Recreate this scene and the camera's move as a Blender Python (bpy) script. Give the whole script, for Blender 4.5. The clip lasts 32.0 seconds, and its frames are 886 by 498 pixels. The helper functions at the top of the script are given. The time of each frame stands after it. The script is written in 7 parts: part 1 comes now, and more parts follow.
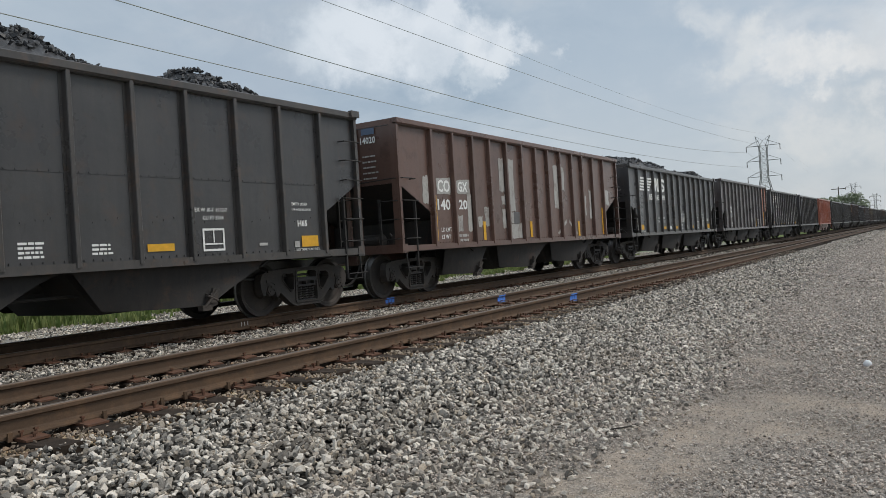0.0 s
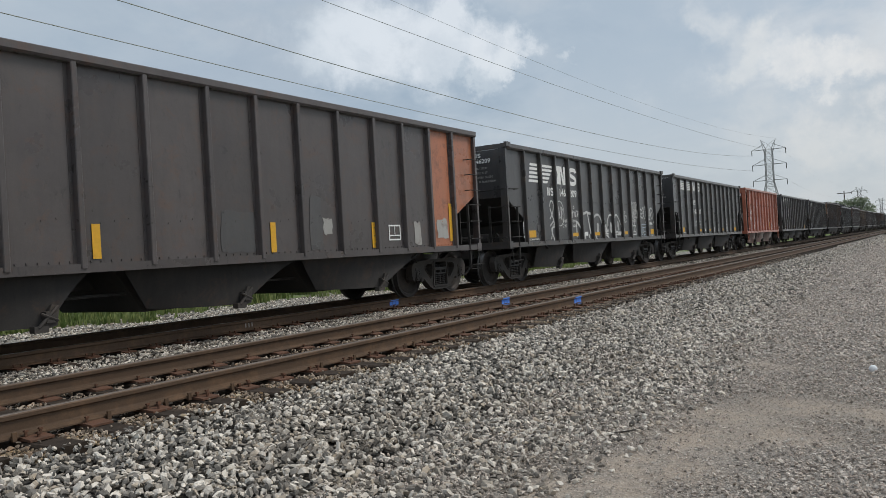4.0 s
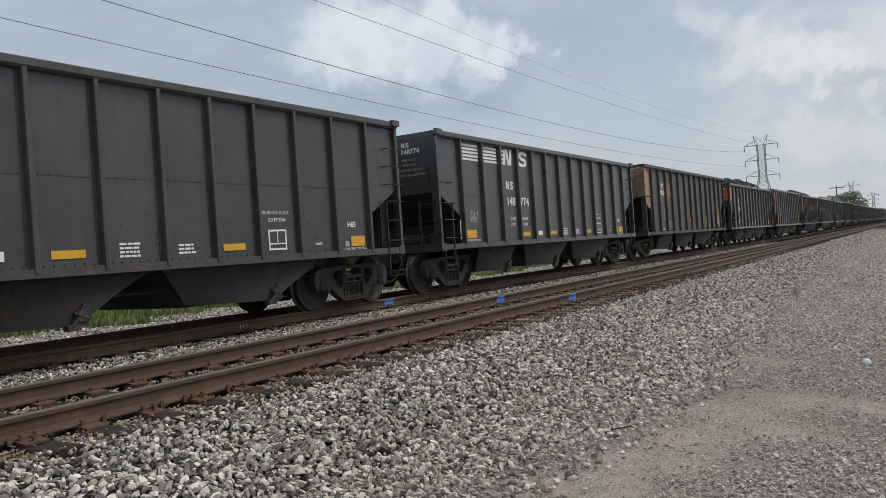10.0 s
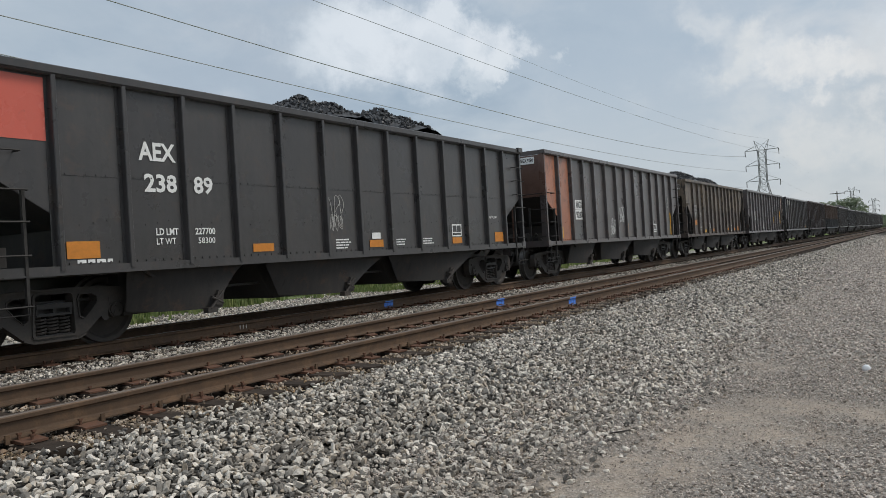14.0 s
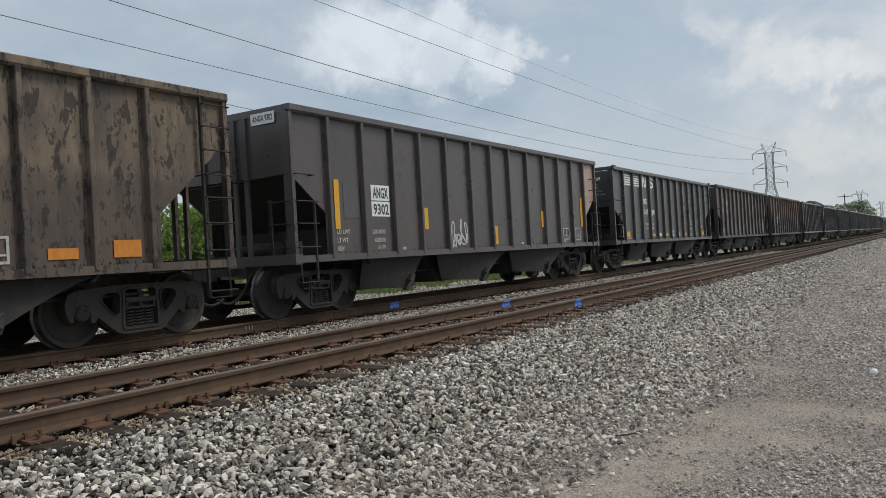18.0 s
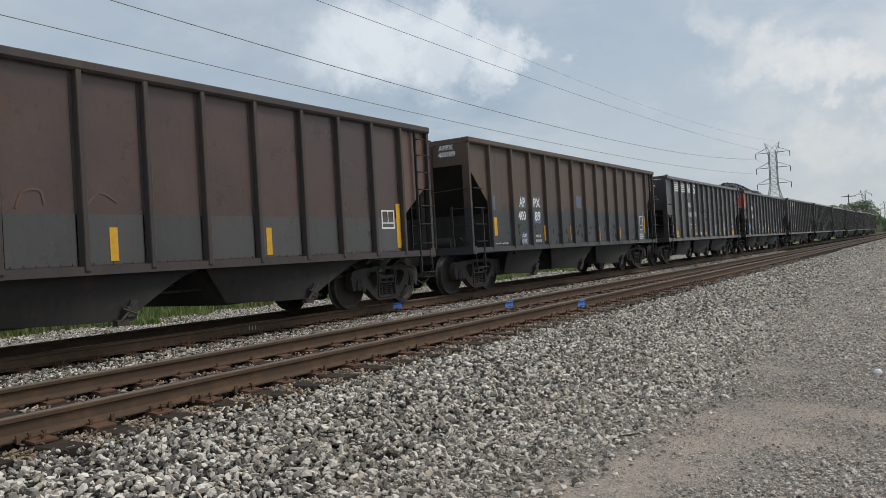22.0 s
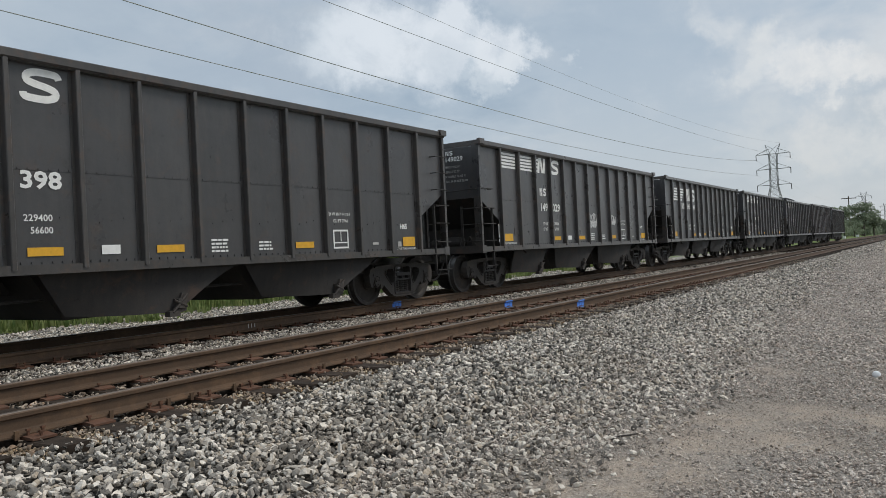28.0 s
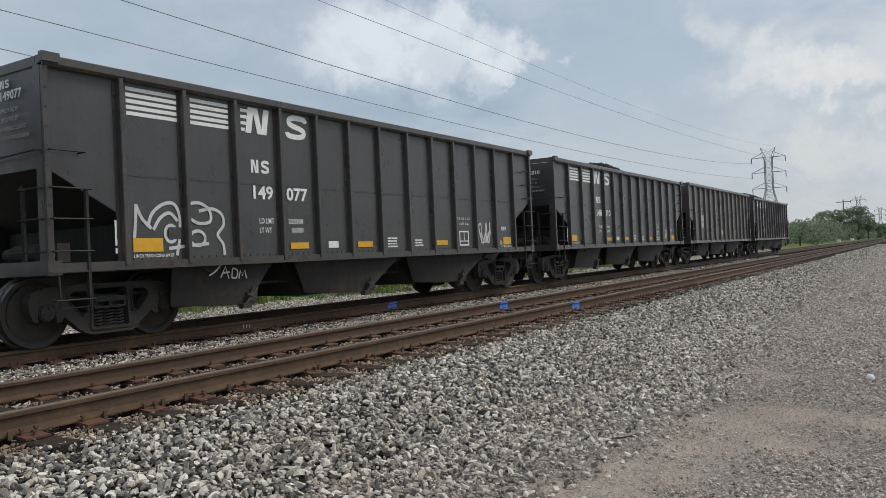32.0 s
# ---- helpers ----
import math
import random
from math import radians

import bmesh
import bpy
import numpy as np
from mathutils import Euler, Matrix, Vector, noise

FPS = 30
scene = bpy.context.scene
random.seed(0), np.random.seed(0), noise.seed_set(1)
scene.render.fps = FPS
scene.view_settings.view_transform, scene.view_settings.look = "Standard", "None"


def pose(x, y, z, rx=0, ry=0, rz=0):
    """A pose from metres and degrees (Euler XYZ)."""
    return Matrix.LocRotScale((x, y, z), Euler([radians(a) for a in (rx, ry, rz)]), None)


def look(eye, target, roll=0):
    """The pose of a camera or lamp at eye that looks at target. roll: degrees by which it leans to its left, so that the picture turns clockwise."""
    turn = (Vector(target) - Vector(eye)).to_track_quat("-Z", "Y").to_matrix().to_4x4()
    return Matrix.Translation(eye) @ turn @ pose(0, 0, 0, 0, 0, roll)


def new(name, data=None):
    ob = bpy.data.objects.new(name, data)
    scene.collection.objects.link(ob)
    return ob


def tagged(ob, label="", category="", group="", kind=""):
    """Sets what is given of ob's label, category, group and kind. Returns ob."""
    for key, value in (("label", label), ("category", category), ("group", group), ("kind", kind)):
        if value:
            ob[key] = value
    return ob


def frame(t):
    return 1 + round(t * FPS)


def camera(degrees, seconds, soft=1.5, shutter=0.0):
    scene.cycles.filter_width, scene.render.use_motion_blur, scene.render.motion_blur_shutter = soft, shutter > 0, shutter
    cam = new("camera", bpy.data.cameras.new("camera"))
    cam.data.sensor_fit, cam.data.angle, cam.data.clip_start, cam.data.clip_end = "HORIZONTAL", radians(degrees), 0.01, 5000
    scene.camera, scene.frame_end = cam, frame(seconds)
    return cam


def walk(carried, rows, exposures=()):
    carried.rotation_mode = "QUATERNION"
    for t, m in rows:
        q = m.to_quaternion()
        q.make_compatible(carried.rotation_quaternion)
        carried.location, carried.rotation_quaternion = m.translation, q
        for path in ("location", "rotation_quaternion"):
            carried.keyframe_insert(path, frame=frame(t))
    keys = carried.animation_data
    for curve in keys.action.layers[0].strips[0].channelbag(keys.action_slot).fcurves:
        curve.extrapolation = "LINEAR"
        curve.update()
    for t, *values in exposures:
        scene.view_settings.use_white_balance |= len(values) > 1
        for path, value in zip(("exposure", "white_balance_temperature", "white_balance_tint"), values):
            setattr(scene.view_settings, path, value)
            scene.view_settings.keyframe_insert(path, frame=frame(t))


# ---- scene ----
EYE = (0.0, 0.0, 0.987)
TURNS = (
    (0, 89.892, 3.568, -58.110), (0.5, 89.916, 3.480, -58.102), (1, 89.939, 3.358, -58.092),
    (1.5, 89.982, 3.229, -58.075), (2, 90.032, 3.142, -58.011), (2.5, 90.054, 3.128, -57.892),
    (3, 90.054, 3.175, -57.784), (3.5, 90.061, 3.230, -57.727), (5.5, 90.157, 3.603, -58.173),
    (6, 90.143, 3.693, -58.193), (6.5, 90.120, 3.760, -58.192), (7, 90.097, 3.800, -58.167),
    (7.5, 90.076, 3.825, -58.125), (8, 90.050, 3.833, -58.086), (8.5, 90.028, 3.844, -58.073),
    (9, 90.020, 3.869, -58.094), (9.5, 90.008, 3.899, -58.143), (10, 89.971, 3.918, -58.201),
    (10.5, 89.924, 3.921, -58.248), (11, 89.897, 3.886, -58.269), (11.5, 89.893, 3.782, -58.272),
    (12, 89.909, 3.653, -58.282), (12.5, 89.939, 3.548, -58.291), (13, 89.986, 3.468, -58.281),
    (13.5, 90.056, 3.420, -58.245), (14, 90.135, 3.408, -58.188), (14.5, 90.212, 3.400, -58.120),
    (16.5, 90.209, 3.196, -57.871), (17, 90.248, 3.195, -57.837), (17.5, 90.281, 3.200, -57.796),
    (18, 90.301, 3.213, -57.752), (18.5, 90.306, 3.220, -57.713), (19, 90.322, 3.230, -57.688),
    (19.5, 90.353, 3.235, -57.666), (20, 90.373, 3.259, -57.642), (20.5, 90.367, 3.291, -57.616),
    (21, 90.347, 3.274, -57.580), (21.5, 90.330, 3.239, -57.542), (22, 90.324, 3.231, -57.522),
    (22.5, 90.313, 3.199, -57.527), (23, 90.289, 3.135, -57.543), (23.5, 90.267, 3.088, -57.547),
    (24, 90.240, 3.050, -57.530), (24.5, 90.213, 3.001, -57.497), (25, 90.195, 2.950, -57.477),
    (25.5, 90.189, 2.917, -57.490), (27.5, 90.238, 2.844, -57.540), (28, 90.256, 2.827, -57.546),
    (28.5, 90.276, 2.795, -57.580), (29, 90.285, 2.762, -57.628), (29.5, 90.281, 2.745, -57.670),
    (30, 90.279, 2.734, -57.700), (30.5, 90.289, 2.721, -57.735), (31, 90.307, 2.678, -57.778),
    (31.5, 90.327, 2.606, -57.821), (32, 90.344, 2.533, -57.867),
)
cam = camera(59.70, 32.0, soft=0.65, shutter=0.0)
walk(cam, [(t, pose(*EYE, rx, ry, rz)) for t, rx, ry, rz in TURNS])

from mathutils import geometry

# ---- world and sun ----
world = bpy.data.worlds.new("overcast_sky")
scene.world = world
world.use_nodes = True


class Net:
    """Short hand for node trees."""

    def __init__(self, tree):
        self.t = tree
        tree.nodes.clear()

    def n(self, kind, ins=None, operation=None, interpolation_type=None):
        node = self.t.nodes.new(kind)
        if operation:
            node.operation = operation
        if interpolation_type:
            node.interpolation_type = interpolation_type
        for k, v in (ins or {}).items():
            sock = node.inputs[k]
            if isinstance(v, bpy.types.NodeSocket):
                self.t.links.new(v, sock)
            else:
                sock.default_value = v
        return node

    def mix(self, fac, a, b, blend="MIX"):
        m = self.n("ShaderNodeMix")
        m.data_type, m.blend_type = "RGBA", blend
        for i, v in ((0, fac), (6, a), (7, b)):
            if isinstance(v, bpy.types.NodeSocket):
                self.t.links.new(v, m.inputs[i])
            else:
                m.inputs[i].default_value = v if i == 0 else (*v, 1.0) if len(v) == 3 else v
        return m.outputs[2]

    def math(self, op, a, b=0.0, c=0.0):
        m = self.n("ShaderNodeMath", operation=op)
        for i, v in enumerate((a, b, c)):
            if isinstance(v, bpy.types.NodeSocket):
                self.t.links.new(v, m.inputs[i])
            else:
                m.inputs[i].default_value = v
        return m.outputs[0]

    def ramp(self, fac, *stops):
        r = self.n("ShaderNodeValToRGB", {"Fac": fac})
        e = r.color_ramp.elements
        while len(e) < len(stops):
            e.new(0.5)
        for el, (pos, col) in zip(e, stops):
            el.position = pos
            el.color = (col, col, col, 1) if not isinstance(col, tuple) else (*col, 1)
        return r.outputs[0]

    def noise(self, vec, scale, detail=4.0, rough=0.55, dist=0.0):
        return self.n("ShaderNodeTexNoise", {"Vector": vec, "Scale": scale, "Detail": detail, "Roughness": rough, "Distortion": dist}).outputs[0]


SUN_ELEVATION, SUN_AZIMUTH = radians(52), radians(-52)   # azimuth from +x towards +y


def build_sky():
    w = Net(world.node_tree)
    way = w.n("ShaderNodeTexCoord").outputs["Generated"]
    sky = w.n("ShaderNodeTexSky")
    sky.sky_type, sky.sun_disc, sky.dust_density = "NISHITA", False, 2.0
    sky.sun_elevation, sky.sun_rotation = SUN_ELEVATION, radians(90) - SUN_AZIMUTH
    clear = w.n("ShaderNodeVectorMath", {0: sky.outputs[0], 3: 0.07}, operation="SCALE").outputs[0]
    # layers of cloud, flattened towards the horizon
    up = w.n("ShaderNodeSeparateXYZ", {0: way}).outputs[2]
    lift = w.math("ADD", w.math("MAXIMUM", up, 0.0), 0.28)
    flat = w.n("ShaderNodeVectorMath", {0: way, 1: w.n("ShaderNodeCombineXYZ", {0: lift, 1: lift, 2: lift}).outputs[0]}, operation="DIVIDE").outputs[0]
    big = w.noise(flat, 1.6, 3, 0.5, 0.3)
    mid = w.noise(flat, 4.2, 5, 0.55, 0.4)
    fine = w.noise(flat, 11.0, 6, 0.6, 0.3)
    mass = w.math("ADD", w.math("MULTIPLY", big, 0.55), w.math("ADD", w.math("MULTIPLY", mid, 0.33), w.math("MULTIPLY", fine, 0.12)))
    grey = w.ramp(mass, (0.38, (0.33, 0.415, 0.505)), (0.47, (0.43, 0.505, 0.58)), (0.55, (0.52, 0.57, 0.62)), (0.64, (0.65, 0.69, 0.72)))
    # breaks in the cover where thin bright cloud shows
    warp = w.n("ShaderNodeVectorMath", {0: way, 1: w.n("ShaderNodeVectorMath", {0: w.n("ShaderNodeVectorMath", {0: w.n("ShaderNodeTexNoise", {"Vector": way, "Scale": 13.0, "Detail": 8.0, "Roughness": 0.62}).outputs[1], 1: (0.5, 0.5, 0.5)}, operation="SUBTRACT").outputs[0], 3: 0.15}, operation="SCALE").outputs[0]}, operation="ADD").outputs[0]
    puff = w.ramp(w.noise(way, 13.0, 8, 0.64, 0.35), (0.36, 0.5), (0.54, 1.0))
    col = grey
    for (x, y, z), size, soft, tone in CLOUDS:
        far = w.n("ShaderNodeVectorMath", {0: warp, 1: (x, y, z)}, operation="DISTANCE").outputs["Value"]
        inside = w.n("ShaderNodeMapRange", {0: far, 1: size * (1 - soft), 2: size * (1 + soft), 3: 1.0, 4: 0.0}, interpolation_type="SMOOTHSTEP").outputs[0]
        col = w.mix(w.math("MULTIPLY", w.math("MULTIPLY", inside, puff), tone[3]), col, tone[:3])
    # pale haze low down
    haze = w.n("ShaderNodeMapRange", {0: up, 1: 0.0, 2: 0.22, 3: 0.75, 4: 0.0}, interpolation_type="SMOOTHSTEP").outputs[0]
    col = w.mix(haze, col, (0.56, 0.59, 0.61))
    below = w.n("ShaderNodeMapRange", {0: up, 1: -0.03, 2: 0.0, 3: 1.0, 4: 0.0}).outputs[0]
    col = w.mix(below, col, (0.25, 0.25, 0.24))
    col = w.mix(0.15, col, clear)
    bg = w.n("ShaderNodeBackground", {"Color": col, "Strength": SKY_STRENGTH})
    w.n("ShaderNodeOutputWorld", {"Surface": bg.outputs[0]})


SKY_STRENGTH = 1.14
CLOUDS = [
    # blue-grey banks
    ((0.92, 0.30, 0.235), 0.13, 0.7, (0.38, 0.46, 0.545, 0.8)),
    ((0.93, 0.32, 0.150), 0.10, 0.7, (0.42, 0.495, 0.57, 0.8)),
    ((0.66, 0.70, 0.225), 0.13, 0.8, (0.38, 0.45, 0.53, 0.8)),
    ((0.50, 0.83, 0.27), 0.10, 0.8, (0.42, 0.49, 0.56, 0.7)),
    ((0.99, 0.045, 0.137), 0.040, 0.6, (0.46, 0.51, 0.555, 0.9)),
    ((0.79, 0.54, 0.330), 0.05, 0.5, (0.42, 0.49, 0.57, 0.7)),
    # thin bright cloud in the break
    ((0.735, 0.621, 0.268), 0.040, 0.7, (0.62, 0.68, 0.735, 0.9)),
    ((0.766, 0.586, 0.262), 0.046, 0.5, (0.69, 0.74, 0.79, 1.0)),
    ((0.800, 0.537, 0.266), 0.050, 0.45, (0.71, 0.757, 0.805, 0.95)),
    ((0.836, 0.478, 0.264), 0.044, 0.4, (0.72, 0.765, 0.81, 0.9)),
    ((0.858, 0.440, 0.264), 0.034, 0.35, (0.73, 0.77, 0.81, 0.85)),
    ((0.866, 0.446, 0.236), 0.026, 0.3, (0.70, 0.745, 0.785, 0.9)),
    ((0.832, 0.505, 0.234), 0.028, 0.5, (0.62, 0.675, 0.73, 0.8)),
    ((0.858, 0.470, 0.212), 0.016, 0.5, (0.60, 0.66, 0.71, 0.7)),
    ((0.878, 0.394, 0.268), 0.007, 0.5, (0.66, 0.70, 0.74, 0.8)),
    ((0.893, 0.385, 0.232), 0.010, 0.6, (0.62, 0.67, 0.715, 0.7)),
    ((0.846, 0.488, 0.222), 0.013, 0.5, (0.46, 0.54, 0.61, 0.7)),
    # paler, warmer cloud low along the line
    ((0.946, 0.200, 0.252), 0.028, 0.7, (0.64, 0.67, 0.69, 0.8)),
    ((0.963, 0.152, 0.222), 0.026, 0.6, (0.68, 0.70, 0.705, 0.9)),
    ((0.966, 0.176, 0.196), 0.026, 0.6, (0.66, 0.685, 0.695, 0.85)),
    ((0.976, 0.118, 0.190), 0.030, 0.45, (0.74, 0.745, 0.74, 0.95)),
    ((0.982, 0.070, 0.178), 0.028, 0.4, (0.75, 0.75, 0.74, 0.95)),
    ((0.985, 0.030, 0.176), 0.030, 0.5, (0.69, 0.695, 0.695, 0.8)),
    ((0.976, 0.040, 0.215), 0.030, 0.6, (0.58, 0.61, 0.635, 0.8)),
    ((0.989, 0.098, 0.113), 0.030, 0.6, (0.66, 0.67, 0.675, 0.9)),
    ((0.993, 0.052, 0.102), 0.030, 0.5, (0.70, 0.705, 0.705, 0.9)),
    ((0.980, 0.160, 0.118), 0.030, 0.8, (0.59, 0.62, 0.64, 0.7)),
]
build_sky()

sun_data = bpy.data.lights.new("sun", "SUN")
sun_data.energy, sun_data.angle, sun_data.color = 1.75, radians(18), (1.0, 0.94, 0.85)
sun = new("sun", sun_data)
sun.matrix_world = look((0, 0, 0), (-math.cos(SUN_AZIMUTH) * math.cos(SUN_ELEVATION), -math.sin(SUN_AZIMUTH) * math.cos(SUN_ELEVATION), -math.sin(SUN_ELEVATION)))

# ---- materials ----
MATS = {}


def material(name):
    m = bpy.data.materials.new(name)
    m.use_nodes = True
    MATS[name] = m
    return Net(m.node_tree)


def finish(w, colour, rough, metal=0.0, bump=None, strength=0.3, dist=0.01, spec=0.5, dust=0.0):
    b = w.n("ShaderNodeBsdfPrincipled", {"Metallic": metal, "Specular IOR Level": spec, "Sheen Weight": dust, "Sheen Roughness": 0.45, "Sheen Tint": (0.9, 0.94, 1.0, 1.0)})
    for key, v in (("Base Color", colour), ("Roughness", rough)):
        if isinstance(v, bpy.types.NodeSocket):
            w.t.links.new(v, b.inputs[key])
        else:
            b.inputs[key].default_value = (*v, 1) if key == "Base Color" else v
    if bump is not None:
        w.t.links.new(w.n("ShaderNodeBump", {"Height": bump, "Strength": strength, "Distance": dist}).outputs[0], b.inputs["Normal"])
    w.n("ShaderNodeOutputMaterial", {"Surface": b.outputs[0]})


def car_paint(name, base, dust, rust, dusty=0.5, rusty=0.3, fade=0.25, gloss=1.0):
    """Weathered steel car paint: dust towards streaks, rust in blotches, fine grain."""
    w = material(name)
    co = w.n("ShaderNodeTexCoord").outputs["Object"]
    rnd = w.n("ShaderNodeObjectInfo").outputs["Random"]
    move = w.n("ShaderNodeVectorMath", {0: co, 1: w.n("ShaderNodeCombineXYZ", {0: w.math("MULTIPLY", rnd, 37.0), 2: w.math("MULTIPLY", rnd, 11.0)}).outputs[0]}, operation="ADD").outputs[0]
    tall = w.n("ShaderNodeMapping", {0: move, 3: (5.0, 5.0, 0.5)}).outputs[0]
    streak = w.ramp(w.noise(tall, 1.6, 5, 0.6), (0.42, 0.0), (0.72, 1.0))
    cloud = w.ramp(w.noise(move, 0.9, 6, 0.65), (0.35, 0.0), (0.7, 1.0))
    spots = w.ramp(w.noise(move, 3.2, 9, 0.72, 0.5), (0.58 - 0.12 * rusty, 0.0), (0.66, 1.0))
    soot = w.ramp(w.noise(w.n("ShaderNodeMapping", {0: move, 3: (1.0, 1.0, 0.6)}).outputs[0], 7.0, 8, 0.75, 0.6), (0.60 - 0.05 * rusty, 0.0), (0.68, 1.0))
    chips = w.ramp(w.noise(move, 26.0, 5, 0.7), (0.66, 0.0), (0.72, 1.0))
    grain = w.noise(co, 60.0, 3, 0.6)
    faded = tuple(c * (1 + fade) + 0.012 * fade for c in base)
    col = w.mix(cloud, base, faded)
    col = w.mix(w.math("MULTIPLY", streak, dusty * 0.55), col, dust)
    col = w.mix(w.math("MULTIPLY", spots, min(1.0, rusty * 1.3)), col, rust)
    col = w.mix(w.math("MULTIPLY", soot, 0.25 + 0.6 * rusty), col, tuple(c * 0.38 for c in base))
    col = w.mix(w.math("MULTIPLY", chips, 0.3), col, tuple(min(1.0, c * 1.5) for c in dust))
    tone = w.math("ADD", 0.87, w.math("MULTIPLY", rnd, 0.26))
    col = w.mix(1.0, col, w.n("ShaderNodeCombineColor", {0: tone, 1: tone, 2: tone}).outputs[0], "MULTIPLY")
    col = w.mix(0.15, col, w.n("ShaderNodeCombineColor", {0: grain, 1: grain, 2: grain}).outputs[0], "OVERLAY")
    rough = w.math("ADD", 0.25 + 0.45 * (1 - gloss), w.math("MULTIPLY", cloud, 0.2))
    finish(w, col, rough, 0.0, w.math("ADD", w.noise(move, 2.2, 3), w.math("MULTIPLY", grain, 0.06)), 0.3, 0.03, 0.55 * gloss, 0.19 * gloss)
    return MATS[name]


def weathered(name, base, pale, soot, low, low_z, low_part, specks=1.0, streaky=0.6, spec=0.25):
    """Old paint worn through in blotches and drips, each sheet worn its own way, with a greyer lower band."""
    w = material(name)
    co = w.n("ShaderNodeTexCoord").outputs["Object"]
    rnd = w.n("ShaderNodeObjectInfo").outputs["Random"]
    move = w.n("ShaderNodeVectorMath", {0: co, 1: w.n("ShaderNodeCombineXYZ", {0: w.math("MULTIPLY", rnd, 37.0), 2: w.math("MULTIPLY", rnd, 11.0)}).outputs[0]}, operation="ADD").outputs[0]
    up = w.n("ShaderNodeSeparateXYZ", {0: co}).outputs[2]
    tall = w.n("ShaderNodeMapping", {0: move, 3: (6.0, 6.0, 0.55)}).outputs[0]
    drip = w.n("ShaderNodeMapping", {0: move, 3: (1.0, 1.0, 0.42)}).outputs[0]
    blotch = w.ramp(w.noise(drip, 1.1, 9, 0.68, 0.2), (0.42, 0.0), (0.60, 1.0))
    streak = w.ramp(w.noise(tall, 1.3, 6, 0.65), (0.46, 0.0), (0.62, 1.0))
    wear = w.ramp(w.noise(drip, 5.5, 7, 0.62, 0.15), (0.565, 0.0), (0.585, 1.0))
    fine = w.ramp(w.noise(drip, 15.0, 3, 0.55, 0.1), (0.60, 0.0), (0.62, 1.0))
    grain = w.noise(co, 60.0, 3, 0.6)
    col = w.mix(blotch, base, pale)
    col = w.mix(w.math("MULTIPLY", w.ramp(rnd, (0.3, 0.0), (1.0, 1.0)), 0.45), col, tuple(0.5 * (a + b) for a, b in zip(base, soot)))
    edge = w.math("ADD", up, w.math("MULTIPLY", w.math("SUBTRACT", w.noise(drip, 2.6, 6, 0.65), 0.5), 0.7))
    below = w.n("ShaderNodeMapRange", {0: edge, 1: low_z - 0.10, 2: low_z + 0.10, 3: low_part, 4: 0.0}).outputs[0]
    col = w.mix(below, col, low)
    col = w.mix(w.math("MULTIPLY", streak, streaky), col, soot)
    col = w.mix(w.math("MULTIPLY", wear, 0.85 * specks), col, soot)
    col = w.mix(w.math("MULTIPLY", fine, 0.6 * specks), col, tuple(c * 0.6 for c in soot))
    col = w.mix(0.18, col, w.n("ShaderNodeCombineColor", {0: grain, 1: grain, 2: grain}).outputs[0], "OVERLAY")
    rough = w.math("ADD", 0.48, w.math("MULTIPLY", blotch, 0.25))
    finish(w, col, rough, 0.0, w.math("ADD", w.noise(move, 2.2, 3), w.math("MULTIPLY", w.math("ADD", wear, grain), 0.06)), 0.3, 0.03, spec, 0.17)
    return MATS[name]


def plain(name, base, vary=0.25, rough=0.6, metal=0.0, scale=6.0, bump=0.15, spec=0.4):
    w = material(name)
    co = w.n("ShaderNodeTexCoord").outputs["Object"]
    a = w.ramp(w.noise(co, scale, 6, 0.65), (0.3, 0.0), (0.7, 1.0))
    b = w.noise(co, scale * 9, 3, 0.6)
    col = w.mix(a, tuple(c * (1 - vary) for c in base), tuple(min(c * (1 + vary), 0.95) for c in base))
    col = w.mix(0.15, col, w.n("ShaderNodeCombineColor", {0: b, 1: b, 2: b}).outputs[0], "OVERLAY")
    finish(w, col, rough, metal, b, bump, 0.01, spec)
    return MATS[name]


def rusted(name, base, spot, amount=0.5, rough=0.75, metal=0.0, scale=3.0):
    w = material(name)
    co = w.n("ShaderNodeTexCoord").outputs["Object"]
    rnd = w.n("ShaderNodeObjectInfo").outputs["Random"]
    move = w.n("ShaderNodeVectorMath", {0: co, 1: w.n("ShaderNodeCombineXYZ", {0: w.math("MULTIPLY", rnd, 23.0)}).outputs[0]}, operation="ADD").outputs[0]
    a = w.ramp(w.noise(move, scale, 7, 0.7), (0.62 - 0.3 * amount, 0.0), (0.7, 1.0))
    g = w.noise(move, scale * 12, 4, 0.65)
    col = w.mix(a, base, spot)
    col = w.mix(0.3, col, w.n("ShaderNodeCombineColor", {0: g, 1: g, 2: g}).outputs[0], "OVERLAY")
    col = w.mix(w.math("MULTIPLY", rnd, 0.25), col, tuple(c * 0.6 for c in base))
    finish(w, col, rough, metal, g, 0.35, 0.006, 0.3)
    return MATS[name]


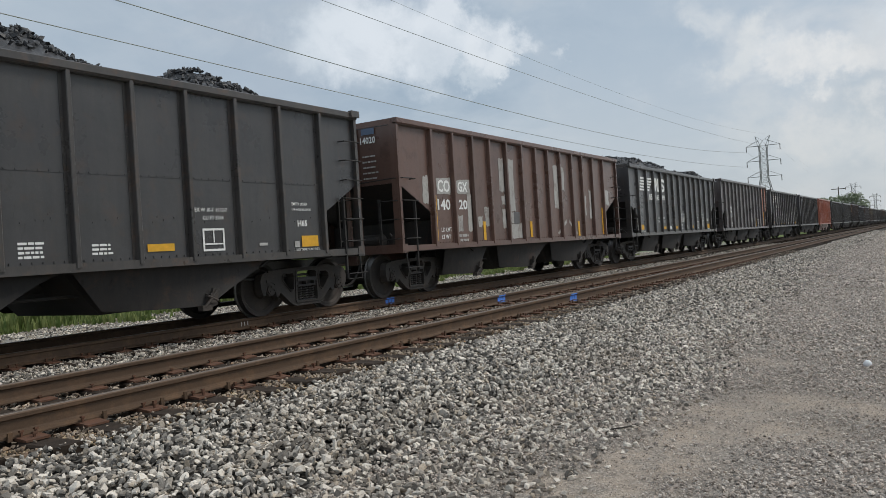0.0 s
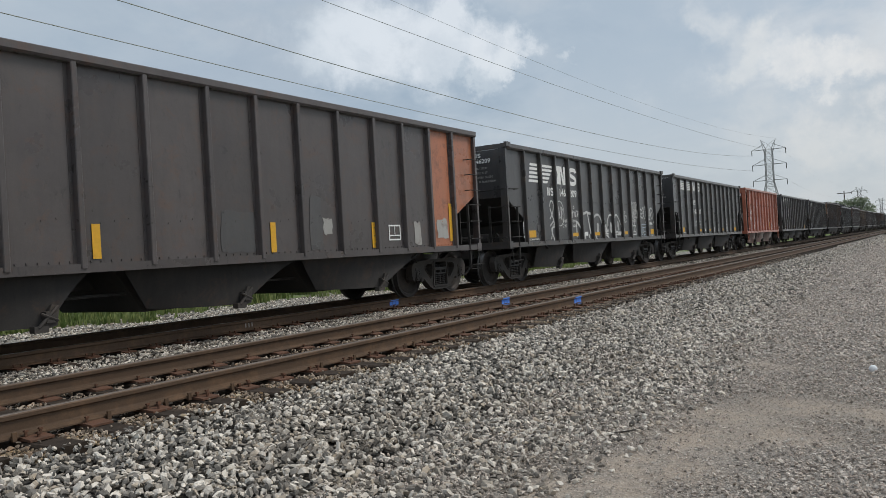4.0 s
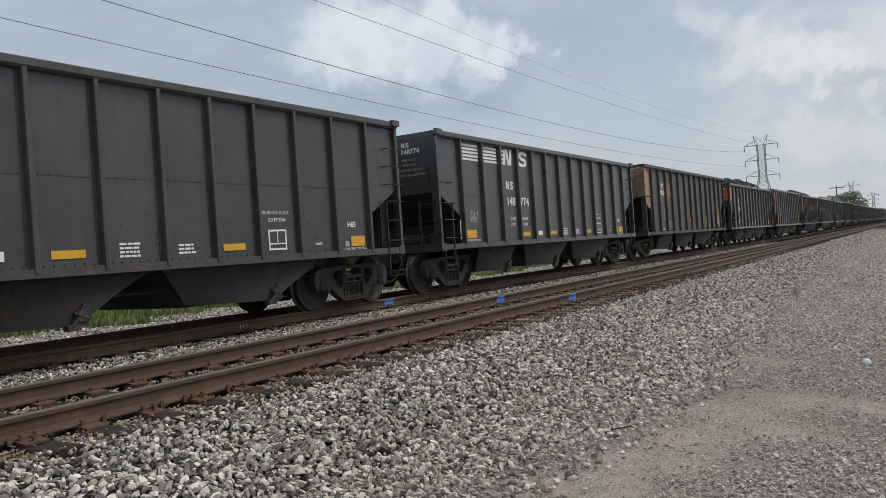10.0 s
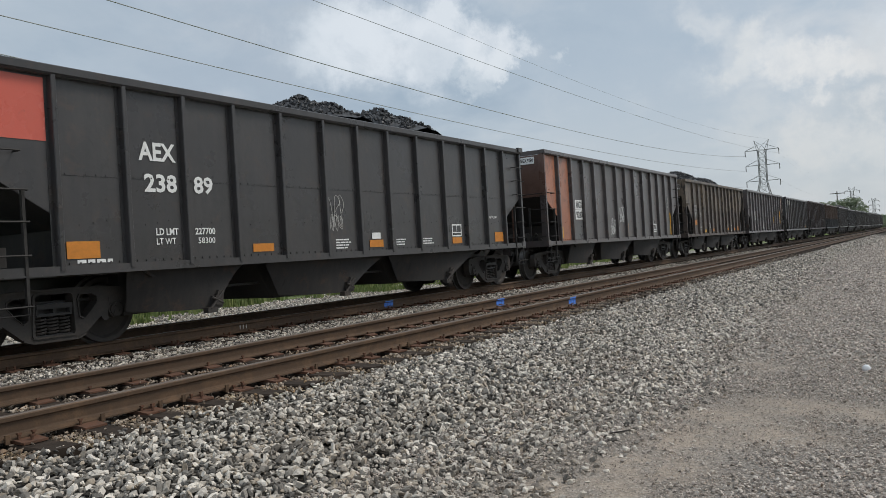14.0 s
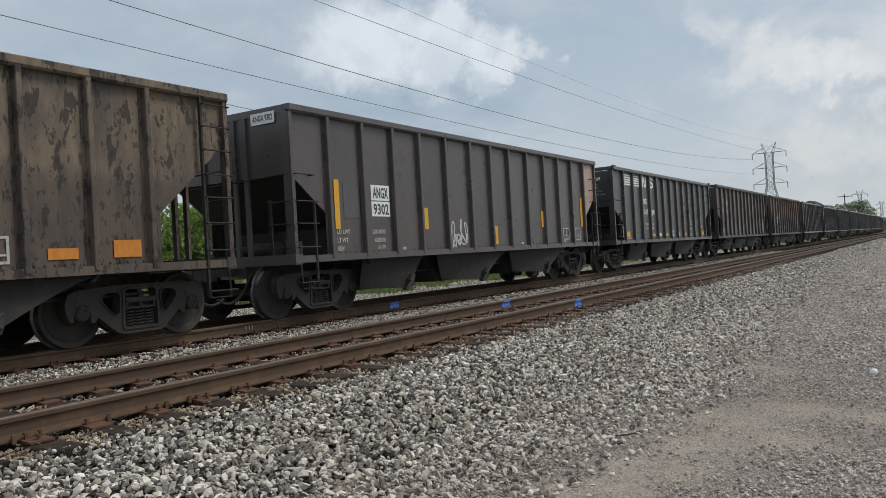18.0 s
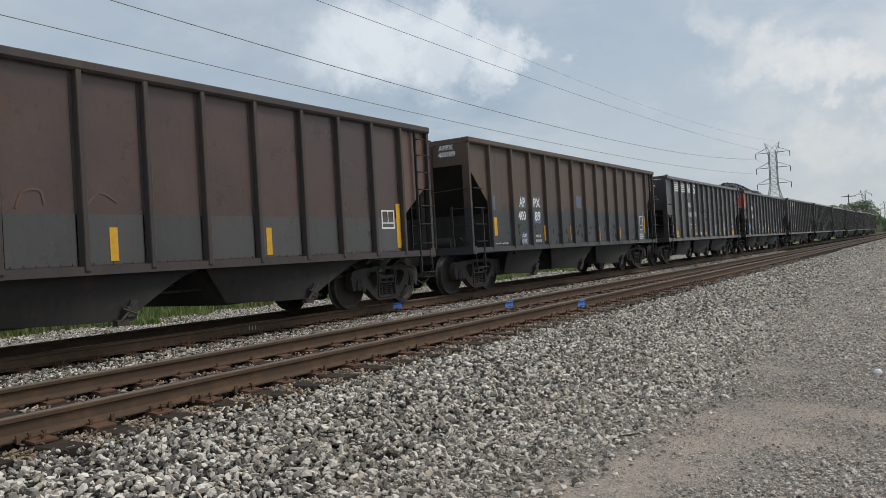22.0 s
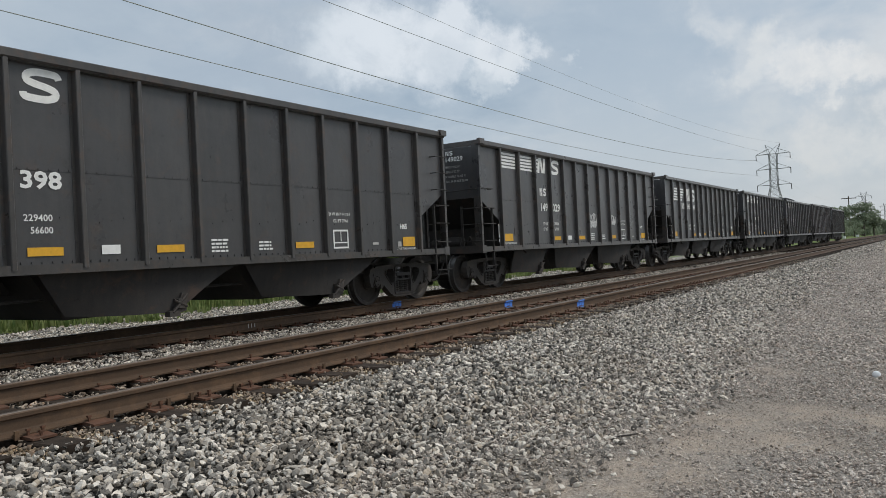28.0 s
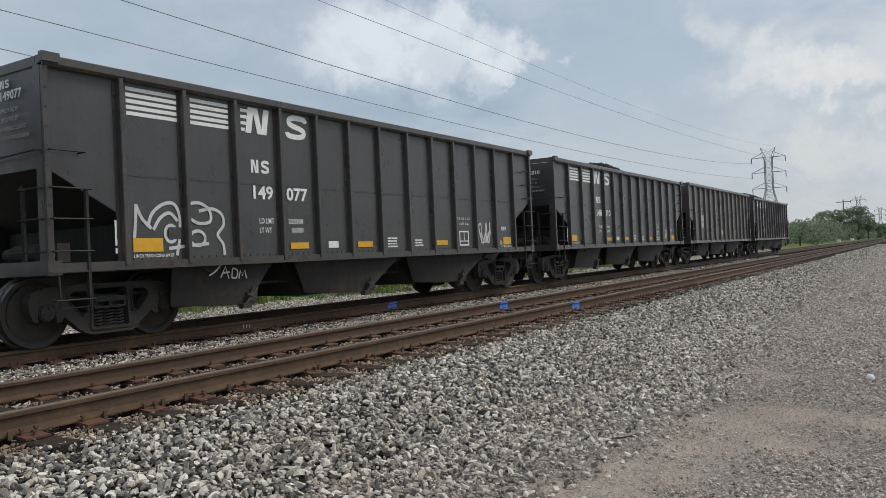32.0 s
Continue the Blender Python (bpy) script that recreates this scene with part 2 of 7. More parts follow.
def island_stone(name, darkest, palest, tint):
    w = material(name)
    geo = w.n("ShaderNodeNewGeometry")
    rnd = geo.outputs["Random Per Island"]
    tone = w.ramp(rnd, (0.0, darkest), (0.4, tuple(0.7 * a + 0.3 * b for a, b in zip(darkest, palest))), (0.55, tint), (0.62, tuple(0.45 * a + 0.55 * b for a, b in zip(darkest, palest))), (1.0, palest))
    co = w.n("ShaderNodeTexCoord").outputs["Object"]
    g = w.math("ADD", w.math("MULTIPLY", w.noise(co, 38.0, 5, 0.7), 0.55), w.math("MULTIPLY", w.noise(co, 150.0, 4, 0.75), 0.45))
    g = w.ramp(g, (0.32, 0.0), (0.68, 1.0))
    h = w.noise(co, 0.8, 4, 0.6)
    col = w.mix(0.34, tone, w.n("ShaderNodeCombineColor", {0: g, 1: g, 2: g}).outputs[0], "OVERLAY")
    col = w.mix(w.math("MULTIPLY", w.ramp(h, (0.45, 0.0), (0.75, 1.0)), 0.35), col, (0.30, 0.245, 0.19))
    finish(w, col, 0.9, 0.0, g, 0.4, 0.004, 0.2)
    return MATS[name]


NS_BLACK = car_paint("black_car_paint", (0.042, 0.041, 0.043), (0.090, 0.083, 0.078), (0.085, 0.060, 0.047), 0.55, 0.35, 0.45)
OLD_BLACK = car_paint("sooty_black_paint", (0.038, 0.035, 0.035), (0.085, 0.074, 0.068), (0.095, 0.064, 0.048), 0.5, 0.3, 0.4)
NS_RIB = car_paint("rust_edged_black_paint", (0.045, 0.041, 0.039), (0.105, 0.088, 0.076), (0.115, 0.072, 0.050), 0.7, 0.5, 0.4)
GREY_BROWN = car_paint("grey_brown_paint", (0.066, 0.056, 0.055), (0.120, 0.100, 0.090), (0.115, 0.070, 0.052), 0.55, 0.5, 0.4)
BROWN = car_paint("oxide_brown_paint", (0.115, 0.061, 0.045), (0.145, 0.098, 0.078), (0.080, 0.042, 0.030), 0.5, 0.5, 0.3)
DARK_BROWN = weathered("dark_brown_paint", (0.064, 0.051, 0.049), (0.105, 0.073, 0.054), (0.044, 0.036, 0.035), (0.060, 0.052, 0.052), 1.9, 0.6, 0.15, 0.4, 0.4)
MAROON = car_paint("maroon_brown_paint", (0.070, 0.042, 0.035), (0.095, 0.064, 0.053), (0.110, 0.054, 0.037), 0.45, 0.55, 0.4)
SCALED = weathered("scaling_black_paint", (0.118, 0.092, 0.074), (0.245, 0.188, 0.132), (0.036, 0.030, 0.028), (0.088, 0.068, 0.062), 2.25, 0.65, 1.0, 0.3, 0.3)
DARK_TAN = car_paint("sooty_tan_paint", (0.200, 0.122, 0.078), (0.28, 0.175, 0.105), (0.085, 0.060, 0.048), 0.8, 0.6, 0.3)
ORANGE = car_paint("faded_orange_paint", (0.40, 0.128, 0.075), (0.44, 0.18, 0.115), (0.19, 0.055, 0.036), 0.45, 0.5, 0.15)
ORANGE_RUST = car_paint("orange_rust_paint", (0.36, 0.125, 0.058), (0.30, 0.14, 0.08), (0.14, 0.055, 0.03), 0.5, 0.6, 0.2)
TAN_RUST = car_paint("tan_rust_paint", (0.30, 0.155, 0.075), (0.22, 0.13, 0.075), (0.11, 0.06, 0.038), 0.7, 0.5, 0.2)
SALMON = car_paint("flaking_salmon_paint", (0.44, 0.29, 0.215), (0.52, 0.40, 0.32), (0.24, 0.095, 0.05), 0.6, 0.6, 0.2)
MAROON_PATCH = car_paint("maroon_patch_paint", (0.19, 0.052, 0.042), (0.20, 0.09, 0.07), (0.12, 0.04, 0.03), 0.4, 0.4, 0.2)
RED_PANEL = car_paint("red_panel_paint", (0.62, 0.115, 0.075), (0.5, 0.16, 0.11), (0.4, 0.09, 0.06), 0.2, 0.1, 0.05)
RUSTY_BROWN = weathered("rusting_brown_paint", (0.108, 0.071, 0.052), (0.128, 0.085, 0.061), (0.052, 0.044, 0.042), (0.052, 0.055, 0.058), 2.05, 0.95, 0.2, 0.3, 0.4)
GREY_PATCH = car_paint("grey_patch_paint", (0.066, 0.063, 0.064), (0.105, 0.098, 0.092), (0.090, 0.066, 0.052), 0.5, 0.35, 0.2)
PALE_PATCH = car_paint("pale_patch_paint", (0.40, 0.39, 0.37), (0.30, 0.26, 0.22), (0.13, 0.075, 0.05), 0.6, 0.45, 0.1)
BLUE_PATCH = car_paint("blue_patch_paint", (0.075, 0.115, 0.19), (0.09, 0.10, 0.13), (0.10, 0.07, 0.05), 0.3, 0.2, 0.1)
# Grime on the hopper plates; also stands for shade on sheets under the ends.
UNDER_PLATE = car_paint("grimy_and_shade_plate", (0.034, 0.032, 0.031), (0.068, 0.057, 0.050), (0.09, 0.055, 0.04), 0.6, 0.35, 0.3, 0.3)
UNDER = car_paint("grimy_underframe", (0.048, 0.046, 0.045), (0.085, 0.074, 0.066), (0.075, 0.05, 0.038), 0.5, 0.3, 0.2, 0.4)
SOOT = plain("soot_black_scale", (0.022, 0.021, 0.021), 0.3, 0.7, 0, 9.0, 0.1)
BOLT = rusted("dark_rust_steel", (0.060, 0.035, 0.025), (0.13, 0.06, 0.035), 0.5, 0.8)
CAST = rusted("grimy_cast_steel", (0.058, 0.052, 0.048), (0.092, 0.074, 0.062), 0.5, 0.7)
IRON = plain("dark_grab_iron", (0.040, 0.037, 0.035), 0.3, 0.65, 0, 9.0, 0.05, 0.25)
WHEEL = rusted("dark_wheel_steel", (0.052, 0.046, 0.042), (0.085, 0.068, 0.058), 0.5, 0.7, 0.0)
TREAD = plain("worn_wheel_tread", (0.14, 0.135, 0.13), 0.3, 0.36, 0.6, 20.0, 0.05)
WHITE = plain("white_stencil_paint", (0.84, 0.84, 0.82), 0.08, 0.6, 0, 12.0, 0.05)
DULL_WHITE = plain("weathered_white_paint", (0.46, 0.45, 0.43), 0.3, 0.65, 0, 9.0, 0.05)
SPRAY = plain("white_spray_paint", (0.60, 0.60, 0.59), 0.22, 0.55, 0, 4.0, 0.03)
BLUE_PALE = plain("blue_white_spray_paint", (0.46, 0.54, 0.62), 0.2, 0.55, 0, 4.0, 0.03)
BLUE_SPRAY = plain("pale_blue_spray_paint", (0.25, 0.42, 0.60), 0.2, 0.55, 0, 4.0, 0.03)
YELLOW = plain("yellow_reflector", (0.74, 0.40, 0.035), 0.12, 0.45, 0, 10.0, 0.05)
ORANGE_TAG = plain("orange_reflector", (0.62, 0.23, 0.035), 0.15, 0.45, 0, 10.0, 0.05)
PALE_ORANGE = plain("faded_orange_stencil", (0.50, 0.22, 0.11), 0.2, 0.6, 0, 12.0, 0.05)
COAL = rusted("coal_lumps", (0.045, 0.045, 0.048), (0.13, 0.13, 0.135), 0.5, 0.45, 0.0, 9.0)
RAIL = rusted("rusty_rail_steel", (0.102, 0.066, 0.043), (0.160, 0.098, 0.058), 0.5, 0.65, 0.15, 6.0)
RAILHEAD = rusted("dull_rail_head", (0.20, 0.165, 0.14), (0.13, 0.092, 0.072), 0.4, 0.42, 0.5, 3.0)
PLATE = rusted("orange_rust_plate", (0.140, 0.070, 0.044), (0.078, 0.049, 0.036), 0.5, 0.85, 0.0, 14.0)
TIE = rusted("weathered_tie_timber", (0.036, 0.026, 0.019), (0.075, 0.052, 0.037), 0.5, 0.9, 0.0, 7.0)
BLUE_MARK = plain("blue_marking_paint", (0.085, 0.24, 0.72), 0.2, 0.6, 0, 30.0, 0.1)
STONE = island_stone("limestone_ballast", (0.082, 0.077, 0.071), (0.85, 0.78, 0.685), (0.47, 0.395, 0.31))
YELLOWED = island_stone("yellowed_ballast", (0.15, 0.105, 0.066), (0.66, 0.53, 0.36), (0.42, 0.25, 0.12))
STAINED = island_stone("rust_stained_ballast", (0.12, 0.092, 0.070), (0.52, 0.43, 0.34), (0.32, 0.20, 0.12))
PEBBLE = island_stone("lot_pebbles", (0.305, 0.267, 0.237), (0.70, 0.625, 0.553), (0.56, 0.465, 0.395))
GALV = plain("galvanised_lattice", (0.20, 0.20, 0.205), 0.15, 0.55, 0.3, 1.0, 0.05)
CABLE = plain("dark_aluminium_cable", (0.40, 0.41, 0.43), 0.1, 0.6, 0.0, 1.0, 0.02)
POLE_WOOD = plain("dark_pole_timber", (0.085, 0.070, 0.058), 0.2, 0.85, 0, 2.0, 0.2)
BALL = plain("white_plastic", (0.80, 0.81, 0.83), 0.05, 0.35, 0, 20.0, 0.02)
TWIG = plain("dark_twig", (0.055, 0.048, 0.042), 0.2, 0.9, 0, 20.0, 0.2)


def leaf_material(name, dark, light):
    w = material(name)
    rnd = w.n("ShaderNodeNewGeometry").outputs["Random Per Island"]
    co = w.n("ShaderNodeTexCoord").outputs["Object"]
    big = w.noise(co, 0.6, 3, 0.6)
    col = w.mix(rnd, dark, light)
    col = w.mix(w.math("MULTIPLY", w.ramp(big, (0.35, 0.0), (0.7, 1.0)), 0.5), col, tuple(c * 0.7 for c in dark))
    b = w.n("ShaderNodeBsdfPrincipled", {"Base Color": col, "Roughness": 0.6, "Specular IOR Level": 0.3})
    tr = w.n("ShaderNodeBsdfTranslucent", {"Color": col})
    w.n("ShaderNodeOutputMaterial", {"Surface": w.n("ShaderNodeMixShader", {0: 0.3, 1: b.outputs[0], 2: tr.outputs[0]}).outputs[0]})
    return MATS[name]


LEAF = leaf_material("bush_leaves", (0.14, 0.22, 0.048), (0.32, 0.42, 0.12))
# Leaves of the far trees, paled and greyed to paint in distance haze.
LEAF_HAZED = leaf_material("hazed_tree_leaves", (0.20, 0.25, 0.165), (0.36, 0.40, 0.28))
GRASS = leaf_material("weed_grass", (0.13, 0.195, 0.055), (0.34, 0.375, 0.15))


DIRT = ((4.4, 1.8, 0.75), (5.1, 1.7, 0.7), (5.9, 1.6, 0.7), (6.8, 1.5, 0.75), (7.4, 1.1, 0.7), (7.35, 0.55, 0.65), (7.5, -0.1, 0.7), (7.6, -0.9, 0.8), (6.3, 1.0, 0.6), (9.5, 1.7, 0.45))


def ground_material():
    """Ballast shoulder, gravel lot with a dusty track, pale gravel beyond the line, then weeds."""
    w = material("gravel_ground")
    co = w.n("ShaderNodeTexCoord").outputs["Object"]
    s = w.n("ShaderNodeSeparateXYZ", {0: co})
    x, y = s.outputs[0], s.outputs[1]
    wob = w.math("MULTIPLY", w.math("SUBTRACT", w.noise(co, 0.7, 5, 0.6), 0.5), 1.6)
    yy = w.math("ADD", y, wob)
    big = w.n("ShaderNodeTexVoronoi", {"Vector": co, "Scale": 21.0, "Randomness": 1.0})
    small = w.n("ShaderNodeTexVoronoi", {"Vector": co, "Scale": 42.0, "Randomness": 1.0})
    fine = w.noise(co, 90.0, 4, 0.7)
    blot = w.noise(co, 0.9, 6, 0.65)
    tone_b = w.n("ShaderNodeSeparateColor", {0: big.outputs["Color"]}).outputs[0]
    tone_s = w.n("ShaderNodeSeparateColor", {0: small.outputs["Color"]}).outputs[0]
    # Ballast bed coloured dark, darker between cells, as painted shade in the stone gaps.
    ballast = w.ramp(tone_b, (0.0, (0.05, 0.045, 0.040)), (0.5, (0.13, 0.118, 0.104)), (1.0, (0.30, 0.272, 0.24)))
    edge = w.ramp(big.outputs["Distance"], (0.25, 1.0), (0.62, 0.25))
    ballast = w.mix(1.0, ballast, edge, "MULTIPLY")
    lot = w.ramp(tone_s, (0.0, (0.27, 0.248, 0.228)), (0.6, (0.40, 0.37, 0.34)), (1.0, (0.54, 0.50, 0.455)))
    # Gaps between pebbles get their shade painted into the lot colour too.
    lot = w.mix(1.0, lot, w.ramp(small.outputs["Distance"], (0.3, 1.0), (0.7, 0.45)), "MULTIPLY")
    lot = w.mix(0.35, lot, w.ramp(blot, (0.35, (0.29, 0.25, 0.21)), (0.65, (0.44, 0.395, 0.34))))
    # bare dusty patch where wheels turn in the lot
    dusty = None
    for px, py, rad in DIRT:
        far = w.n("ShaderNodeVectorMath", {0: w.n("ShaderNodeCombineXYZ", {0: w.math("ADD", x, w.math("MULTIPLY", wob, 0.35)), 1: w.math("ADD", y, w.math("MULTIPLY", wob, 0.25))}).outputs[0], 1: (px, py, 0.0)}, operation="DISTANCE").outputs["Value"]
        spot = w.n("ShaderNodeMapRange", {0: far, 1: 0.15, 2: rad, 3: 1.0, 4: 0.0}, interpolation_type="SMOOTHSTEP").outputs[0]
        dusty = spot if dusty is None else w.math("MAXIMUM", dusty, spot)
    grit = w.n("ShaderNodeSeparateColor", {0: w.n("ShaderNodeTexVoronoi", {"Vector": co, "Scale": 110.0, "Randomness": 1.0}).outputs["Color"]}).outputs[0]
    dirt = w.mix(w.noise(co, 5.0, 7, 0.75), (0.30, 0.246, 0.198), (0.47, 0.402, 0.335))
    dirt = w.mix(0.6, dirt, w.mix(grit, (0.22, 0.22, 0.22), (0.80, 0.79, 0.77)), "OVERLAY")
    ragged_edge = w.ramp(w.noise(co, 4.0, 7, 0.7), (0.36, 0.25), (0.56, 1.0))
    dusty = w.math("MULTIPLY", dusty, ragged_edge)
    lot = w.mix(w.math("MULTIPLY", dusty, 0.85), lot, dirt)
    beyond = w.mix(tone_s, (0.16, 0.152, 0.135), (0.44, 0.42, 0.375))
    weeds = w.mix(fine, (0.08, 0.13, 0.032), (0.19, 0.25, 0.075))
    far = w.mix(w.ramp(w.noise(co, 0.35, 5, 0.6), (0.4, 0.0), (0.6, 1.0)), beyond, weeds)
    near_edge = w.n("ShaderNodeMapRange", {0: yy, 1: 2.0, 2: 3.1, 3: 0.0, 4: 1.0}).outputs[0]
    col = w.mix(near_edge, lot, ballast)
    col = w.mix(w.n("ShaderNodeMapRange", {0: yy, 1: 13.0, 2: 14.2, 3: 0.0, 4: 1.0}).outputs[0], col, beyond)
    col = w.mix(w.n("ShaderNodeMapRange", {0: yy, 1: 17.8, 2: 19.5, 3: 0.0, 4: 1.0}).outputs[0], col, far)
    col = w.mix(w.n("ShaderNodeMapRange", {0: y, 1: 40.0, 2: 60.0, 3: 0.0, 4: 1.0}).outputs[0], col, weeds)
    col = w.mix(w.n("ShaderNodeMapRange", {0: y, 1: -30.0, 2: -18.0, 3: 1.0, 4: 0.0}).outputs[0], col, weeds)
    away = w.math("MULTIPLY", w.n("ShaderNodeMapRange", {0: x, 1: 70.0, 2: 115.0, 3: 0.0, 4: 1.0}).outputs[0], w.n("ShaderNodeMapRange", {0: yy, 1: 13.6, 2: 14.8, 3: 0.0, 4: 0.85}).outputs[0])
    col = w.mix(away, col, weeds)
    h = w.mix(near_edge, small.outputs["Distance"], w.math("MULTIPLY", big.outputs["Distance"], 1.6))
    h = w.mix(w.math("MULTIPLY", dusty, w.math("SUBTRACT", 1.0, near_edge)), h, (0.35, 0.35, 0.35))
    finish(w, col, 0.95, 0.0, w.math("ADD", w.math("MULTIPLY", h, -1.0), w.math("MULTIPLY", fine, 0.25)), 0.8, 0.03, 0.15)
    return MATS["gravel_ground"]


GROUND = ground_material()


# ---- mesh building ----
class Solid:
    """Collects vertices and faces of one part."""

    def __init__(self):
        self.v, self.f, self.m = [], [], []

    def add(self, verts, faces, mi=0):
        o = len(self.v)
        self.v += [tuple(p) for p in verts]
        self.f += [tuple(o + i for i in q) for q in faces]
        self.m += [mi] * len(faces)
        return self

    def box(self, x0, x1, y0, y1, z0, z1, mi=0):
        v = [(x, y, z) for x in (x0, x1) for y in (y0, y1) for z in (z0, z1)]
        return self.add(v, [(0, 1, 3, 2), (4, 6, 7, 5), (0, 4, 5, 1), (2, 3, 7, 6), (0, 2, 6, 4), (1, 5, 7, 3)], mi)

    def prism(self, poly, a, b, plane="xz", mi=0):
        """A polygon in a plane, drawn from a to b along the third axis."""
        n = len(poly)
        put = {"xz": lambda p, d: (p[0], d, p[1]), "yz": lambda p, d: (d, p[0], p[1]), "xy": lambda p, d: (p[0], p[1], d)}[plane]
        v = [put(p, a) for p in poly] + [put(p, b) for p in poly]
        f = [tuple(range(n)), tuple(range(2 * n - 1, n - 1, -1))] + [(i, i + n, (i + 1) % n + n, (i + 1) % n) for i in range(n)]
        return self.add(v, f, mi)

    def rod(self, p, q, r, n=6, r2=None, mi=0):
        p, q = Vector(p), Vector(q)
        d = (q - p).normalized()
        a = d.orthogonal().normalized()
        b = d.cross(a)
        r2 = r if r2 is None else r2
        v = []
        for c, rr in ((p, r), (q, r2)):
            for i in range(n):
                t = 2 * math.pi * i / n
                v.append(c + (a * math.cos(t) + b * math.sin(t)) * rr)
        f = [tuple(range(n - 1, -1, -1)), tuple(range(n, 2 * n))] + [(i, (i + 1) % n, (i + 1) % n + n, i + n) for i in range(n)]
        return self.add(v, f, mi)

    def path(self, pts, r, n=6):
        """One bent round bar through the points."""
        pts = [Vector(p) for p in pts]
        v, up = [], None
        for i, p in enumerate(pts):
            d = (pts[min(i + 1, len(pts) - 1)] - pts[max(i - 1, 0)]).normalized()
            a = d.orthogonal() if up is None else up - d * up.dot(d)
            a = d.orthogonal() if a.length < 1e-4 else a
            up = a.normalized()
            b = d.cross(up)
            v += [p + (up * math.cos(6.2832 * k / n) + b * math.sin(6.2832 * k / n)) * r for k in range(n)]
        m = len(pts)
        f = [(i * n + k, i * n + (k + 1) % n, (i + 1) * n + (k + 1) % n, (i + 1) * n + k) for i in range(m - 1) for k in range(n)]
        return self.add(v, f + [tuple(range(n - 1, -1, -1)), tuple(range((m - 1) * n, m * n))])

    def lathe(self, profile, n=36, y=0.0, mis=None):
        """Profile of (radius, y) turned about the y axis."""
        k = len(profile)
        v = [(r * math.cos(2 * math.pi * i / n), y + d, r * math.sin(2 * math.pi * i / n)) for i in range(n) for r, d in profile]
        for j in range(k - 1):
            o = len(self.v) if j == 0 else o
            if j == 0:
                self.v += v
            for i in range(n):
                i2 = (i + 1) % n
                self.f.append((o + i * k + j, o + i2 * k + j, o + i2 * k + j + 1, o + i * k + j + 1))
                self.m.append(mis[j] if mis else 0)
        return self

    def mesh(self, name, mats, smooth=False):
        me = bpy.data.meshes.new(name)
        me.from_pydata(self.v, [], self.f)
        for mt in mats if isinstance(mats, (list, tuple)) else [mats]:
            me.materials.append(mt)
        if any(self.m):
            me.polygons.foreach_set("material_index", self.m)
        bm = bmesh.new()
        bm.from_mesh(me)
        bmesh.ops.recalc_face_normals(bm, faces=bm.faces)
        bm.to_mesh(me)
        bm.free()
        if smooth:
            me.polygons.foreach_set("use_smooth", [True] * len(me.polygons))
        return me


def part(name, me, parent, label="", at=None):
    """Links one mesh as a part under a thing or another part."""
    ob = new(name, me)
    ob.parent = parent
    if at is not None:
        ob.matrix_basis = at
    return tagged(ob, label) if label else ob


CACHE = {}


def cached(key, make):
    if key not in CACHE:
        CACHE[key] = make()
    return CACHE[key]


# ---- the line ----
RAIL_Y = (5.584, 7.089, 9.783, 11.288)
TRACK_Y = (6.3365, 10.5355)
X_NEAR, X_FAR = -60.0, 1500.0


def ground_height(x, y):
    keys = ((-400, -0.9), (-60, -0.7), (-2, -0.60), (1.2, -0.57), (2.2, -0.53), (3.4, -0.40), (4.6, -0.268), (4.95, -0.240), (5.15, -0.236), (7.62, -0.236), (7.9, -0.25), (8.5, -0.28), (9.2, -0.235),
            (12.0, -0.25), (13.2, -0.36), (14.5, -0.42), (19.0, -0.40), (24.0, -0.30), (40.0, -0.3), (400, 0.5))
    for (a, za), (b, zb) in zip(keys, keys[1:]):
        if y <= b:
            z = za + (zb - za) * max(y - a, 0) / (b - a)
            break
    else:
        z = keys[-1][1]
    if y < 2.6 or y > 13:
        k = min(1.0, (2.6 - y) / 2 if y < 2.6 else (y - 13) / 3)
        z += k * (0.05 * noise.noise((x * 0.35, y * 0.5, 3.1)) + 0.018 * noise.noise((x * 1.7, y * 1.7, 8.0)))
    elif y < 4.6 or 7.8 < y < 9.3:
        z += 0.025 * noise.noise((x * 0.8, y * 1.3, 5.0))
    return z


def build_ground():
    def steps(dense0, dense1, d, ends, grow=1.35):
        a = list(np.arange(dense0, dense1 + 1e-6, d))
        s = d
        while a[-1] < ends[1]:
            s *= grow
            a.append(a[-1] + s)
        s = d
        while a[0] > ends[0]:
            s *= grow
            a.insert(0, a[0] - s)
        return a
    xs, ys = steps(-2, 45, 0.4, (-900, 3500)), steps(-6, 26, 0.25, (-1800, 1800))
    v = [(x, y, ground_height(x, y) - (0.028 if 2.9 < y < 12.6 else 0.0)) for x in xs for y in ys]
    n = len(ys)
    f = [(i * n + j, (i + 1) * n + j, (i + 1) * n + j + 1, i * n + j + 1) for i in range(len(xs) - 1) for j in range(n - 1)]
    me = bpy.data.meshes.new("ground")
    me.from_pydata(v, [], f)
    me.materials.append(GROUND)
    me.polygons.foreach_set("use_smooth", [True] * len(f))
    tagged(new("ground", me), "grey gravel lot and ballast bank running off to weeds", "ground", kind="structure")


build_ground()


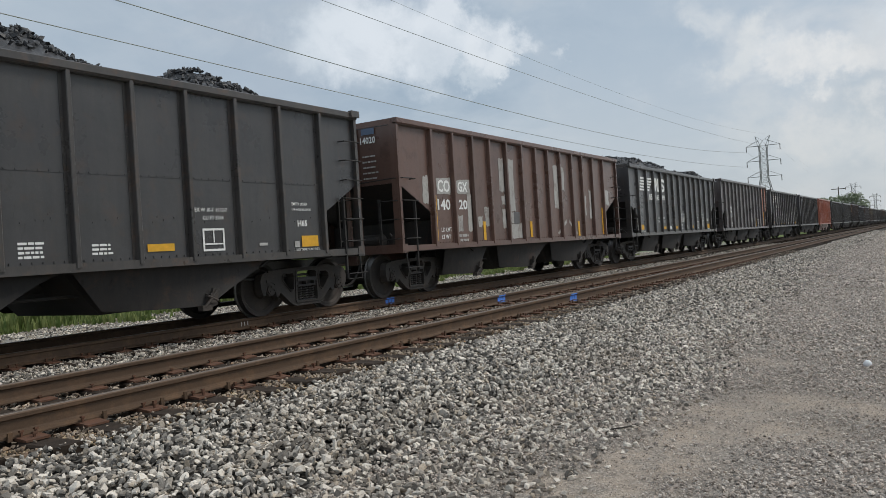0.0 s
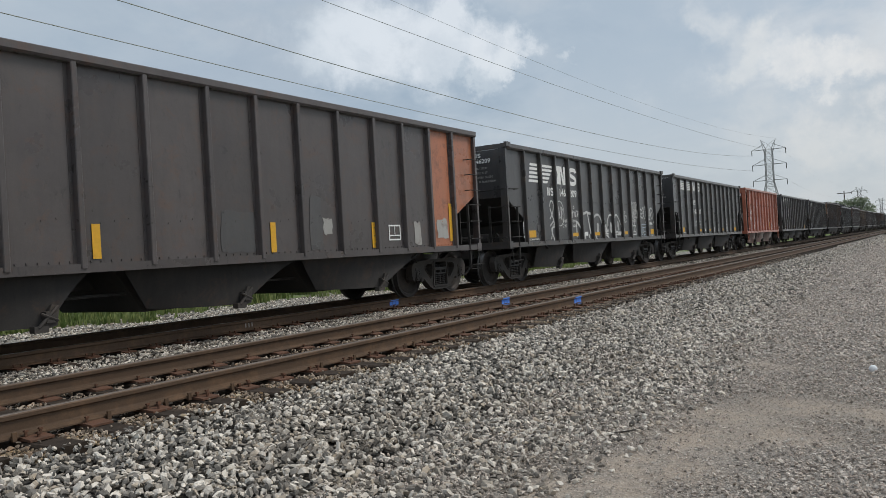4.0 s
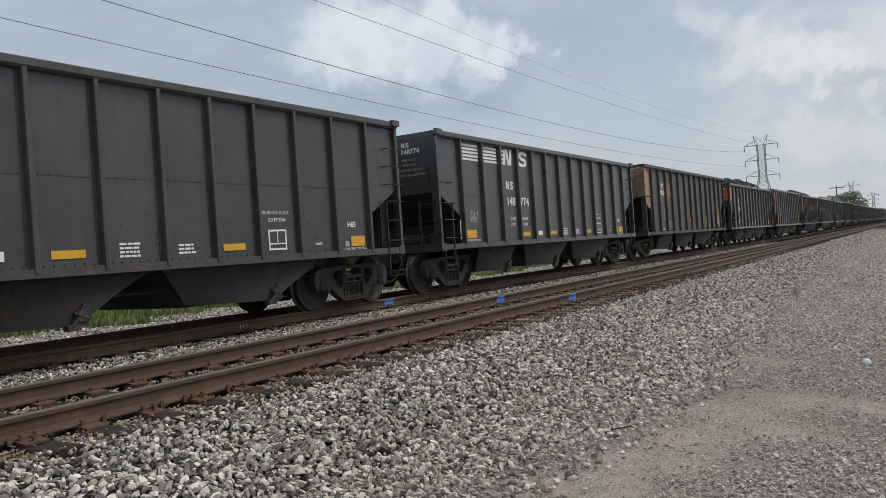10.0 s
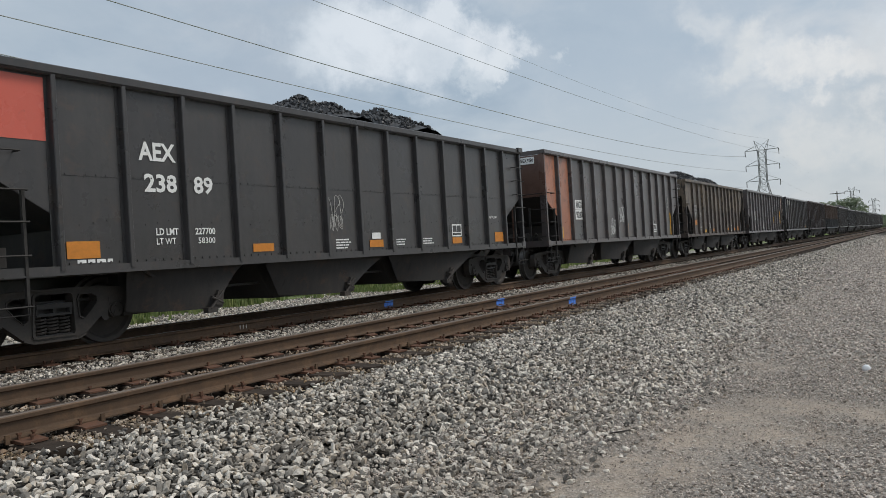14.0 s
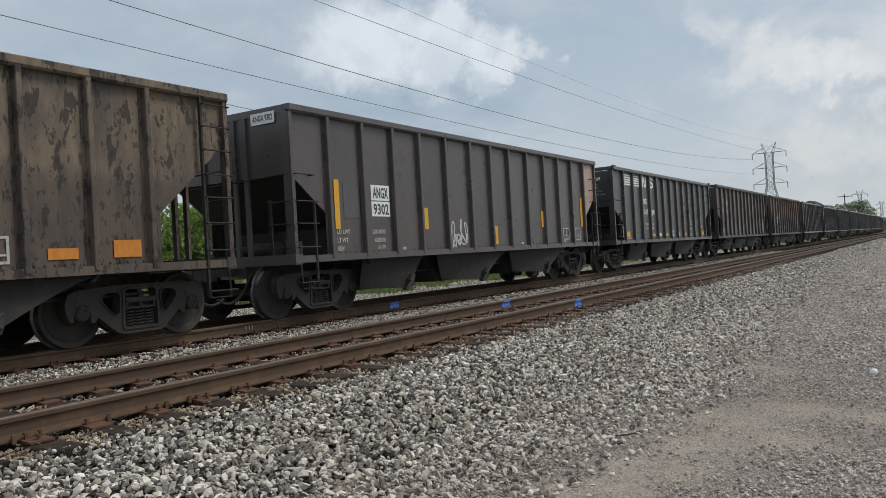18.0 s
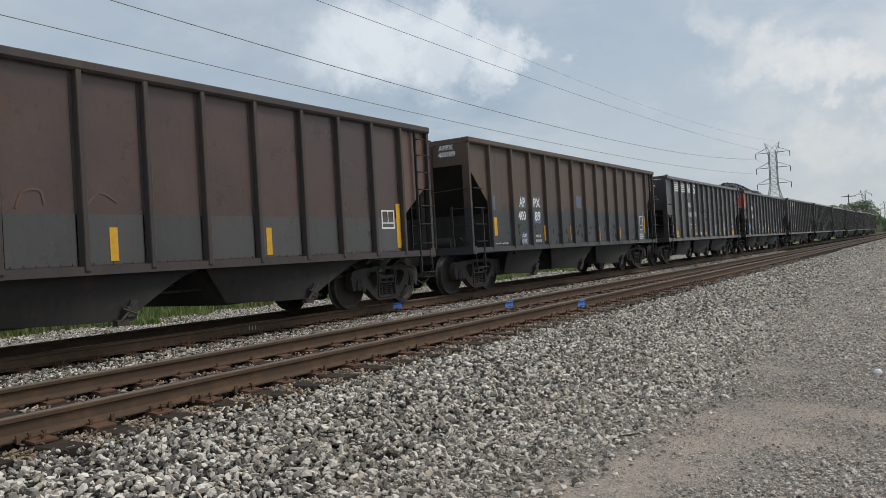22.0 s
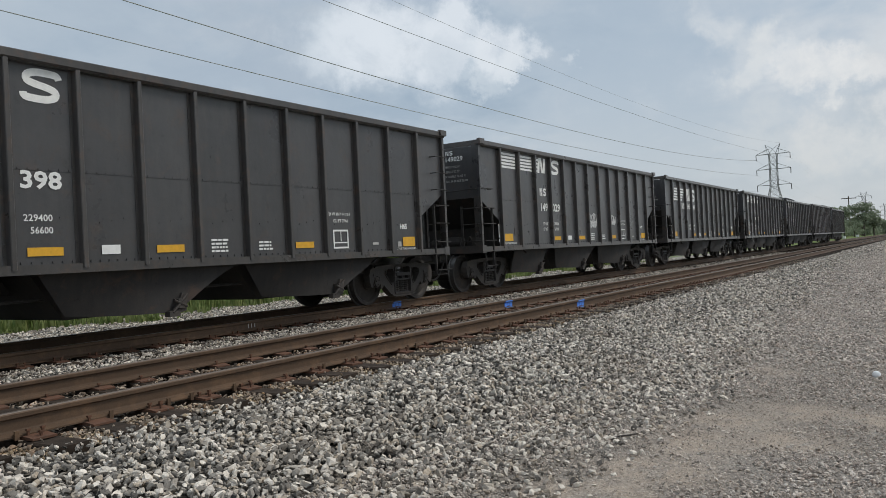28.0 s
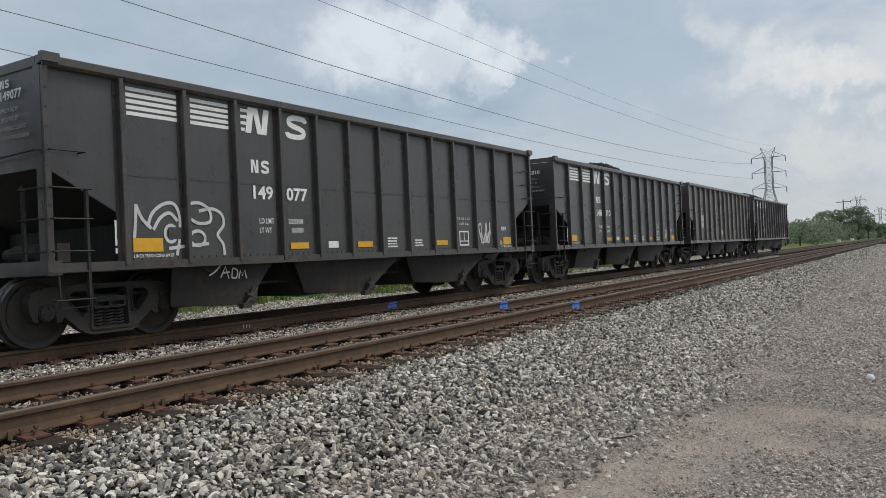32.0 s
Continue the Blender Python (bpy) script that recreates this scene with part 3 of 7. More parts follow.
def build_rails():
    web = [(-0.0635, -0.171), (0.0635, -0.171), (0.0635, -0.160), (0.016, -0.142), (0.011, -0.125), (0.011, -0.050), (0.034, -0.038), (0.035, -0.010), (0.028, -0.002),
           (-0.028, -0.002), (-0.035, -0.010), (-0.034, -0.038), (-0.011, -0.050), (-0.011, -0.125), (-0.016, -0.142), (-0.0635, -0.160)]
    for k, y in enumerate(RAIL_Y):
        s = Solid()
        s.prism([(y + a, z) for a, z in web], X_NEAR, X_FAR, "yz")
        rail = tagged(new("rail", s.mesh("rail", RAIL)), "rust-brown steel rail spiked to timber ties" if k < 2 else "rust-brown steel rail carrying the coal train", "rail", group="rails of the two tracks")
        h = Solid()
        h.prism([(y - 0.027, -0.0015), (y + 0.027, -0.0015), (y + 0.021, 0.0035), (y - 0.021, 0.0035)], X_NEAR, X_FAR, "yz")
        part("running_surface", h.mesh("running_surface", RAILHEAD), rail, "dull worn rail head")
        if k < 3:
            b = Solid()
            for i in range(3):
                b.box(13.26 + 0.11 * i, 13.36 + 0.11 * i, y - 0.0135, y - 0.0105, -0.128 + 0.012 * (i % 2), -0.046)
            b.box(13.27, 13.55, y - 0.040, y - 0.036, -0.036, -0.012)
            b.box(13.28, 13.52, y - 0.060, y - 0.014, -0.1445, -0.140)
            part("paint_mark", b.mesh("paint_mark", BLUE_MARK), rail, "bright blue paint mark on the rail web")
        if k == 2:
            for i in range(3):
                part("chalk_mark", Solid().box(9.16 + 0.07 * i, 9.178 + 0.07 * i, y - 0.0125, y - 0.0110, -0.12, -0.05).mesh("chalk_mark", DULL_WHITE), rail, "pale chalk stroke")


build_rails()
TIE_X0, TIE_STEP = 0.06, 0.503


def build_ties():
    rng = random.Random(5)

    def tie_mesh(seed):
        r = random.Random(seed)
        s = Solid()
        n, prof = 6, []
        rows = []
        for i in range(n + 1):
            y = -1.295 + 2.59 * i / n
            w0 = 0.114 + r.uniform(-0.006, 0.006)
            t = -0.198 + r.uniform(-0.006, 0.004)
            rows.append([(-w0, y, -0.375), (-w0, y, t - 0.015), (-w0 + 0.015, y, t), (r.uniform(-0.02, 0.02), y, t - 0.004), (w0 - 0.015, y, t), (w0, y, t - 0.015), (w0, y, -0.375)])
        k = len(rows[0])
        v = [p for row in rows for p in row]
        f = [(i * k + j, (i + 1) * k + j, (i + 1) * k + (j + 1) % k, i * k + (j + 1) % k) for i in range(n) for j in range(k)]
        f += [tuple(range(k)), tuple(range(n * k + k - 1, n * k - 1, -1))]
        s.add(v, f)
        return s.mesh("railway_tie", TIE)
    shapes = [tie_mesh(i) for i in range(8)]
    plate = Solid()
    plate.prism([(-0.20, -0.198), (0.17, -0.198), (0.17, -0.182), (0.075, -0.172), (-0.075, -0.172), (-0.20, -0.182)], -0.09, 0.09, "yz")
    plate = plate.mesh("tie_plate", PLATE)
    spike = Solid().box(-0.008, 0.008, -0.008, 0.008, -0.19, -0.150).prism([(-0.013, -0.150), (0.013, -0.150), (0.016, -0.139), (-0.012, -0.134)], -0.014, 0.014, "yz").mesh("spike", PLATE)
    anchor = Solid().box(-0.014, 0.014, -0.078, -0.05, -0.185, -0.150).box(-0.016, 0.016, -0.086, -0.07, -0.19, -0.125).mesh("rail_anchor", RAIL)
    rest = Solid()
    for k, yc in enumerate(TRACK_Y):
        for i in range(-16, 620):
            x = TIE_X0 + TIE_STEP * i + rng.uniform(-0.035, 0.035) + 0.2 * k
            dy = rng.uniform(-0.06, 0.06)
            m = pose(x, yc + dy, rng.uniform(-0.004, 0.003), 0, 0, rng.uniform(-1.6, 1.6))
            if -4 <= i < (110 if k == 0 else 70):
                t = new("railway_tie", rng.choice(shapes))
                t.matrix_basis = m
                tagged(t, "weathered dark timber railway tie bedded in pale ballast", "railway tie", "ties under the near track" if k == 0 else "ties under the train")
                if i < 64:
                    for side, yr in ((1, RAIL_Y[2 * k]), (-1, RAIL_Y[2 * k + 1])):
                        p = part("tie_plate", plate, t, "rusty orange steel tie plate" if k == 0 else "", pose(0, yr - yc - dy, 0, 0, 0, 0 if side > 0 else 180))
                        if i < 44 and (k == 0 or side > 0):
                            for sx, sy in ((-0.055, -0.082), (0.05, -0.086), (0.0, -0.15), (0.03, 0.082)):
                                if rng.random() < 0.86:
                                    part("spike", spike, p, "", pose(sx, sy, rng.uniform(-0.006, 0.012), 0, 0, 0 if sy < 0 else 180))
                            if k == 0 and side > 0 and rng.random() < 0.7:
                                part("rail_anchor", anchor, p, "", pose(rng.choice((-0.135, 0.135)), 0, 0))
            else:
                rest.box(x - 0.11, x + 0.11, yc - 1.295 + dy, yc + 1.295 + dy, -0.35, -0.2)
    tagged(new("far_ties", rest.mesh("far_ties", TIE)), "dark timber railway ties far down the line", "railway ties", kind="stuff")


build_ties()


def stones_mesh(name, mat, spots, seed, flat=0.75):
    """Many small angular stones as one mesh; spots: rows of x, y, z, size."""
    rng = np.random.default_rng(seed)
    ico = np.array([(a, b, c) for a, b, c in ((-1, -0.7, -0.6), (0.9, -1, -0.5), (1, 0.7, -0.8), (-0.8, 1, -0.5), (-0.9, -0.6, 0.6), (0.2, -1.0, 0.8), (1.0, -0.2, 0.5), (0.6, 0.9, 0.6), (-0.5, 0.8, 0.9), (0, 0, 1.05))]) * 0.62
    tri = np.array([(0, 3, 2, 1), (0, 1, 5, 4), (1, 2, 6, 5), (2, 3, 7, 6), (3, 0, 4, 8), (4, 5, 9, 9), (5, 6, 9, 9), (6, 7, 9, 9), (7, 8, 9, 9), (8, 4, 9, 9), (3, 8, 7, 7)])
    quads = tri[:5]
    fans = tri[5:, :3]
    n = len(spots)
    spots = np.array(spots)
    v = ico[None] * rng.uniform(0.6, 1.22, (n, 10, 3)) * np.stack([rng.uniform(0.85, 1.6, n), rng.uniform(0.6, 1.0, n), rng.uniform(0.38, 0.8, n)], -1)[:, None, :]
    q = rng.normal(size=(n, 4)) * np.array([1.0, flat, flat, 1.0])
    q /= np.linalg.norm(q, axis=1, keepdims=True)
    a, b, c, d = q.T
    rot = np.stack([np.stack([1 - 2 * (c * c + d * d), 2 * (b * c - a * d), 2 * (b * d + a * c)], -1), np.stack([2 * (b * c + a * d), 1 - 2 * (b * b + d * d), 2 * (c * d - a * b)], -1),
                    np.stack([2 * (b * d - a * c), 2 * (c * d + a * b), 1 - 2 * (b * b + c * c)], -1)], 1)
    v = np.einsum("nij,nkj->nki", rot, v) * (spots[:, 3] / 2)[:, None, None] + spots[:, None, :3]
    step = (np.arange(n) * 10)[:, None, None]
    loops = np.concatenate([(quads[None] + step).reshape(n, -1), (fans[None] + step).reshape(n, -1)], 1)
    sizes = np.tile(np.array([4] * len(quads) + [3] * len(fans)), n)
    me = bpy.data.meshes.new(name)
    me.vertices.add(n * 10)
    me.vertices.foreach_set("co", v.reshape(-1).astype(np.float32))
    me.loops.add(loops.size)
    me.loops.foreach_set("vertex_index", loops.reshape(-1).astype(np.int32))
    me.polygons.add(len(sizes))
    me.polygons.foreach_set("loop_start", (np.cumsum(sizes) - sizes).astype(np.int32))
    me.update(calc_edges=True)
    me.validate()
    me.polygons.foreach_set("use_smooth", [False] * len(me.polygons))
    me.materials.append(mat)
    return me


def scatter(name, mat, label, category, spots, seed, flat=0.75):
    return tagged(new(name, stones_mesh(name, mat, spots, seed, flat)), label, category, kind="stuff")


def build_ballast():
    rng = random.Random(11)
    spots = []

    def strip(x0, x1, y0, y1, per, low, high, lift=0.0, keep=None):
        for _ in range(int((x1 - x0) * (y1 - y0) * per)):
            x, y = rng.uniform(x0, x1), rng.uniform(y0, y1)
            if keep and not keep(x, y):
                continue
            size = rng.uniform(low, high) * (1.25 if rng.random() < 0.1 else 1.0)
            spots.append((x, y, ground_height(x, y) + rng.uniform(-0.008, 0.024) + lift, size))

    def shoulder(x, y):
        edge = 2.25 + 0.5 * noise.noise((x * 0.3, 2.0, 0.0)) + min(1.3, max(0.0, (x - 6) * 0.055))
        return y > edge or rng.random() < max(0.0, 0.55 - (edge - y) * 0.9)
    ends = lambda x, y: shoulder(x, y)
    strip(1.5, 13, 1.4, 4.90, 560, 0.050, 0.088, 0.004, ends)
    strip(1.5, 13, 1.4, 4.90, 120, 0.028, 0.050, 0.012, ends)
    strip(1.5, 4.6, 4.86, 5.10, 300, 0.045, 0.070, 0.022)
    strip(4.6, 13, 4.86, 5.00, 260, 0.040, 0.070, 0.006)
    strip(-14, 1.5, 1.8, 4.90, 210, 0.055, 0.10, 0.004, ends)
    strip(-14, 1.0, 7.62, 9.66, 160, 0.055, 0.10, 0.010)
    strip(13, 24, 1.9, 4.90, 400, 0.052, 0.095, 0.006, ends)
    strip(24, 55, 2.4, 4.90, 150, 0.065, 0.12, 0.008, ends)
    strip(55, 110, 2.6, 5.0, 50, 0.10, 0.17, 0.008, ends)
    strip(1, 16, 7.62, 9.66, 520, 0.042, 0.074, 0.010)
    strip(1, 16, 7.62, 9.66, 90, 0.026, 0.044, 0.012)
    strip(16, 34, 7.62, 9.66, 300, 0.048, 0.085, 0.012)
    strip(34, 60, 7.62, 9.66, 100, 0.06, 0.10, 0.014)
    strip(5, 45, 9.66, 12.6, 50, 0.045, 0.08, 0.006)
    between = lambda x, y: abs(((x - TIE_X0 + 0.25) % TIE_STEP) - 0.25) > 0.155
    strip(13, 45, 4.84, 5.46, 200, 0.04, 0.07, -0.002, between)
    # loose pale gravel between the line and the weeds beyond it
    strip(-3, 26, 13.4, 19.2, 110, 0.05, 0.11, 0.0)
    strip(26, 60, 13.4, 19.2, 35, 0.07, 0.14, 0.0)
    scatter("ballast_stones", STONE, "pale grey crushed limestone ballast, angular and loose", "ballast", spots, 3, 0.42)
    spots = []
    strip(0.5, 13, 4.98, 5.50, 900, 0.026, 0.052, -0.004, between)
    strip(0.5, 13, 5.00, 5.48, 260, 0.016, 0.030, 0.010, between)
    # a few stones kicked up over the tie ends
    strip(0.5, 13, 4.90, 5.30, 26, 0.030, 0.055, 0.045, lambda x, y: noise.noise((x * 1.1, y * 2.0, 4.0)) + 0.9 * (5.1 - y) > rng.uniform(0.0, 0.4))
    scatter("yellowed_ballast", YELLOWED, "yellowed small ballast between the tie ends", "ballast", spots, 13, 0.42)
    spots = []

    def cribs(x, y):
        u = ((x - TIE_X0 + 0.25) % TIE_STEP) - 0.25
        return abs(u) > 0.12 and min(abs(y - r) for r in RAIL_Y) > 0.085
    strip(0.5, 16, 5.0, 7.72, 560, 0.034, 0.062, 0.014, cribs)
    strip(0.5, 16, 5.2, 7.6, 60, 0.02, 0.045, 0.032, lambda x, y: min(abs(y - r) for r in RAIL_Y) > 0.085)
    strip(-14, 0.5, 5.0, 7.72, 150, 0.045, 0.075, 0.010, cribs)
    strip(16, 40, 5.0, 7.72, 170, 0.045, 0.075, 0.012, cribs)
    scatter("stained_ballast", STAINED, "rust-stained ballast packed between the ties", "ballast", spots, 5, 0.42)
    spots = []
    rng.seed(4)

    def lot(x, y):
        d = min(math.dist((x, y), (a, b)) - r for a, b, r in DIRT)
        return noise.noise((x * 1.3, y * 1.3, 6.0)) * 0.5 + rng.uniform(-0.3, 0.9) + min(max(d + 0.45, 0.0), 1.0) * 1.6 > 0.8
    strip(3.2, 10, -3.5, 3.2, 1500, 0.014, 0.030, 0.0, lot)
    strip(3.2, 10, -3.5, 3.2, 520, 0.030, 0.055, -0.003, lot)
    strip(-8, 3.2, -4.0, 2.6, 190, 0.026, 0.055, -0.003, lot)
    strip(10, 20, -4.0, 3.4, 470, 0.034, 0.070, -0.002, lot)
    strip(20, 50, -5.0, 3.7, 120, 0.06, 0.11, -0.003, lot)
    strip(50, 110, -6.0, 3.7, 30, 0.09, 0.16, -0.005, lot)
    strip(3.6, 9.5, -2.0, 2.6, 1700, 0.007, 0.018, 0.002, lambda x, y: min(math.dist((x, y), (a, b)) - r for a, b, r in DIRT) < 0.1)
    scatter("lot_gravel", PEBBLE, "fine grey gravel strewn over the lot", "gravel", spots, 8, 0.25)


build_ballast()


# ---- the coal train ----
HALF = 1.573       # half width over the ribs
SKIN = 1.478       # half width at the side sheets
TOP, SILL = 3.62, 0.99
TRUCK_IN = 1.12


def lettering(words, x, z, height, width, mat, parent, y=-SKIN - 0.006, end=False, name="lettering", label=""):
    """Stencilled words on the side sheet (or on the leading end), from x to the right, z the foot of the letters."""
    def make():
        cu = bpy.data.curves.new("words", "FONT")
        cu.body, cu.size, cu.extrude, cu.resolution_u = words, 1.0, 0.0, 2
        cu.offset = 0.028 if height > 0.09 else 0.012
        ob = bpy.data.objects.new("words", cu)
        me = bpy.data.meshes.new_from_object(ob)
        co = np.empty(len(me.vertices) * 3, np.float32)
        me.vertices.foreach_get("co", co)
        co = co.reshape(-1, 3)
        lo, hi = co.min(0), co.max(0)
        a = (co[:, 0] - lo[0]) / max(hi[0] - lo[0], 1e-6) * width
        b = (co[:, 1] - lo[1]) / max(hi[1] - lo[1], 1e-6) * height
        out = np.empty_like(co)
        if end:
            out[:, 0], out[:, 1], out[:, 2] = y, x - a, z + b
        else:
            out[:, 0], out[:, 1], out[:, 2] = x + a, y, z + b
        me.vertices.foreach_set("co", out.reshape(-1))
        me.update()
        me.materials.clear()
        me.materials.append(mat)
        bpy.data.objects.remove(ob)
        bpy.data.curves.remove(cu)
        return me
    return part(name, cached(("txt", words, x, z, height, width, mat.name, y, end), make), parent, label)


def plaque(name, rects, mat, parent, y=-SKIN - 0.005, label="", end=False):
    """Thin painted patches: rectangles (x0, x1, z0, z1) or polygons of (x, z) corners."""
    def make():
        s = Solid()
        for i, r in enumerate(rects):
            d = y - 0.0004 * (i % 7)
            poly = r if isinstance(r[0], tuple) else [(r[0], r[2]), (r[1], r[2]), (r[1], r[3]), (r[0], r[3])]
            if end:
                s.prism([(-a, b) for a, b in poly], d, d + 0.003, "yz")
            else:
                s.prism(poly, d, d + 0.003, "xz")
        return s.mesh(name, mat)
    key = ("plq", name, tuple(tuple(r) for r in rects), mat.name, y, end)
    return part(name, cached(key, make), parent, label)


def bars(x, z, width, rows, parent, mat=None, gap=0.075, tall=0.034, y=-SKIN - 0.005, end=False):
    """Rows of writing too small to read, as plain bars of varied length."""
    r = random.Random(int(x * 977 + z * 131) + rows)
    out = []
    for i in range(rows):
        a, stop = x, x + width * r.uniform(0.72, 1.0)
        while a < stop - 0.02:
            b = min(stop, a + max(tall, 0.03) * r.uniform(1.2, 4.0))
            out.append((a, b, z + gap * i, z + gap * i + tall))
            a = b + tall * 0.55
    plaque("small_print", out, mat or WHITE, parent, y, "", end)


def ribbon(points, width):
    """A flat brush stroke through points (x, z) as little quads."""
    out = []
    for (x0, z0), (x1, z1) in zip(points, points[1:]):
        dx, dz = x1 - x0, z1 - z0
        n = math.hypot(dx, dz) or 1e-6
        ux, uz = dx / n * width * 0.35, dz / n * width * 0.35
        px, pz = -dz / n * width / 2, dx / n * width / 2
        out.append(((x0 - ux - px, z0 - uz - pz), (x1 + ux - px, z1 + uz - pz), (x1 + ux + px, z1 + uz + pz), (x0 - ux + px, z0 - uz + pz)))
    return out


def curve_points(ctrl, n=7):
    """A smooth line through control points."""
    p = [ctrl[0], *ctrl, ctrl[-1]]
    out = []
    for i in range(1, len(p) - 2):
        for k in range(n):
            t = k / n
            out.append(tuple(0.5 * (2 * p[i][c] + (p[i + 1][c] - p[i - 1][c]) * t + (2 * p[i - 1][c] - 5 * p[i][c] + 4 * p[i + 1][c] - p[i + 2][c]) * t * t
                                    + (3 * p[i][c] - p[i - 1][c] - 3 * p[i + 1][c] + p[i + 2][c]) * t ** 3) for c in (0, 1)))
    out.append(ctrl[-1])
    return out


def emblem_bars(parent, bays, low=3.045, step=0.083, tall=0.052):
    """The owner's emblem: five white speed bars a bay; lean slants their left ends, cut shortens the lower ones."""
    for x0, x1, lean, cut in bays:
        for i in range(5):
            z = low + step * i
            a, b = x0 + lean * i, x1 - cut * (4 - i)
            plaque("emblem_bar", [((a, z), (b, z), (b + cut * 0.6, z + tall), (a + lean * 0.6, z + tall))], WHITE, parent)


def block_n(x, z, w, h, slant=0.18):
    s = slant * h
    return [((x, z), (x + 0.27 * w, z), (x + 0.27 * w + s, z + h), (x + s, z + h)),
            ((x + 0.20 * w + s, z + h), (x + 0.44 * w + s, z + h), (x + 0.80 * w, z), (x + 0.56 * w, z)),
            ((x + 0.73 * w, z), (x + w, z), (x + w + s, z + h), (x + 0.73 * w + s, z + h))]


def block_s(x, z, w, h, slant=0.12):
    """A bold S in one bent stroke."""
    pts = curve_points([(0.93, 0.74), (0.86, 0.86), (0.66, 0.89), (0.34, 0.89), (0.13, 0.80), (0.13, 0.64), (0.32, 0.55), (0.68, 0.46), (0.87, 0.36), (0.87, 0.20), (0.66, 0.11), (0.34, 0.11), (0.12, 0.15), (0.07, 0.27)], 3)
    line = [(x + a * w + slant * b * h, z + b * h) for a, b in pts]
    one, two = [], []
    for i, (a, b) in enumerate(line):
        (a0, b0), (a1, b1) = line[max(i - 1, 0)], line[min(i + 1, len(line) - 1)]
        n = math.hypot(a1 - a0, b1 - b0) or 1e-6
        px, pz = -(b1 - b0) / n * 0.112 * h, (a1 - a0) / n * 0.112 * h
        one.append((a + px, b + pz))
        two.append((a - px, b - pz))
    return [tuple(one + two[::-1])]


def truck_meshes():
    # side frame: one casting with two side windows and the spring opening
    half = [(0.30, 0.125), (0.43, 0.19), (0.66, 0.385), (0.70, 0.33), (0.765, 0.315), (0.772, 0.46), (0.80, 0.545), (0.889, 0.583), (0.978, 0.545), (1.006, 0.46), (1.01, 0.35), (1.07, 0.36),
            (1.115, 0.47), (1.125, 0.60), (1.08, 0.715), (0.97, 0.765), (0.70, 0.775), (0.42, 0.795)]
    outer = half + [(-a, b) for a, b in reversed(half)]
    holes = [[(-0.25, 0.20), (-0.27, 0.24), (-0.25, 0.70), (-0.22, 0.73), (0.22, 0.73), (0.25, 0.70), (0.27, 0.24), (0.25, 0.20)]]
    win = [(0.35, 0.42), (0.33, 0.64), (0.36, 0.70), (0.52, 0.70), (0.595, 0.66), (0.60, 0.59), (0.50, 0.47), (0.41, 0.385)]
    holes += [win, [(-a, b) for a, b in win]]
    f = Solid()
    y0, y1 = -0.075, 0.075
    loops = [[Vector((a, b, 0)) for a, b in ring] for ring in [outer, *holes]]
    flat = [(p.x, p.y) for ring in loops for p in ring]
    tris = geometry.tessellate_polygon(loops)
    n = len(flat)
    faces = [tuple(t) for t in tris] + [tuple(i + n for i in t) for t in tris]
    o = 0
    for ring in loops:
        k = len(ring)
        faces += [(o + i, o + (i + 1) % k, n + o + (i + 1) % k, n + o + i) for i in range(k)]
        o += k
    f.add([(a, y0, b) for a, b in flat] + [(a, y1, b) for a, b in flat], faces)
    # raised lips round the windows and along the top
    for ring in holes:
        c0 = (sum(a for a, b in ring) / len(ring), sum(b for a, b in ring) / len(ring))
        grow = [(c0[0] + (a - c0[0]) * 1.13, c0[1] + (b - c0[1]) * 1.09) for a, b in ring]
        for i in range(len(ring)):
            q = (i + 1) % len(ring)
            f.prism([ring[i], ring[q], grow[q], grow[i]], y0 - 0.022, y0)
    f.prism([(-0.96, 0.745), (-0.42, 0.772), (0.42, 0.772), (0.96, 0.745), (0.96, 0.768), (0.42, 0.797), (-0.42, 0.797), (-0.96, 0.768)], y0 - 0.03, y0)
    f.prism([(-0.42, 0.165), (-0.30, 0.122), (0.30, 0.122), (0.42, 0.165), (0.42, 0.19), (0.30, 0.147), (-0.30, 0.147), (-0.42, 0.19)], y0 - 0.03, y0)
    for s in (-1, 1):
        f.box(s * 0.889 - 0.105, s * 0.889 + 0.105, y0 - 0.012, y1, 0.572, 0.63)
    frame_me = f.mesh("side_frame", CAST)
    # bolster end with pockets
    b = Solid()
    b.box(-0.25, 0.25, -0.99, 0.99, 0.46, 0.60)
    b.box(-0.24, 0.24, -1.10, 1.10, 0.545, 0.61)
    b.box(-0.235, 0.235, -1.085, -0.90, 0.455, 0.485)
    for s in (-0.225, 0.0, 0.225):
        b.box(s - 0.016, s + 0.016, -1.083, -0.95, 0.48, 0.60)
    b.box(-0.25, 0.25, -1.06, -0.93, 0.196, 0.216)
    b.box(-0.35, 0.35, -0.45, 0.45, 0.60, 0.74)
    for s in (-1, 1):
        b.box(s * 0.54 - 0.06, s * 0.54 + 0.06, -0.85, 0.85, 0.30, 0.39)
        b.rod((s * 0.5, -0.8, 0.36), (s * 0.42, 0.0, 0.44), 0.03)
    bolster_me = b.mesh("truck", UNDER)
    # one coil spring
    turns = [(0.072 * math.cos(0.6283 * j), 0.072 * math.sin(0.6283 * j), 0.215 + 0.0042 * j) for j in range(58)]
    spring_me = Solid().path(turns, 0.0145, 5).mesh("spring", CAST)
    # wheelset: two dished wheels, axle and bearing caps
    w = Solid()
    prof = [(0.0, -0.02), (0.14, -0.03), (0.16, 0.0), (0.36, 0.035), (0.395, -0.005), (0.455, -0.010), (0.459, 0.095), (0.49, 0.105), (0.488, 0.130), (0.40, 0.135), (0.37, 0.075), (0.15, 0.09), (0.10, 0.13), (0.0, 0.13)]
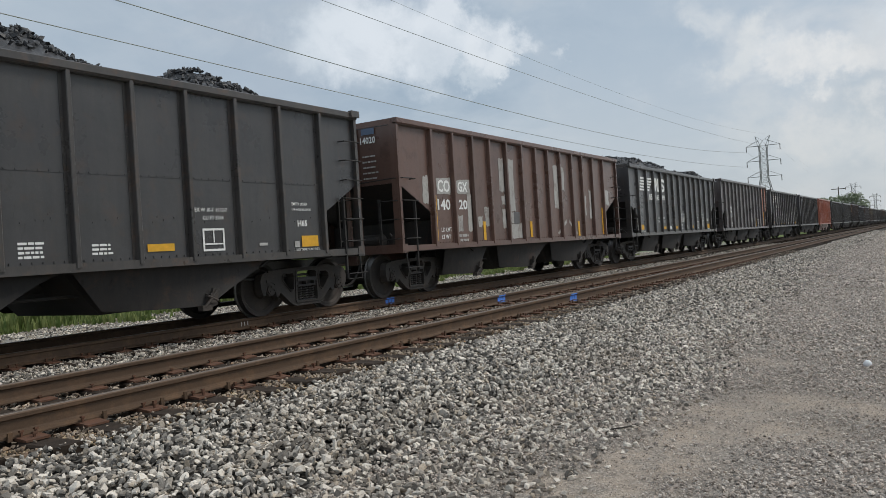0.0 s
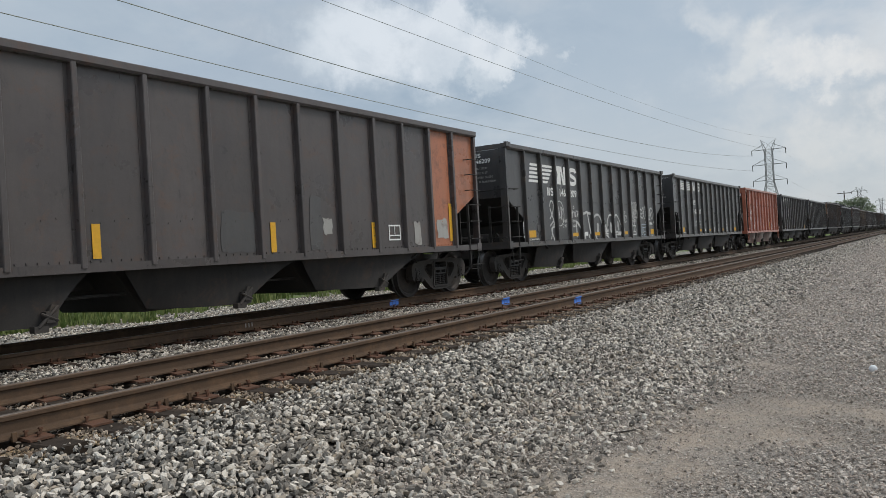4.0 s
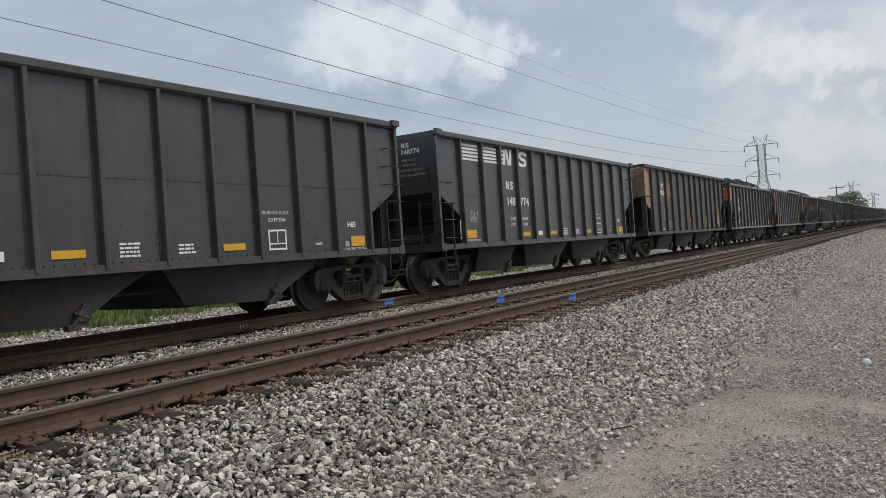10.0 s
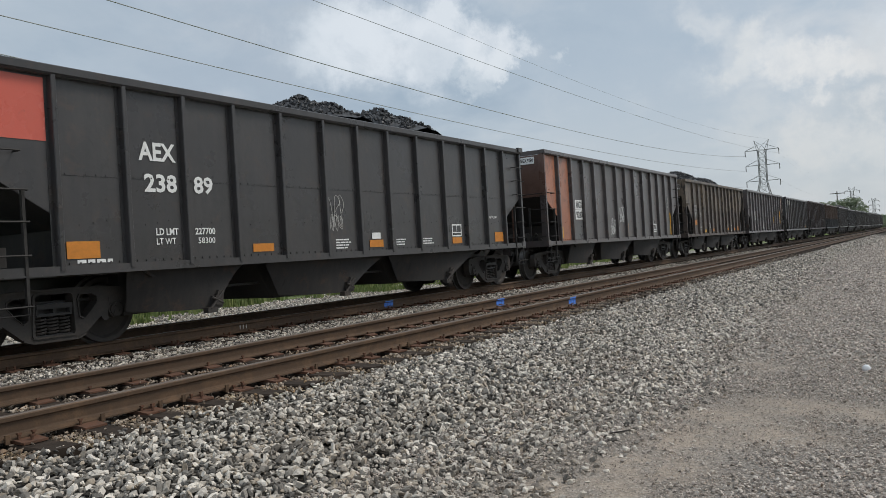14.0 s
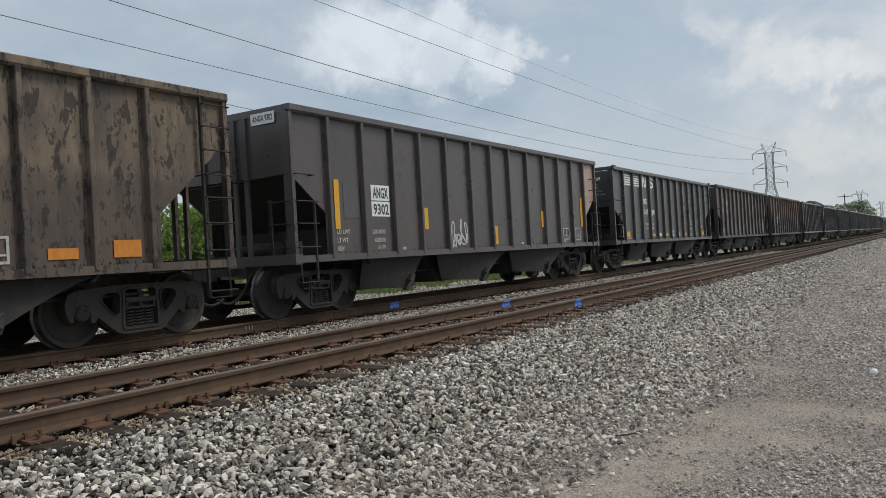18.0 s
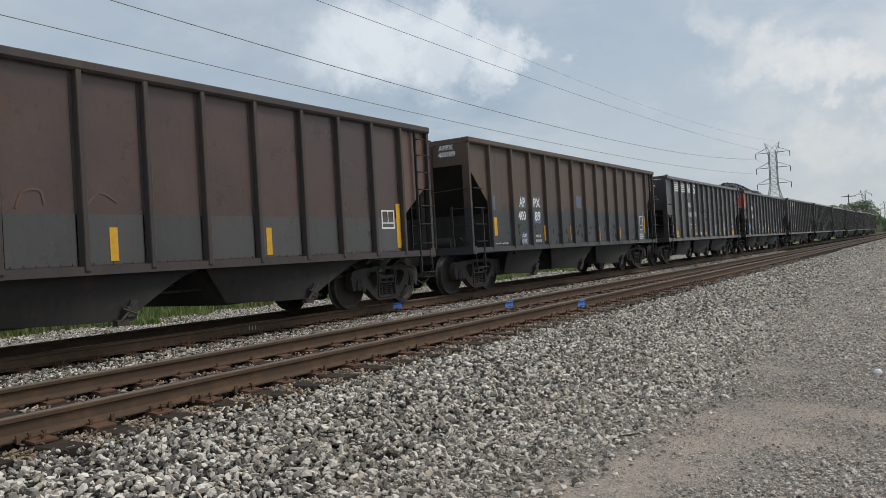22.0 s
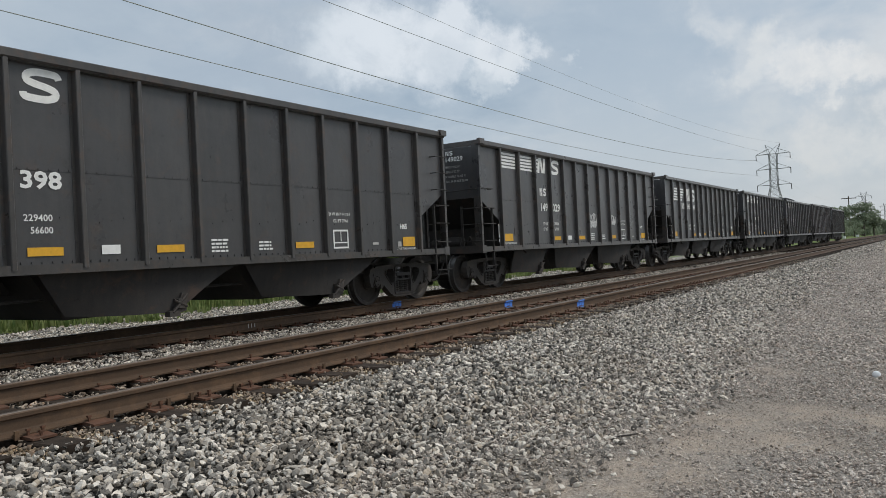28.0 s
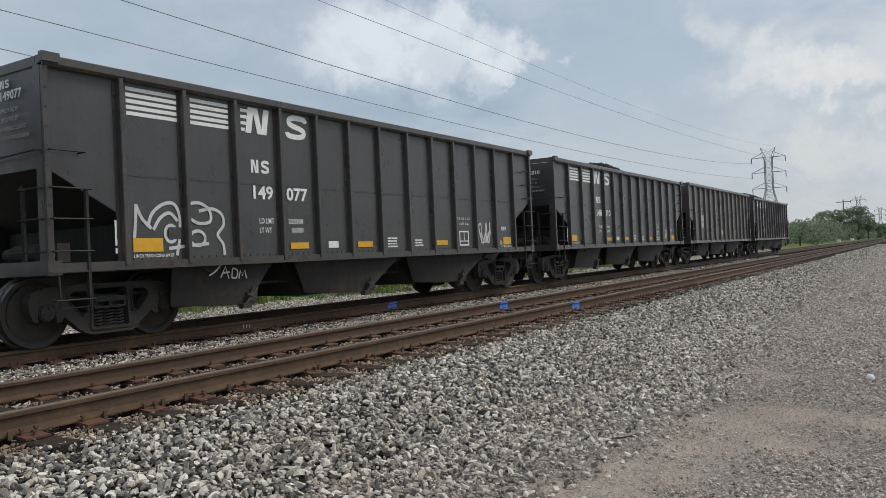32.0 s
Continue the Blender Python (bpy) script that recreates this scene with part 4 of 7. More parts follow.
    mis = [0, 0, 0, 0, 0, 1, 1, 1, 0, 0, 0, 0, 0]
    w.lathe(prof, 40, -0.82, mis)
    w.lathe([(r, -d) for r, d in prof], 40, 0.82, mis)
    w.rod((0, -0.85, 0), (0, 0.85, 0), 0.085, 10)
    for s in (-1, 1):
        w.rod((0, s * 0.84, 0), (0, s * 0.93, 0), 0.10, 14)
        w.rod((0, s * 0.93, 0), (0, s * 1.075, 0), 0.112, 16)
        w.rod((0, s * 1.075, 0), (0, s * 1.10, 0), 0.092, 16)
        for j in range(3):
            a = 2 * math.pi * j / 3 + 0.4
            w.rod((0.05 * math.cos(a), s * 1.10, 0.05 * math.sin(a)), (0.05 * math.cos(a), s * 1.118, 0.05 * math.sin(a)), 0.016, 6)
    wheel_me = w.mesh("wheelset", [WHEEL, TREAD], smooth=False)
    wheel_me.polygons.foreach_set("use_smooth", [len(p.vertices) == 4 for p in wheel_me.polygons])
    wheel_me.set_sharp_from_angle(angle=radians(28))
    return bolster_me, frame_me, spring_me, wheel_me


TRUCK = truck_meshes()
CARS, WHEELSETS = [], []


def add_truck(car, x):
    bolster, frame_me, spring, wheel = TRUCK
    t = part("truck", bolster, car, "grimy cast-steel freight truck", pose(x, 0, 0))
    part("side_frame", frame_me, t, "", pose(0, -1.0, 0))
    part("side_frame", frame_me, t, "", pose(0, 1.0, 0))
    for dx in (-0.16, 0.0, 0.16):
        part("spring", spring, t, "", pose(dx, -1.0, 0))
    for dx in (-0.889, 0.889):
        WHEELSETS.append(part("wheelset", wheel, t, "dark steel wheels with bright worn treads", pose(dx, 0, 0.457)))


def coal_heap(L, seed, height, humps):
    """The surface of the load and the loose lumps that lie on it where it stands above the sides."""
    rng = random.Random(seed)
    s = Solid()

    def h(x, y):
        e = 0.0
        for c, wd, k in humps:
            e = max(e, k * math.exp(-(abs(x - c) / wd) ** 2.4))
        rough = 0.16 * noise.noise((x * 0.9, y * 0.9, seed)) + 0.10 * noise.noise((x * 2.3, y * 2.3, seed + 5.0))
        return 3.42 + height * e * (1 - (abs(y) / 1.5) ** 2 * 0.8) * (1.0 + rough * 1.5) + 0.3 * rough
    nx, ny = 70, 12
    v = [(0.12 + (L - 0.24) * i / nx, -1.40 + 2.8 * j / ny, h(0.12 + (L - 0.24) * i / nx, -1.40 + 2.8 * j / ny) + rng.uniform(-0.03, 0.03)) for i in range(nx + 1) for j in range(ny + 1)]
    n = ny + 1
    s.add(v, [(i * n + j, (i + 1) * n + j, (i + 1) * n + j + 1, i * n + j + 1) for i in range(nx) for j in range(ny)])
    spots = []
    if height > 0:
        while len(spots) < 2600:
            c, wd, k = rng.choice(humps)
            x, y = rng.gauss(c, wd * 0.85), rng.uniform(-1.3, 1.0)
            if 0.3 < x < L - 0.3 and h(x, y) > 3.48:
                spots.append((x, y, h(x, y) + 0.02, rng.uniform(0.05, 0.14) * (1.6 if rng.random() < 0.07 else 1.0)))
    return s.mesh("coal_load", COAL), spots


# top from and to, bottom from and to, height of the outlet
POCKETS = ((1.90, 3.92, 2.00, 3.34, 0.33), (4.40, 7.60, 4.85, 6.42, 0.33), (7.72, 11.35, 8.25, 9.90, 0.34))


def pocket_plate(t0, t1, b0, b1, zb, side, mat):
    """The outer sheet of a discharge hopper, drawn in towards its low leading edge."""
    s = Solid()
    nu, nv = 9, 6
    for back in (0.0, 0.02):
        v = []
        for i in range(nu + 1):
            for k in range(nv + 1):
                u, w = i / nu, k / nv
                left, right = t0 + (b0 - t0) * w, t1 + (b1 - t1) * w ** 0.8
                z = 0.965 - (0.965 - zb - 0.07 * (1 - u) ** 2) * w
                y = 1.415 - 0.20 * w * (1 - u) ** 0.7 - back
                v.append((left + (right - left) * u, side * y, z))
        s.add(v, [(i * (nv + 1) + k, (i + 1) * (nv + 1) + k, (i + 1) * (nv + 1) + k + 1, i * (nv + 1) + k + 1) for i in range(nu) for k in range(nv)])
    return s.mesh("pocket_plate", mat, True)



def hopper_car(x0, L, paint, label, ribs, rib0, rib1, rib_paint=None, bays=None, heap=None, cut=(1.0, 1.72, 2.28), seed=0, pockets=None, end_paint=None, open_end=False, wide=0.085, rivets=True, post_end=False, seam=2.22, tz=TOP, truck_in=TRUCK_IN, under=None, at=None, tall_ladder=False):
    """One open-top hopper car. Its origin is at the foot of its leading end, on the rail tops at the middle of the track."""
    keep = lambda key, make: cached((tz, key), make)
    car = new("hopper_car", None)
    car.matrix_basis = pose(x0, TRACK_Y[1], 0)
    tagged(car, label, "hopper car", "cars of the coal train")
    CARS.append((car, x0))
    rib_paint, end_paint, under = rib_paint or paint, end_paint or paint, under or UNDER_PLATE
    cx, cz0, cz1 = cut
    xs = at or [rib0 + (rib1 - rib0) * i / (ribs - 1) for i in range(ribs)]
    pk = paint.name
    # side sheets, a panel a bay; the two end bays are cut off along the slope sheet
    edges = [0.0, *xs, L]
    for i, (a, b) in enumerate(zip(edges, edges[1:])):
        mat = (bays or {}).get(i, paint)
        if i == 0:
            zc = lambda x: cz1 + (cz0 - cz1) * x / max(cx, 0.01)
            poly = [(0.0, min(cz1, tz - 0.15)), (min(cx, b), zc(min(cx, b))), (min(cx, b), SILL + 0.02), (b, SILL + 0.02), (b, tz - 0.1), (0.0, tz - 0.1)]
            if open_end:
                poly = [(b - 0.03, SILL + 0.02), (b, SILL + 0.02), (b, tz - 0.1), (b - 0.03, tz - 0.1)]
        elif i == len(edges) - 2:
            zc = lambda x: cz1 + (cz0 - cz1) * (L - x) / max(cx, 0.01)
            poly = [(L, cz1), (L, tz - 0.1), (a, tz - 0.1), (a, SILL + 0.02), (max(L - cx, a), SILL + 0.02), (max(L - cx, a), zc(max(L - cx, a)))]
            if open_end:
                poly = [(a, SILL + 0.02), (a + 0.03, SILL + 0.02), (a + 0.03, tz - 0.1), (a, tz - 0.1)]
        else:
            poly = [(a, SILL + 0.02), (b, SILL + 0.02), (b, tz - 0.1), (a, tz - 0.1)]
        clean = []
        for q in poly:
            if not clean or math.dist(q, clean[-1]) > 1e-4:
                clean.append(q)
        key = ("panel", mat.name, tuple(clean), seam, rivets)

        def make(clean=clean, a=a, b=b, i=i, mat=mat):
            s = Solid().prism(clean, -SKIN, -SKIN + 0.012)
            if 0 < i < len(edges) - 2:
                if seam:
                    s.box(a + 0.05, b - 0.05, -SKIN - 0.006, -SKIN, seam - 0.005, seam + 0.028)
                if rivets:
                    for k in range(6):
                        xx = a + (b - a) * (0.14 + 0.144 * k)
                        s.box(xx - 0.012, xx + 0.012, -SKIN - 0.014, -SKIN, SILL + 0.10, SILL + 0.124)
                        if seam:
                            s.box(xx - 0.010, xx + 0.010, -SKIN - 0.014, -SKIN - 0.004, seam + 0.003, seam + 0.023)
                    for k in range(3):
                        xx = a + (b - a) * (0.3 + 0.2 * k)
                        s.box(xx - 0.008, xx + 0.008, -SKIN - 0.010, -SKIN, 1.58 + 0.03 * k, 1.597 + 0.03 * k)
            return s.mesh("side_panel", mat)
        part("side_panel", keep(key, make), car)
    # far side in one sheet with its ribs
    def far_side():
        shape = [(0, cz1), (cx, cz0), (cx, SILL), (L - cx, SILL), (L - cx, cz0), (L, cz1), (L, tz - 0.1), (0, tz - 0.1)]
        if open_end:
            shape = [(0.98, SILL), (L - 0.98, SILL), (L - 0.98, tz - 0.1), (0.98, tz - 0.1)]
        s = Solid().prism(shape, SKIN - 0.012, SKIN)
        return s.mesh("far_side", paint)
    part("far_side", keep(("far", pk, L, ribs, cut), far_side), car)

    def rib():
        s = Solid()
        w = wide / 2
        s.prism([(-w, -SKIN), (-w * 0.8, -HALF + 0.01), (-w * 0.6, -HALF), (w * 0.6, -HALF), (w * 0.8, -HALF + 0.01), (w, -SKIN)], SILL + 0.03, tz - 0.09, "xy")
        for sx in (-1, 1):
            s.box(sx * (w + 0.02) - 0.022, sx * (w + 0.02) + 0.022, -SKIN - 0.007, -SKIN + 0.002, SILL + 0.05, tz - 0.12)
        if rivets:
            for k in range(15):
                if k % 5 < 3:
                    s.box(-w - 0.035, -w - 0.015, -SKIN - 0.018, -SKIN - 0.006, 1.17 + 0.158 * k, 1.192 + 0.158 * k)
                    s.box(w + 0.015, w + 0.035, -SKIN - 0.018, -SKIN - 0.006, 1.17 + 0.158 * k, 1.192 + 0.158 * k)
        return s.mesh("rib", rib_paint)
    rib_me = keep(("rib", rib_paint.name, wide, rivets), rib)
    for x in xs:
        part("rib", rib_me, car, "", pose(x, 0, 0))
        part("rib", rib_me, car, "", pose(x, 0, 0, 0, 0, 180))

    def chord():
        s = Solid()
        for y in (-1, 1):
            s.prism([(y * (SKIN - 0.05), tz - 0.13), (y * (HALF - 0.01), tz - 0.13), (y * (HALF + 0.012), tz - 0.10), (y * (HALF + 0.012), tz - 0.012), (y * HALF, tz), (y * (SKIN - 0.05), tz)], 0.0, L, "yz")
        for x in (0.0, L - 0.11):
            s.box(x, x + 0.11, -SKIN + 0.06, SKIN - 0.06, tz - 0.12, tz - 0.004)
        for y in (-1, 1):
            for a, b in ((-0.03, 0.20), (L - 0.20, L + 0.03)):
                if seam:
                    s.prism([(a, y * HALF - 0.05), (b, y * HALF - 0.05), (b, y * HALF + 0.03), (b - 0.05, y * HALF + 0.05), (a + 0.05, y * HALF + 0.05), (a, y * HALF + 0.03)], tz - 0.09, tz + 0.026, "xy")
        return s.mesh("top_chord", rib_paint)
    part("top_chord", keep(("chord", rib_paint.name, L, seam), chord), car)

    def sill():
        s = Solid()
        for y in (-1, 1):
            s.box(0.0, L, min(y * SKIN, y * (HALF - 0.02)), max(y * SKIN, y * (HALF - 0.02)), SILL - 0.015, SILL + 0.085)
            s.box(0.0, L, min(y * (SKIN - 0.1), y * HALF), max(y * (SKIN - 0.1), y * HALF), SILL - 0.03, SILL - 0.012)
        return s.mesh("side_sill", rib_paint)
    part("side_sill", keep(("sill", rib_paint.name, L), sill), car)

    # ends: upper sheet, slope sheet, posts, end sill, ladders and grab irons
    for k, (flip, xe) in enumerate(((1, 0.0), (-1, L))):
        X = lambda a: xe + flip * a

        def end_sheet():
            s = Solid()
            inset = 0.95 if open_end else 0.02
            lo, hi = sorted((X(inset), X(inset + 0.015)))
            s.box(lo, hi, -SKIN + 0.014, SKIN - 0.014, cz1 - 0.03 if not open_end else SILL, tz - 0.135)
            return s.mesh("end_sheet", DARK_BROWN if open_end else end_paint if k == 0 else paint)
        part("end_sheet", keep(("end", end_paint.name if k == 0 else pk, L, k, cut, open_end), end_sheet), car)

        def end_post():
            inset = 0.95 if open_end else 0.02
            lo2, hi2 = sorted((X(inset - 0.05), X(inset)))
            return Solid().box(lo2, hi2, -0.09 if seam else -0.045, 0.09 if seam else 0.045, SILL + 0.1 if not open_end else 2.35, tz - 0.125).mesh("end_post", end_paint if k == 0 else rib_paint)
        for y in ((0.05,) if seam else () if open_end else (-0.5, -0.22, 0.6)):
            part("end_post", keep(("epost", (end_paint if k == 0 else rib_paint).name, L, k, open_end, seam), end_post), car, "", pose(0, y, 0))

        fall = (cz1 - cz0) / cx
        reach = (cz1 - 0.88) / fall

        # Floor sheet takes the dark plate colour to paint the shade under it.
        def slope():
            s = Solid()
            zt = cz1 - 0.02
            s.prism([(X(0.03), zt), (X(0.03 + reach), 0.86), (X(0.10 + reach), 0.86), (X(0.10), zt + 0.02)], -SKIN + 0.02, SKIN - 0.02)
            return s.mesh("slope_sheet", UNDER_PLATE)

        # Added dark plate that fills the end opening so it looks shaded.
        def web():
            s = Solid()
            xw = cx + 0.16
            lo, hi = sorted((X(xw), X(xw + 0.02)))
            s.box(lo, hi, -SKIN + 0.03, SKIN - 0.03, 0.95, cz1 - 0.06 - fall * xw)
            return s.mesh("bolster_web", UNDER_PLATE)

        # Unseen plate added at sill height to block light from below.
        def unseen_plate():
            return Solid().box(*sorted((X(0.16), X(cx + 0.9))), -HALF + 0.11, HALF - 0.11, SILL - 0.05, SILL - 0.03).mesh("end_platform", UNDER_PLATE)
        if not open_end:
            part("slope_sheet", keep(("slope", L, k, cut), slope), car, "sloping floor sheet coloured dark for the shade beneath")
            part("bolster_web", keep(("web", L, k, cut), web), car, "upright plate added under the floor, coloured dark for shade")
        part("end_platform", keep(("unseen_plate", L, k, cut), unseen_plate), car)

        for side in (-1, 1):
            def corner():
                s = Solid()
                yy = side * (SKIN + 0.03)
                a, b = sorted((X(0.0), X(0.075)))
                s.box(a, b, yy - 0.045, yy + 0.045, SILL + 0.01, cz1)
                s.box(a, b, yy - 0.045, yy + 0.045, cz1, tz - 0.1, 1)
                a, b = sorted((X(-0.004), X(0.014)))
                s.box(a, b, min(yy, yy - side * 0.14), max(yy, yy - side * 0.14), SILL + 0.01, cz1)
                s.box(a, b, min(yy, yy - side * 0.14), max(yy, yy - side * 0.14), cz1, tz - 0.12, 1)
                for i in range(9):
                    s.box(X(0.04) - 0.012, X(0.04) + 0.012, yy + side * 0.045 - 0.008, yy + side * 0.045 + 0.008, 1.3 + 0.24 * i, 1.322 + 0.24 * i)
                return s.mesh("corner_post", [rib_paint, end_paint if k == 0 else rib_paint])
            part("corner_post", keep(("post", rib_paint.name, (end_paint if k == 0 else rib_paint).name, L, k, side, cz1), corner), car)

        def end_sill():
            s = Solid()
            a, b = sorted((X(-0.02), X(0.16)))
            s.box(a, b, -HALF + 0.01, HALF - 0.01, SILL - 0.06, SILL + 0.12)
            s.box(*sorted((X(0.16), X(0.9))), -HALF + 0.03, -HALF + 0.10, SILL - 0.04, SILL + 0.088)
            s.box(*sorted((X(0.02), X(2.3))), -0.32, 0.32, 0.72, SILL - 0.07)
            return s.mesh("end_sill", rib_paint)
        part("end_sill", keep(("esill", rib_paint.name, L, k), end_sill), car)

        def coupler():
            s = Solid()
            s.box(*sorted((X(-0.45), X(0.1))), -0.075, 0.075, 0.78, 0.92)
            s.prism([(X(-0.80), -0.16), (X(-0.62), -0.17), (X(-0.42), -0.09), (X(-0.42), 0.10), (X(-0.60), 0.16), (X(-0.70), 0.05), (X(-0.80), 0.02)], 0.72, 0.98, "xy")
            return s.mesh("coupler", CAST)
        part("coupler", keep(("coup", L, k), coupler), car, "steel knuckle coupler")

        def hose():
            line = curve_points([(0.0, 0.80), (0.25, 0.45), (0.55, 0.33), (0.8, 0.42)])
            return Solid().path([(X(0.05 - a), -0.42, b) for a, b in line], 0.025).mesh("air_hose", CAST)
        part("air_hose", keep(("hose", L, k), hose), car, "drooping rubber air hose")

        high = tall_ladder and k == 1

        def stile(xq):
            return Solid().box(X(xq) - 0.018, X(xq) + 0.018, -HALF + 0.0, -HALF + 0.05, SILL - 0.45, tz - 0.1 if high else 2.02).mesh("ladder_stile", IRON if rib_paint is not ORANGE else rib_paint)
        if not post_end:
            part("ladder_stile", keep(("stile", rib_paint.name, L, k, high), lambda: stile(0.52)), car)

        def rung(z, reach, foot):
            return Solid().path([(X(0.03), -HALF - 0.0, z), (X(0.03), -HALF - 0.055, z), (X(reach), -HALF - 0.055, z), (X(reach), foot, z)], 0.012, 5).mesh("rung", IRON if rib_paint is not ORANGE else rib_paint)
        for z in (0.62, 1.22, 1.62, 2.0) if not post_end else (1.22, 1.62):
            part("rung", keep(("rung", rib_paint.name, L, k, z), lambda: rung(z, 0.55, -HALF)), car)
        for z in () if open_end else (2.34, 2.70, 3.05, 3.38) if high else (2.34, 2.70, 3.05) if k else (2.46,):
            part("rung", keep(("rung", rib_paint.name, L, k, z, high), lambda: rung(z, 0.52 if high else 0.48, -HALF if high else -SKIN)), car)

        def step():
            return Solid().path([(X(0.12), -HALF + 0.03, SILL), (X(0.12), -HALF + 0.0, 0.52), (X(0.52), -HALF + 0.0, 0.52), (X(0.52), -HALF + 0.03, SILL)], 0.015, 5).mesh("sill_step", IRON if rib_paint is not ORANGE else rib_paint)
        part("sill_step", keep(("step", rib_paint.name, L, k), step), car)

        def end_rung(z):
            return Solid().path([(X(0.0), -HALF + 0.08, z), (X(-0.06), -HALF + 0.08, z), (X(-0.06), -HALF + 0.55, z), (X(0.0), -HALF + 0.55, z)], 0.012, 5).mesh("rung", IRON if rib_paint is not ORANGE else rib_paint)
        for z in () if open_end else (1.22, 1.62, 2.0):
            part("rung", keep(("erung", rib_paint.name, L, k, z), lambda: end_rung(z)), car)
        if not open_end:
            part("ladder_stile", keep(("estile", rib_paint.name, L, k), lambda: Solid().box(*sorted((X(0.0), X(0.03))), -HALF + 0.54, -HALF + 0.60, SILL, 2.06).mesh("ladder_stile", IRON if rib_paint is not ORANGE else rib_paint)), car)
            part("handrail", keep(("ehand", rib_paint.name, L, k), lambda: Solid().path([(X(0.0), -HALF + 0.1, 2.46), (X(-0.07), -HALF + 0.1, 2.46), (X(-0.07), -0.3, 2.42), (X(-0.07), 1.2, 2.40), (X(0.0), 1.2, 2.40)], 0.012, 5).mesh("handrail", IRON if rib_paint is not ORANGE else rib_paint)), car)
    # brake gear on the leading platform
    def gear():
        s = Solid()
        s.rod((0.42, -0.75, SILL + 0.22), (0.42, -0.15, SILL + 0.22), 0.14, 14)
        s.rod((0.42, -0.15, SILL + 0.22), (0.42, 0.1, SILL + 0.22), 0.10, 12)
        s.box(0.22, 0.62, -0.9, 0.5, SILL + 0.02, SILL + 0.07)
        s.path([(0.2, -1.3, SILL + 0.1), (0.35, -1.0, SILL + 0.35), (0.5, -0.8, SILL + 0.15)], 0.018)
        s.box(0.25, 0.42, -1.32, -1.12, SILL + 0.10, SILL + 0.34)
        return s.mesh("brake_gear", CAST)
    part("brake_gear", keep("gear", gear), car)

    def wheel_brake():
        s = Solid()
        ring = [(-0.07, 0.55 + 0.23 * math.cos(a), 1.85 + 0.23 * math.sin(a)) for a in [2 * math.pi * i / 18 for i in range(19)]]
        s.path(ring, 0.014, 5)
        for i in range(4):
            a = math.pi / 2 * i + 0.3
            s.rod((-0.06, 0.55, 1.85), (-0.07, 0.55 + 0.23 * math.cos(a), 1.85 + 0.23 * math.sin(a)), 0.010, 5)
        s.box(-0.05, 0.03, 0.40, 0.70, 1.55, 2.0)
        return Solid().add([(L - x, y, z) for x, y, z in s.v], s.f).mesh("hand_brake", CAST)
    part("hand_brake", keep(("hb", L), wheel_brake), car, "spoked hand-brake wheel")

    # hopper pockets: dark inner funnels, outer plates and outlet gear
    q = L / 13.54
    for n, (t0, t1, b0, b1, zb) in enumerate(POCKETS):
        def pocket():
            s = Solid()
            w = 1.06
            a0, a1, c0, c1 = t0 + 0.1, t1 - 0.25, b0 + 0.1, b1 - 0.05
            v = [(a0 * q, -w, SILL - 0.03), (a1 * q, -w, SILL - 0.03), (a1 * q, w, SILL - 0.03), (a0 * q, w, SILL - 0.03), (c0 * q, -w + 0.06, zb + 0.02), (c1 * q, -w + 0.06, zb + 0.02), (c1 * q, w - 0.06, zb + 0.02), (c0 * q, w - 0.06, zb + 0.02)]
            s.add(v, [(0, 1, 5, 4), (1, 2, 6, 5), (2, 3, 7, 6), (3, 0, 4, 7), (4, 5, 6, 7), (0, 3, 2, 1)])
            return s.mesh("hopper_pocket", UNDER)
        p = part("hopper_pocket", keep(("pocket", L, n), pocket), car, "dark sloping discharge hopper")
        for side in (-1, 1):
            part("pocket_plate", keep(("plate", L, n, under.name, side), lambda: pocket_plate(t0 * q, t1 * q, b0 * q, b1 * q, zb, side, under)), p, "grimy rounded outer hopper sheet" if side < 0 else "")

        def gate():
            s = Solid()
            x = b1 * q
            s.rod((x, -1.46, 0.46), (x, 1.4, 0.46), 0.035, 8)
            s.box(x - 0.05, x + 0.06, -1.50, -1.36, 0.38, 0.52)
            s.prism([(x - 0.10, 0.30), (x + 0.10, 0.34), (x + 0.14, 0.58), (x + 0.04, 0.60)], -1.47, -1.42)
            s.rod((x + 0.10, -1.50, 0.58), (x - 0.14, -1.48, 0.33), 0.022)
            s.rod((x - 0.12, -1.50, 0.50), (x + 0.10, -1.49, 0.40), 0.018)
            s.box(x - 0.20, x - 0.02, -1.49, -1.38, 0.27, 0.35)
            return s.mesh("gate_latch", CAST)
        part("gate_latch", keep(("gate", L, n), gate), p)

    def centre():
        s = Solid().box(0.6, L - 0.6, -0.30, 0.30, 0.70, 0.96)
        s.rod((0.5, -0.9, 0.62), (L - 0.5, -0.9, 0.66), 0.022)
        return s.mesh("centre_sill", UNDER)
    part("centre_sill", keep(("csill", L), centre), car)
    add_truck(car, truck_in)
    add_truck(car, L - truck_in)
    if heap:
        surface, spots = coal_heap(L, seed, *heap)
        load = part("coal_load", surface, car, "heaped load of black lump coal")
        tagged(part("coal_lumps", stones_mesh("coal_lumps", COAL, spots, seed + 50, 1.0), load), kind="stuff")
    else:
        part("coal_load", keep(("flatcoal", L), lambda: coal_heap(L, 1, 0.0, [(L / 2, 3, 1)])[0]), car, "level load of black lump coal")
    return car


V = 10.16264


def train_shift(t):
    """How far the train has run by t seconds, along x."""
    return -V * t + 0.0010904 * (t - 16) ** 2

NS_RIBS = (1.08, 2.11, 3.08, 4.05, 4.95, 5.84, 6.78, 7.74, 8.66, 9.56, 10.51, 11.48, 12.49)
